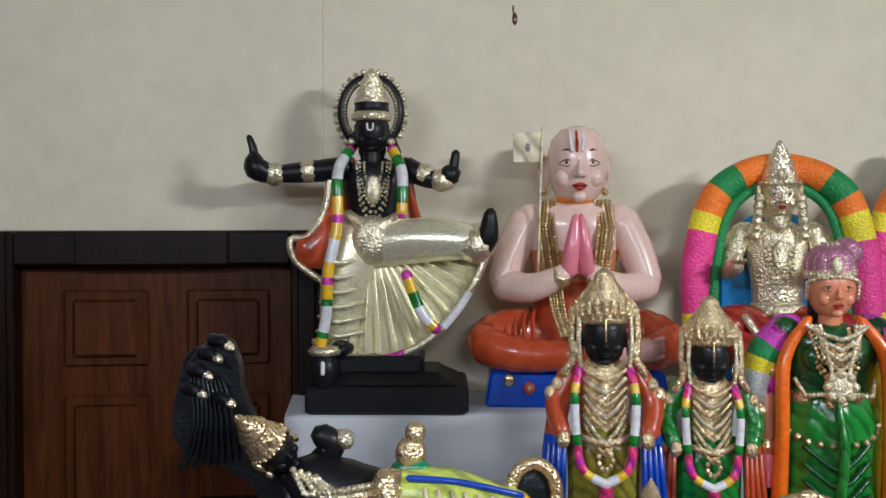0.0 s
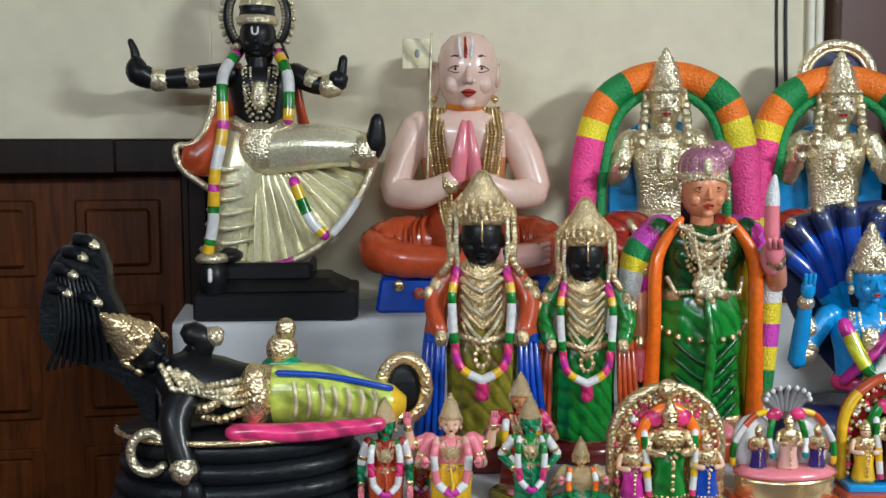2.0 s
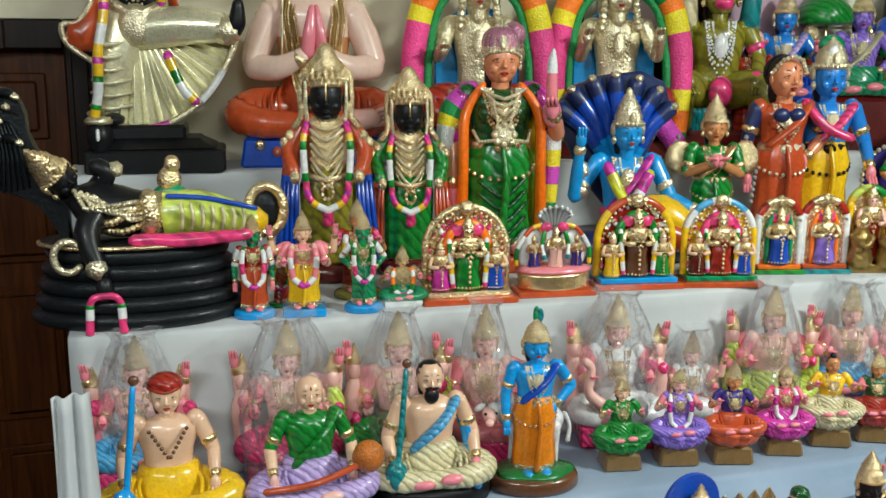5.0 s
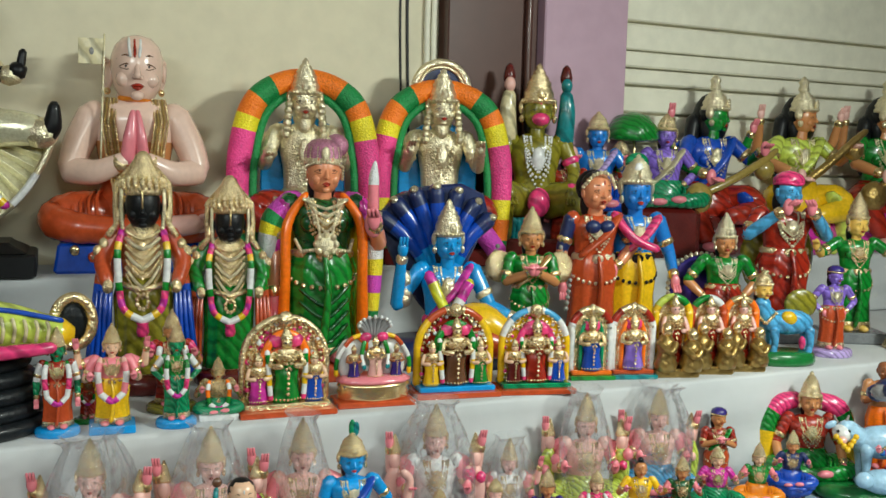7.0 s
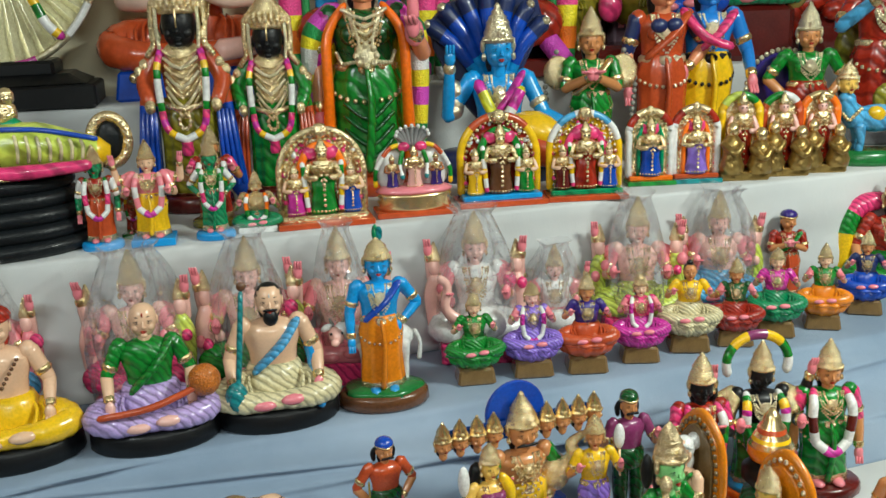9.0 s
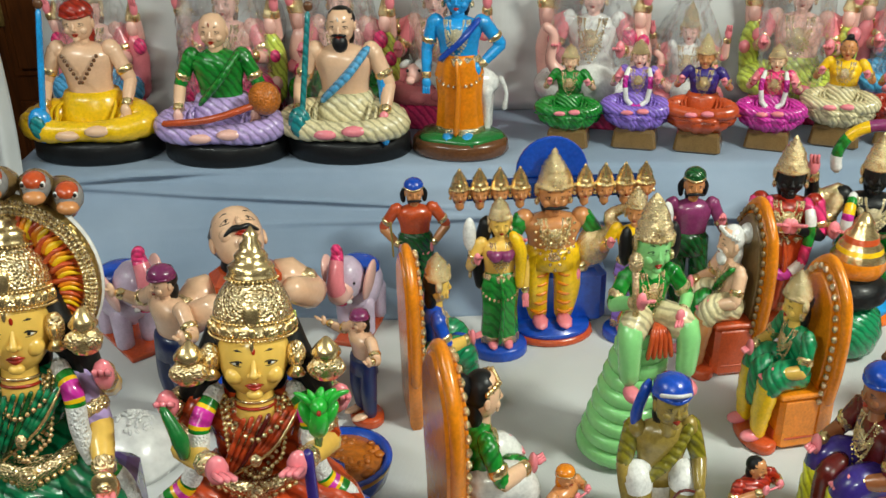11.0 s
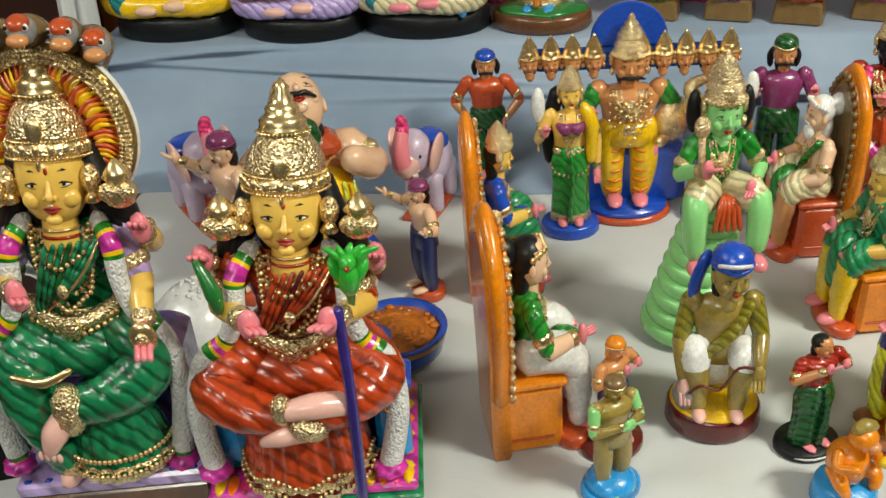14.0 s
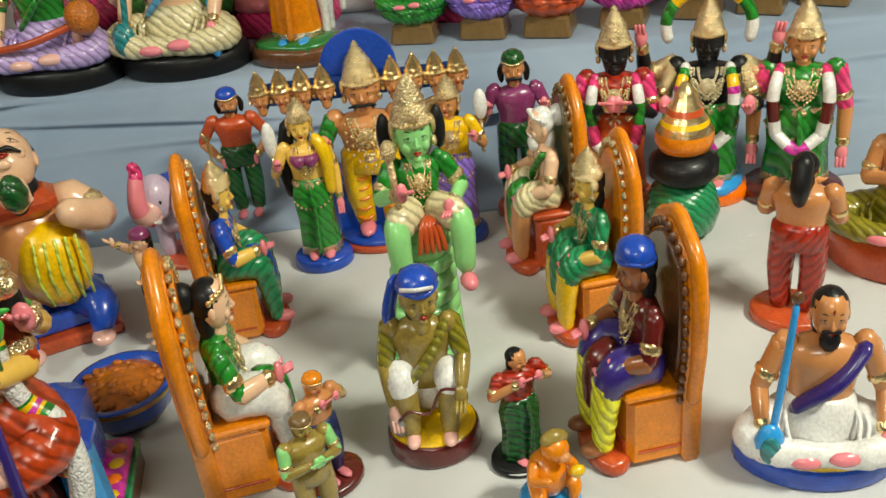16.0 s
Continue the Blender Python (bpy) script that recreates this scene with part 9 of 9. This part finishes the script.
# ---- beside the display ----
def carry_bag():
    top = new("black_case")
    tagged(top, "black plastic case with a paper label, lying beside the display", "case")
    top.matrix_basis = pose(0.285, 1.16, D - 0.02, -26, 0, 22)
    k = Clay()
    k.plate([(-0.143, -0.08), (0.143, -0.08), (0.146, 0.0), (0.145, 0.16), (0.137, 0.2), (0.115, 0.232), (0.085, 0.247), (-0.085, 0.25), (-0.13, 0.23), (-0.145, 0.18)], -0.06, 0.06, "plastic_black")
    k.done("body", top)
    k = Clay()
    k.box((0.035, -0.0615, 0.186), (0.12, 0.003, 0.068), "paper_white", bev=0.3)
    for i, w in enumerate((0.03, 0.04, 0.022, 0.05)):
        k.box((0.088 - w / 2, -0.0635, 0.212 - i * 0.0165), (w, 0.001, 0.004), "grey", bev=0.3)
        k.box((0.035, -0.0635, 0.204 - i * 0.0165), (0.112, 0.001, 0.001), "grey", bev=0.3)
    k.done("paper_label", top, label="small white printed paper label")
    k = Clay()
    # three capitals, standing on their heads
    for i, arms in enumerate(((0.042, 0.054), (0.042, 0.054), (0.042, 0.053, 0.064))):
        x = 0.094 - i * 0.033
        k.box((x, -0.0615, 0.053), (0.007, 0.003, 0.028), "red", bev=0.3)
        for z in arms:
            k.box((x - 0.012, -0.0612, z), (0.02, 0.003, 0.0055), "red", bev=0.3)
    k.box((0.0395, -0.0615, 0.048), (0.006, 0.003, 0.013), "red", bev=0.3)
    k.tube([(0.05, -0.0612, 0.055), (0.04, -0.0612, 0.066)], 0.003, "red", n=6, fine=1)
    k.done("lettering", top, label="red printed lettering")
    k = Clay()
    k.box((0.076, -0.0615, -0.008), (0.066, 0.003, 0.07), "grey", bev=0.3)
    k.done("grey_label", top, label="plain grey sticker")


carry_bag()


def packet():
    k = Clay()
    rnd = random.Random(9)
    n, m = 16, 9
    for layer in range(3):
        verts, faces = [], []
        for j in range(m):
            for i in range(n):
                x, y = (i / (n - 1) - 0.5) * 0.3, (j / (m - 1) - 0.5) * 0.2
                verts.append((x, y, 0.05 + 0.035 * layer + 0.05 * noise.noise((x * 14, y * 14, layer * 3.1)) + 0.04 * (1 - (2 * x / 0.3) ** 2)))
        for j in range(m - 1):
            for i in range(n - 1):
                a = j * n + i
                faces.append((a, a + 1, a + n + 1, a + n))
        mats = ["paper_white"] * len(faces)
        if layer == 2:
            mats = [("black" if 3 < (f[0] % n) < 12 and 2 <= f[0] // n < 6 else "paper_white") for f in faces]
            mats = [("lemon" if mm == "black" and rnd.random() < 0.3 else mm) for mm in mats]
        k.add(verts, faces, mats, False)
    ob = k.done("crumpled_packet", None, pose(0.085, 1.60, D - 0.03, 16, 0, 30), "crumpled white packet with black and yellow print", "packet")
    mod = ob.modifiers.new("thickness", "SOLIDIFY")
    mod.thickness = 0.002


packet()
slab("side_table", -0.55, 0.33, 0.6, 2.0, 0.0, D - 0.1, "wall_brown", "low dark table standing beside the display", turned=False, kind="", category="table")
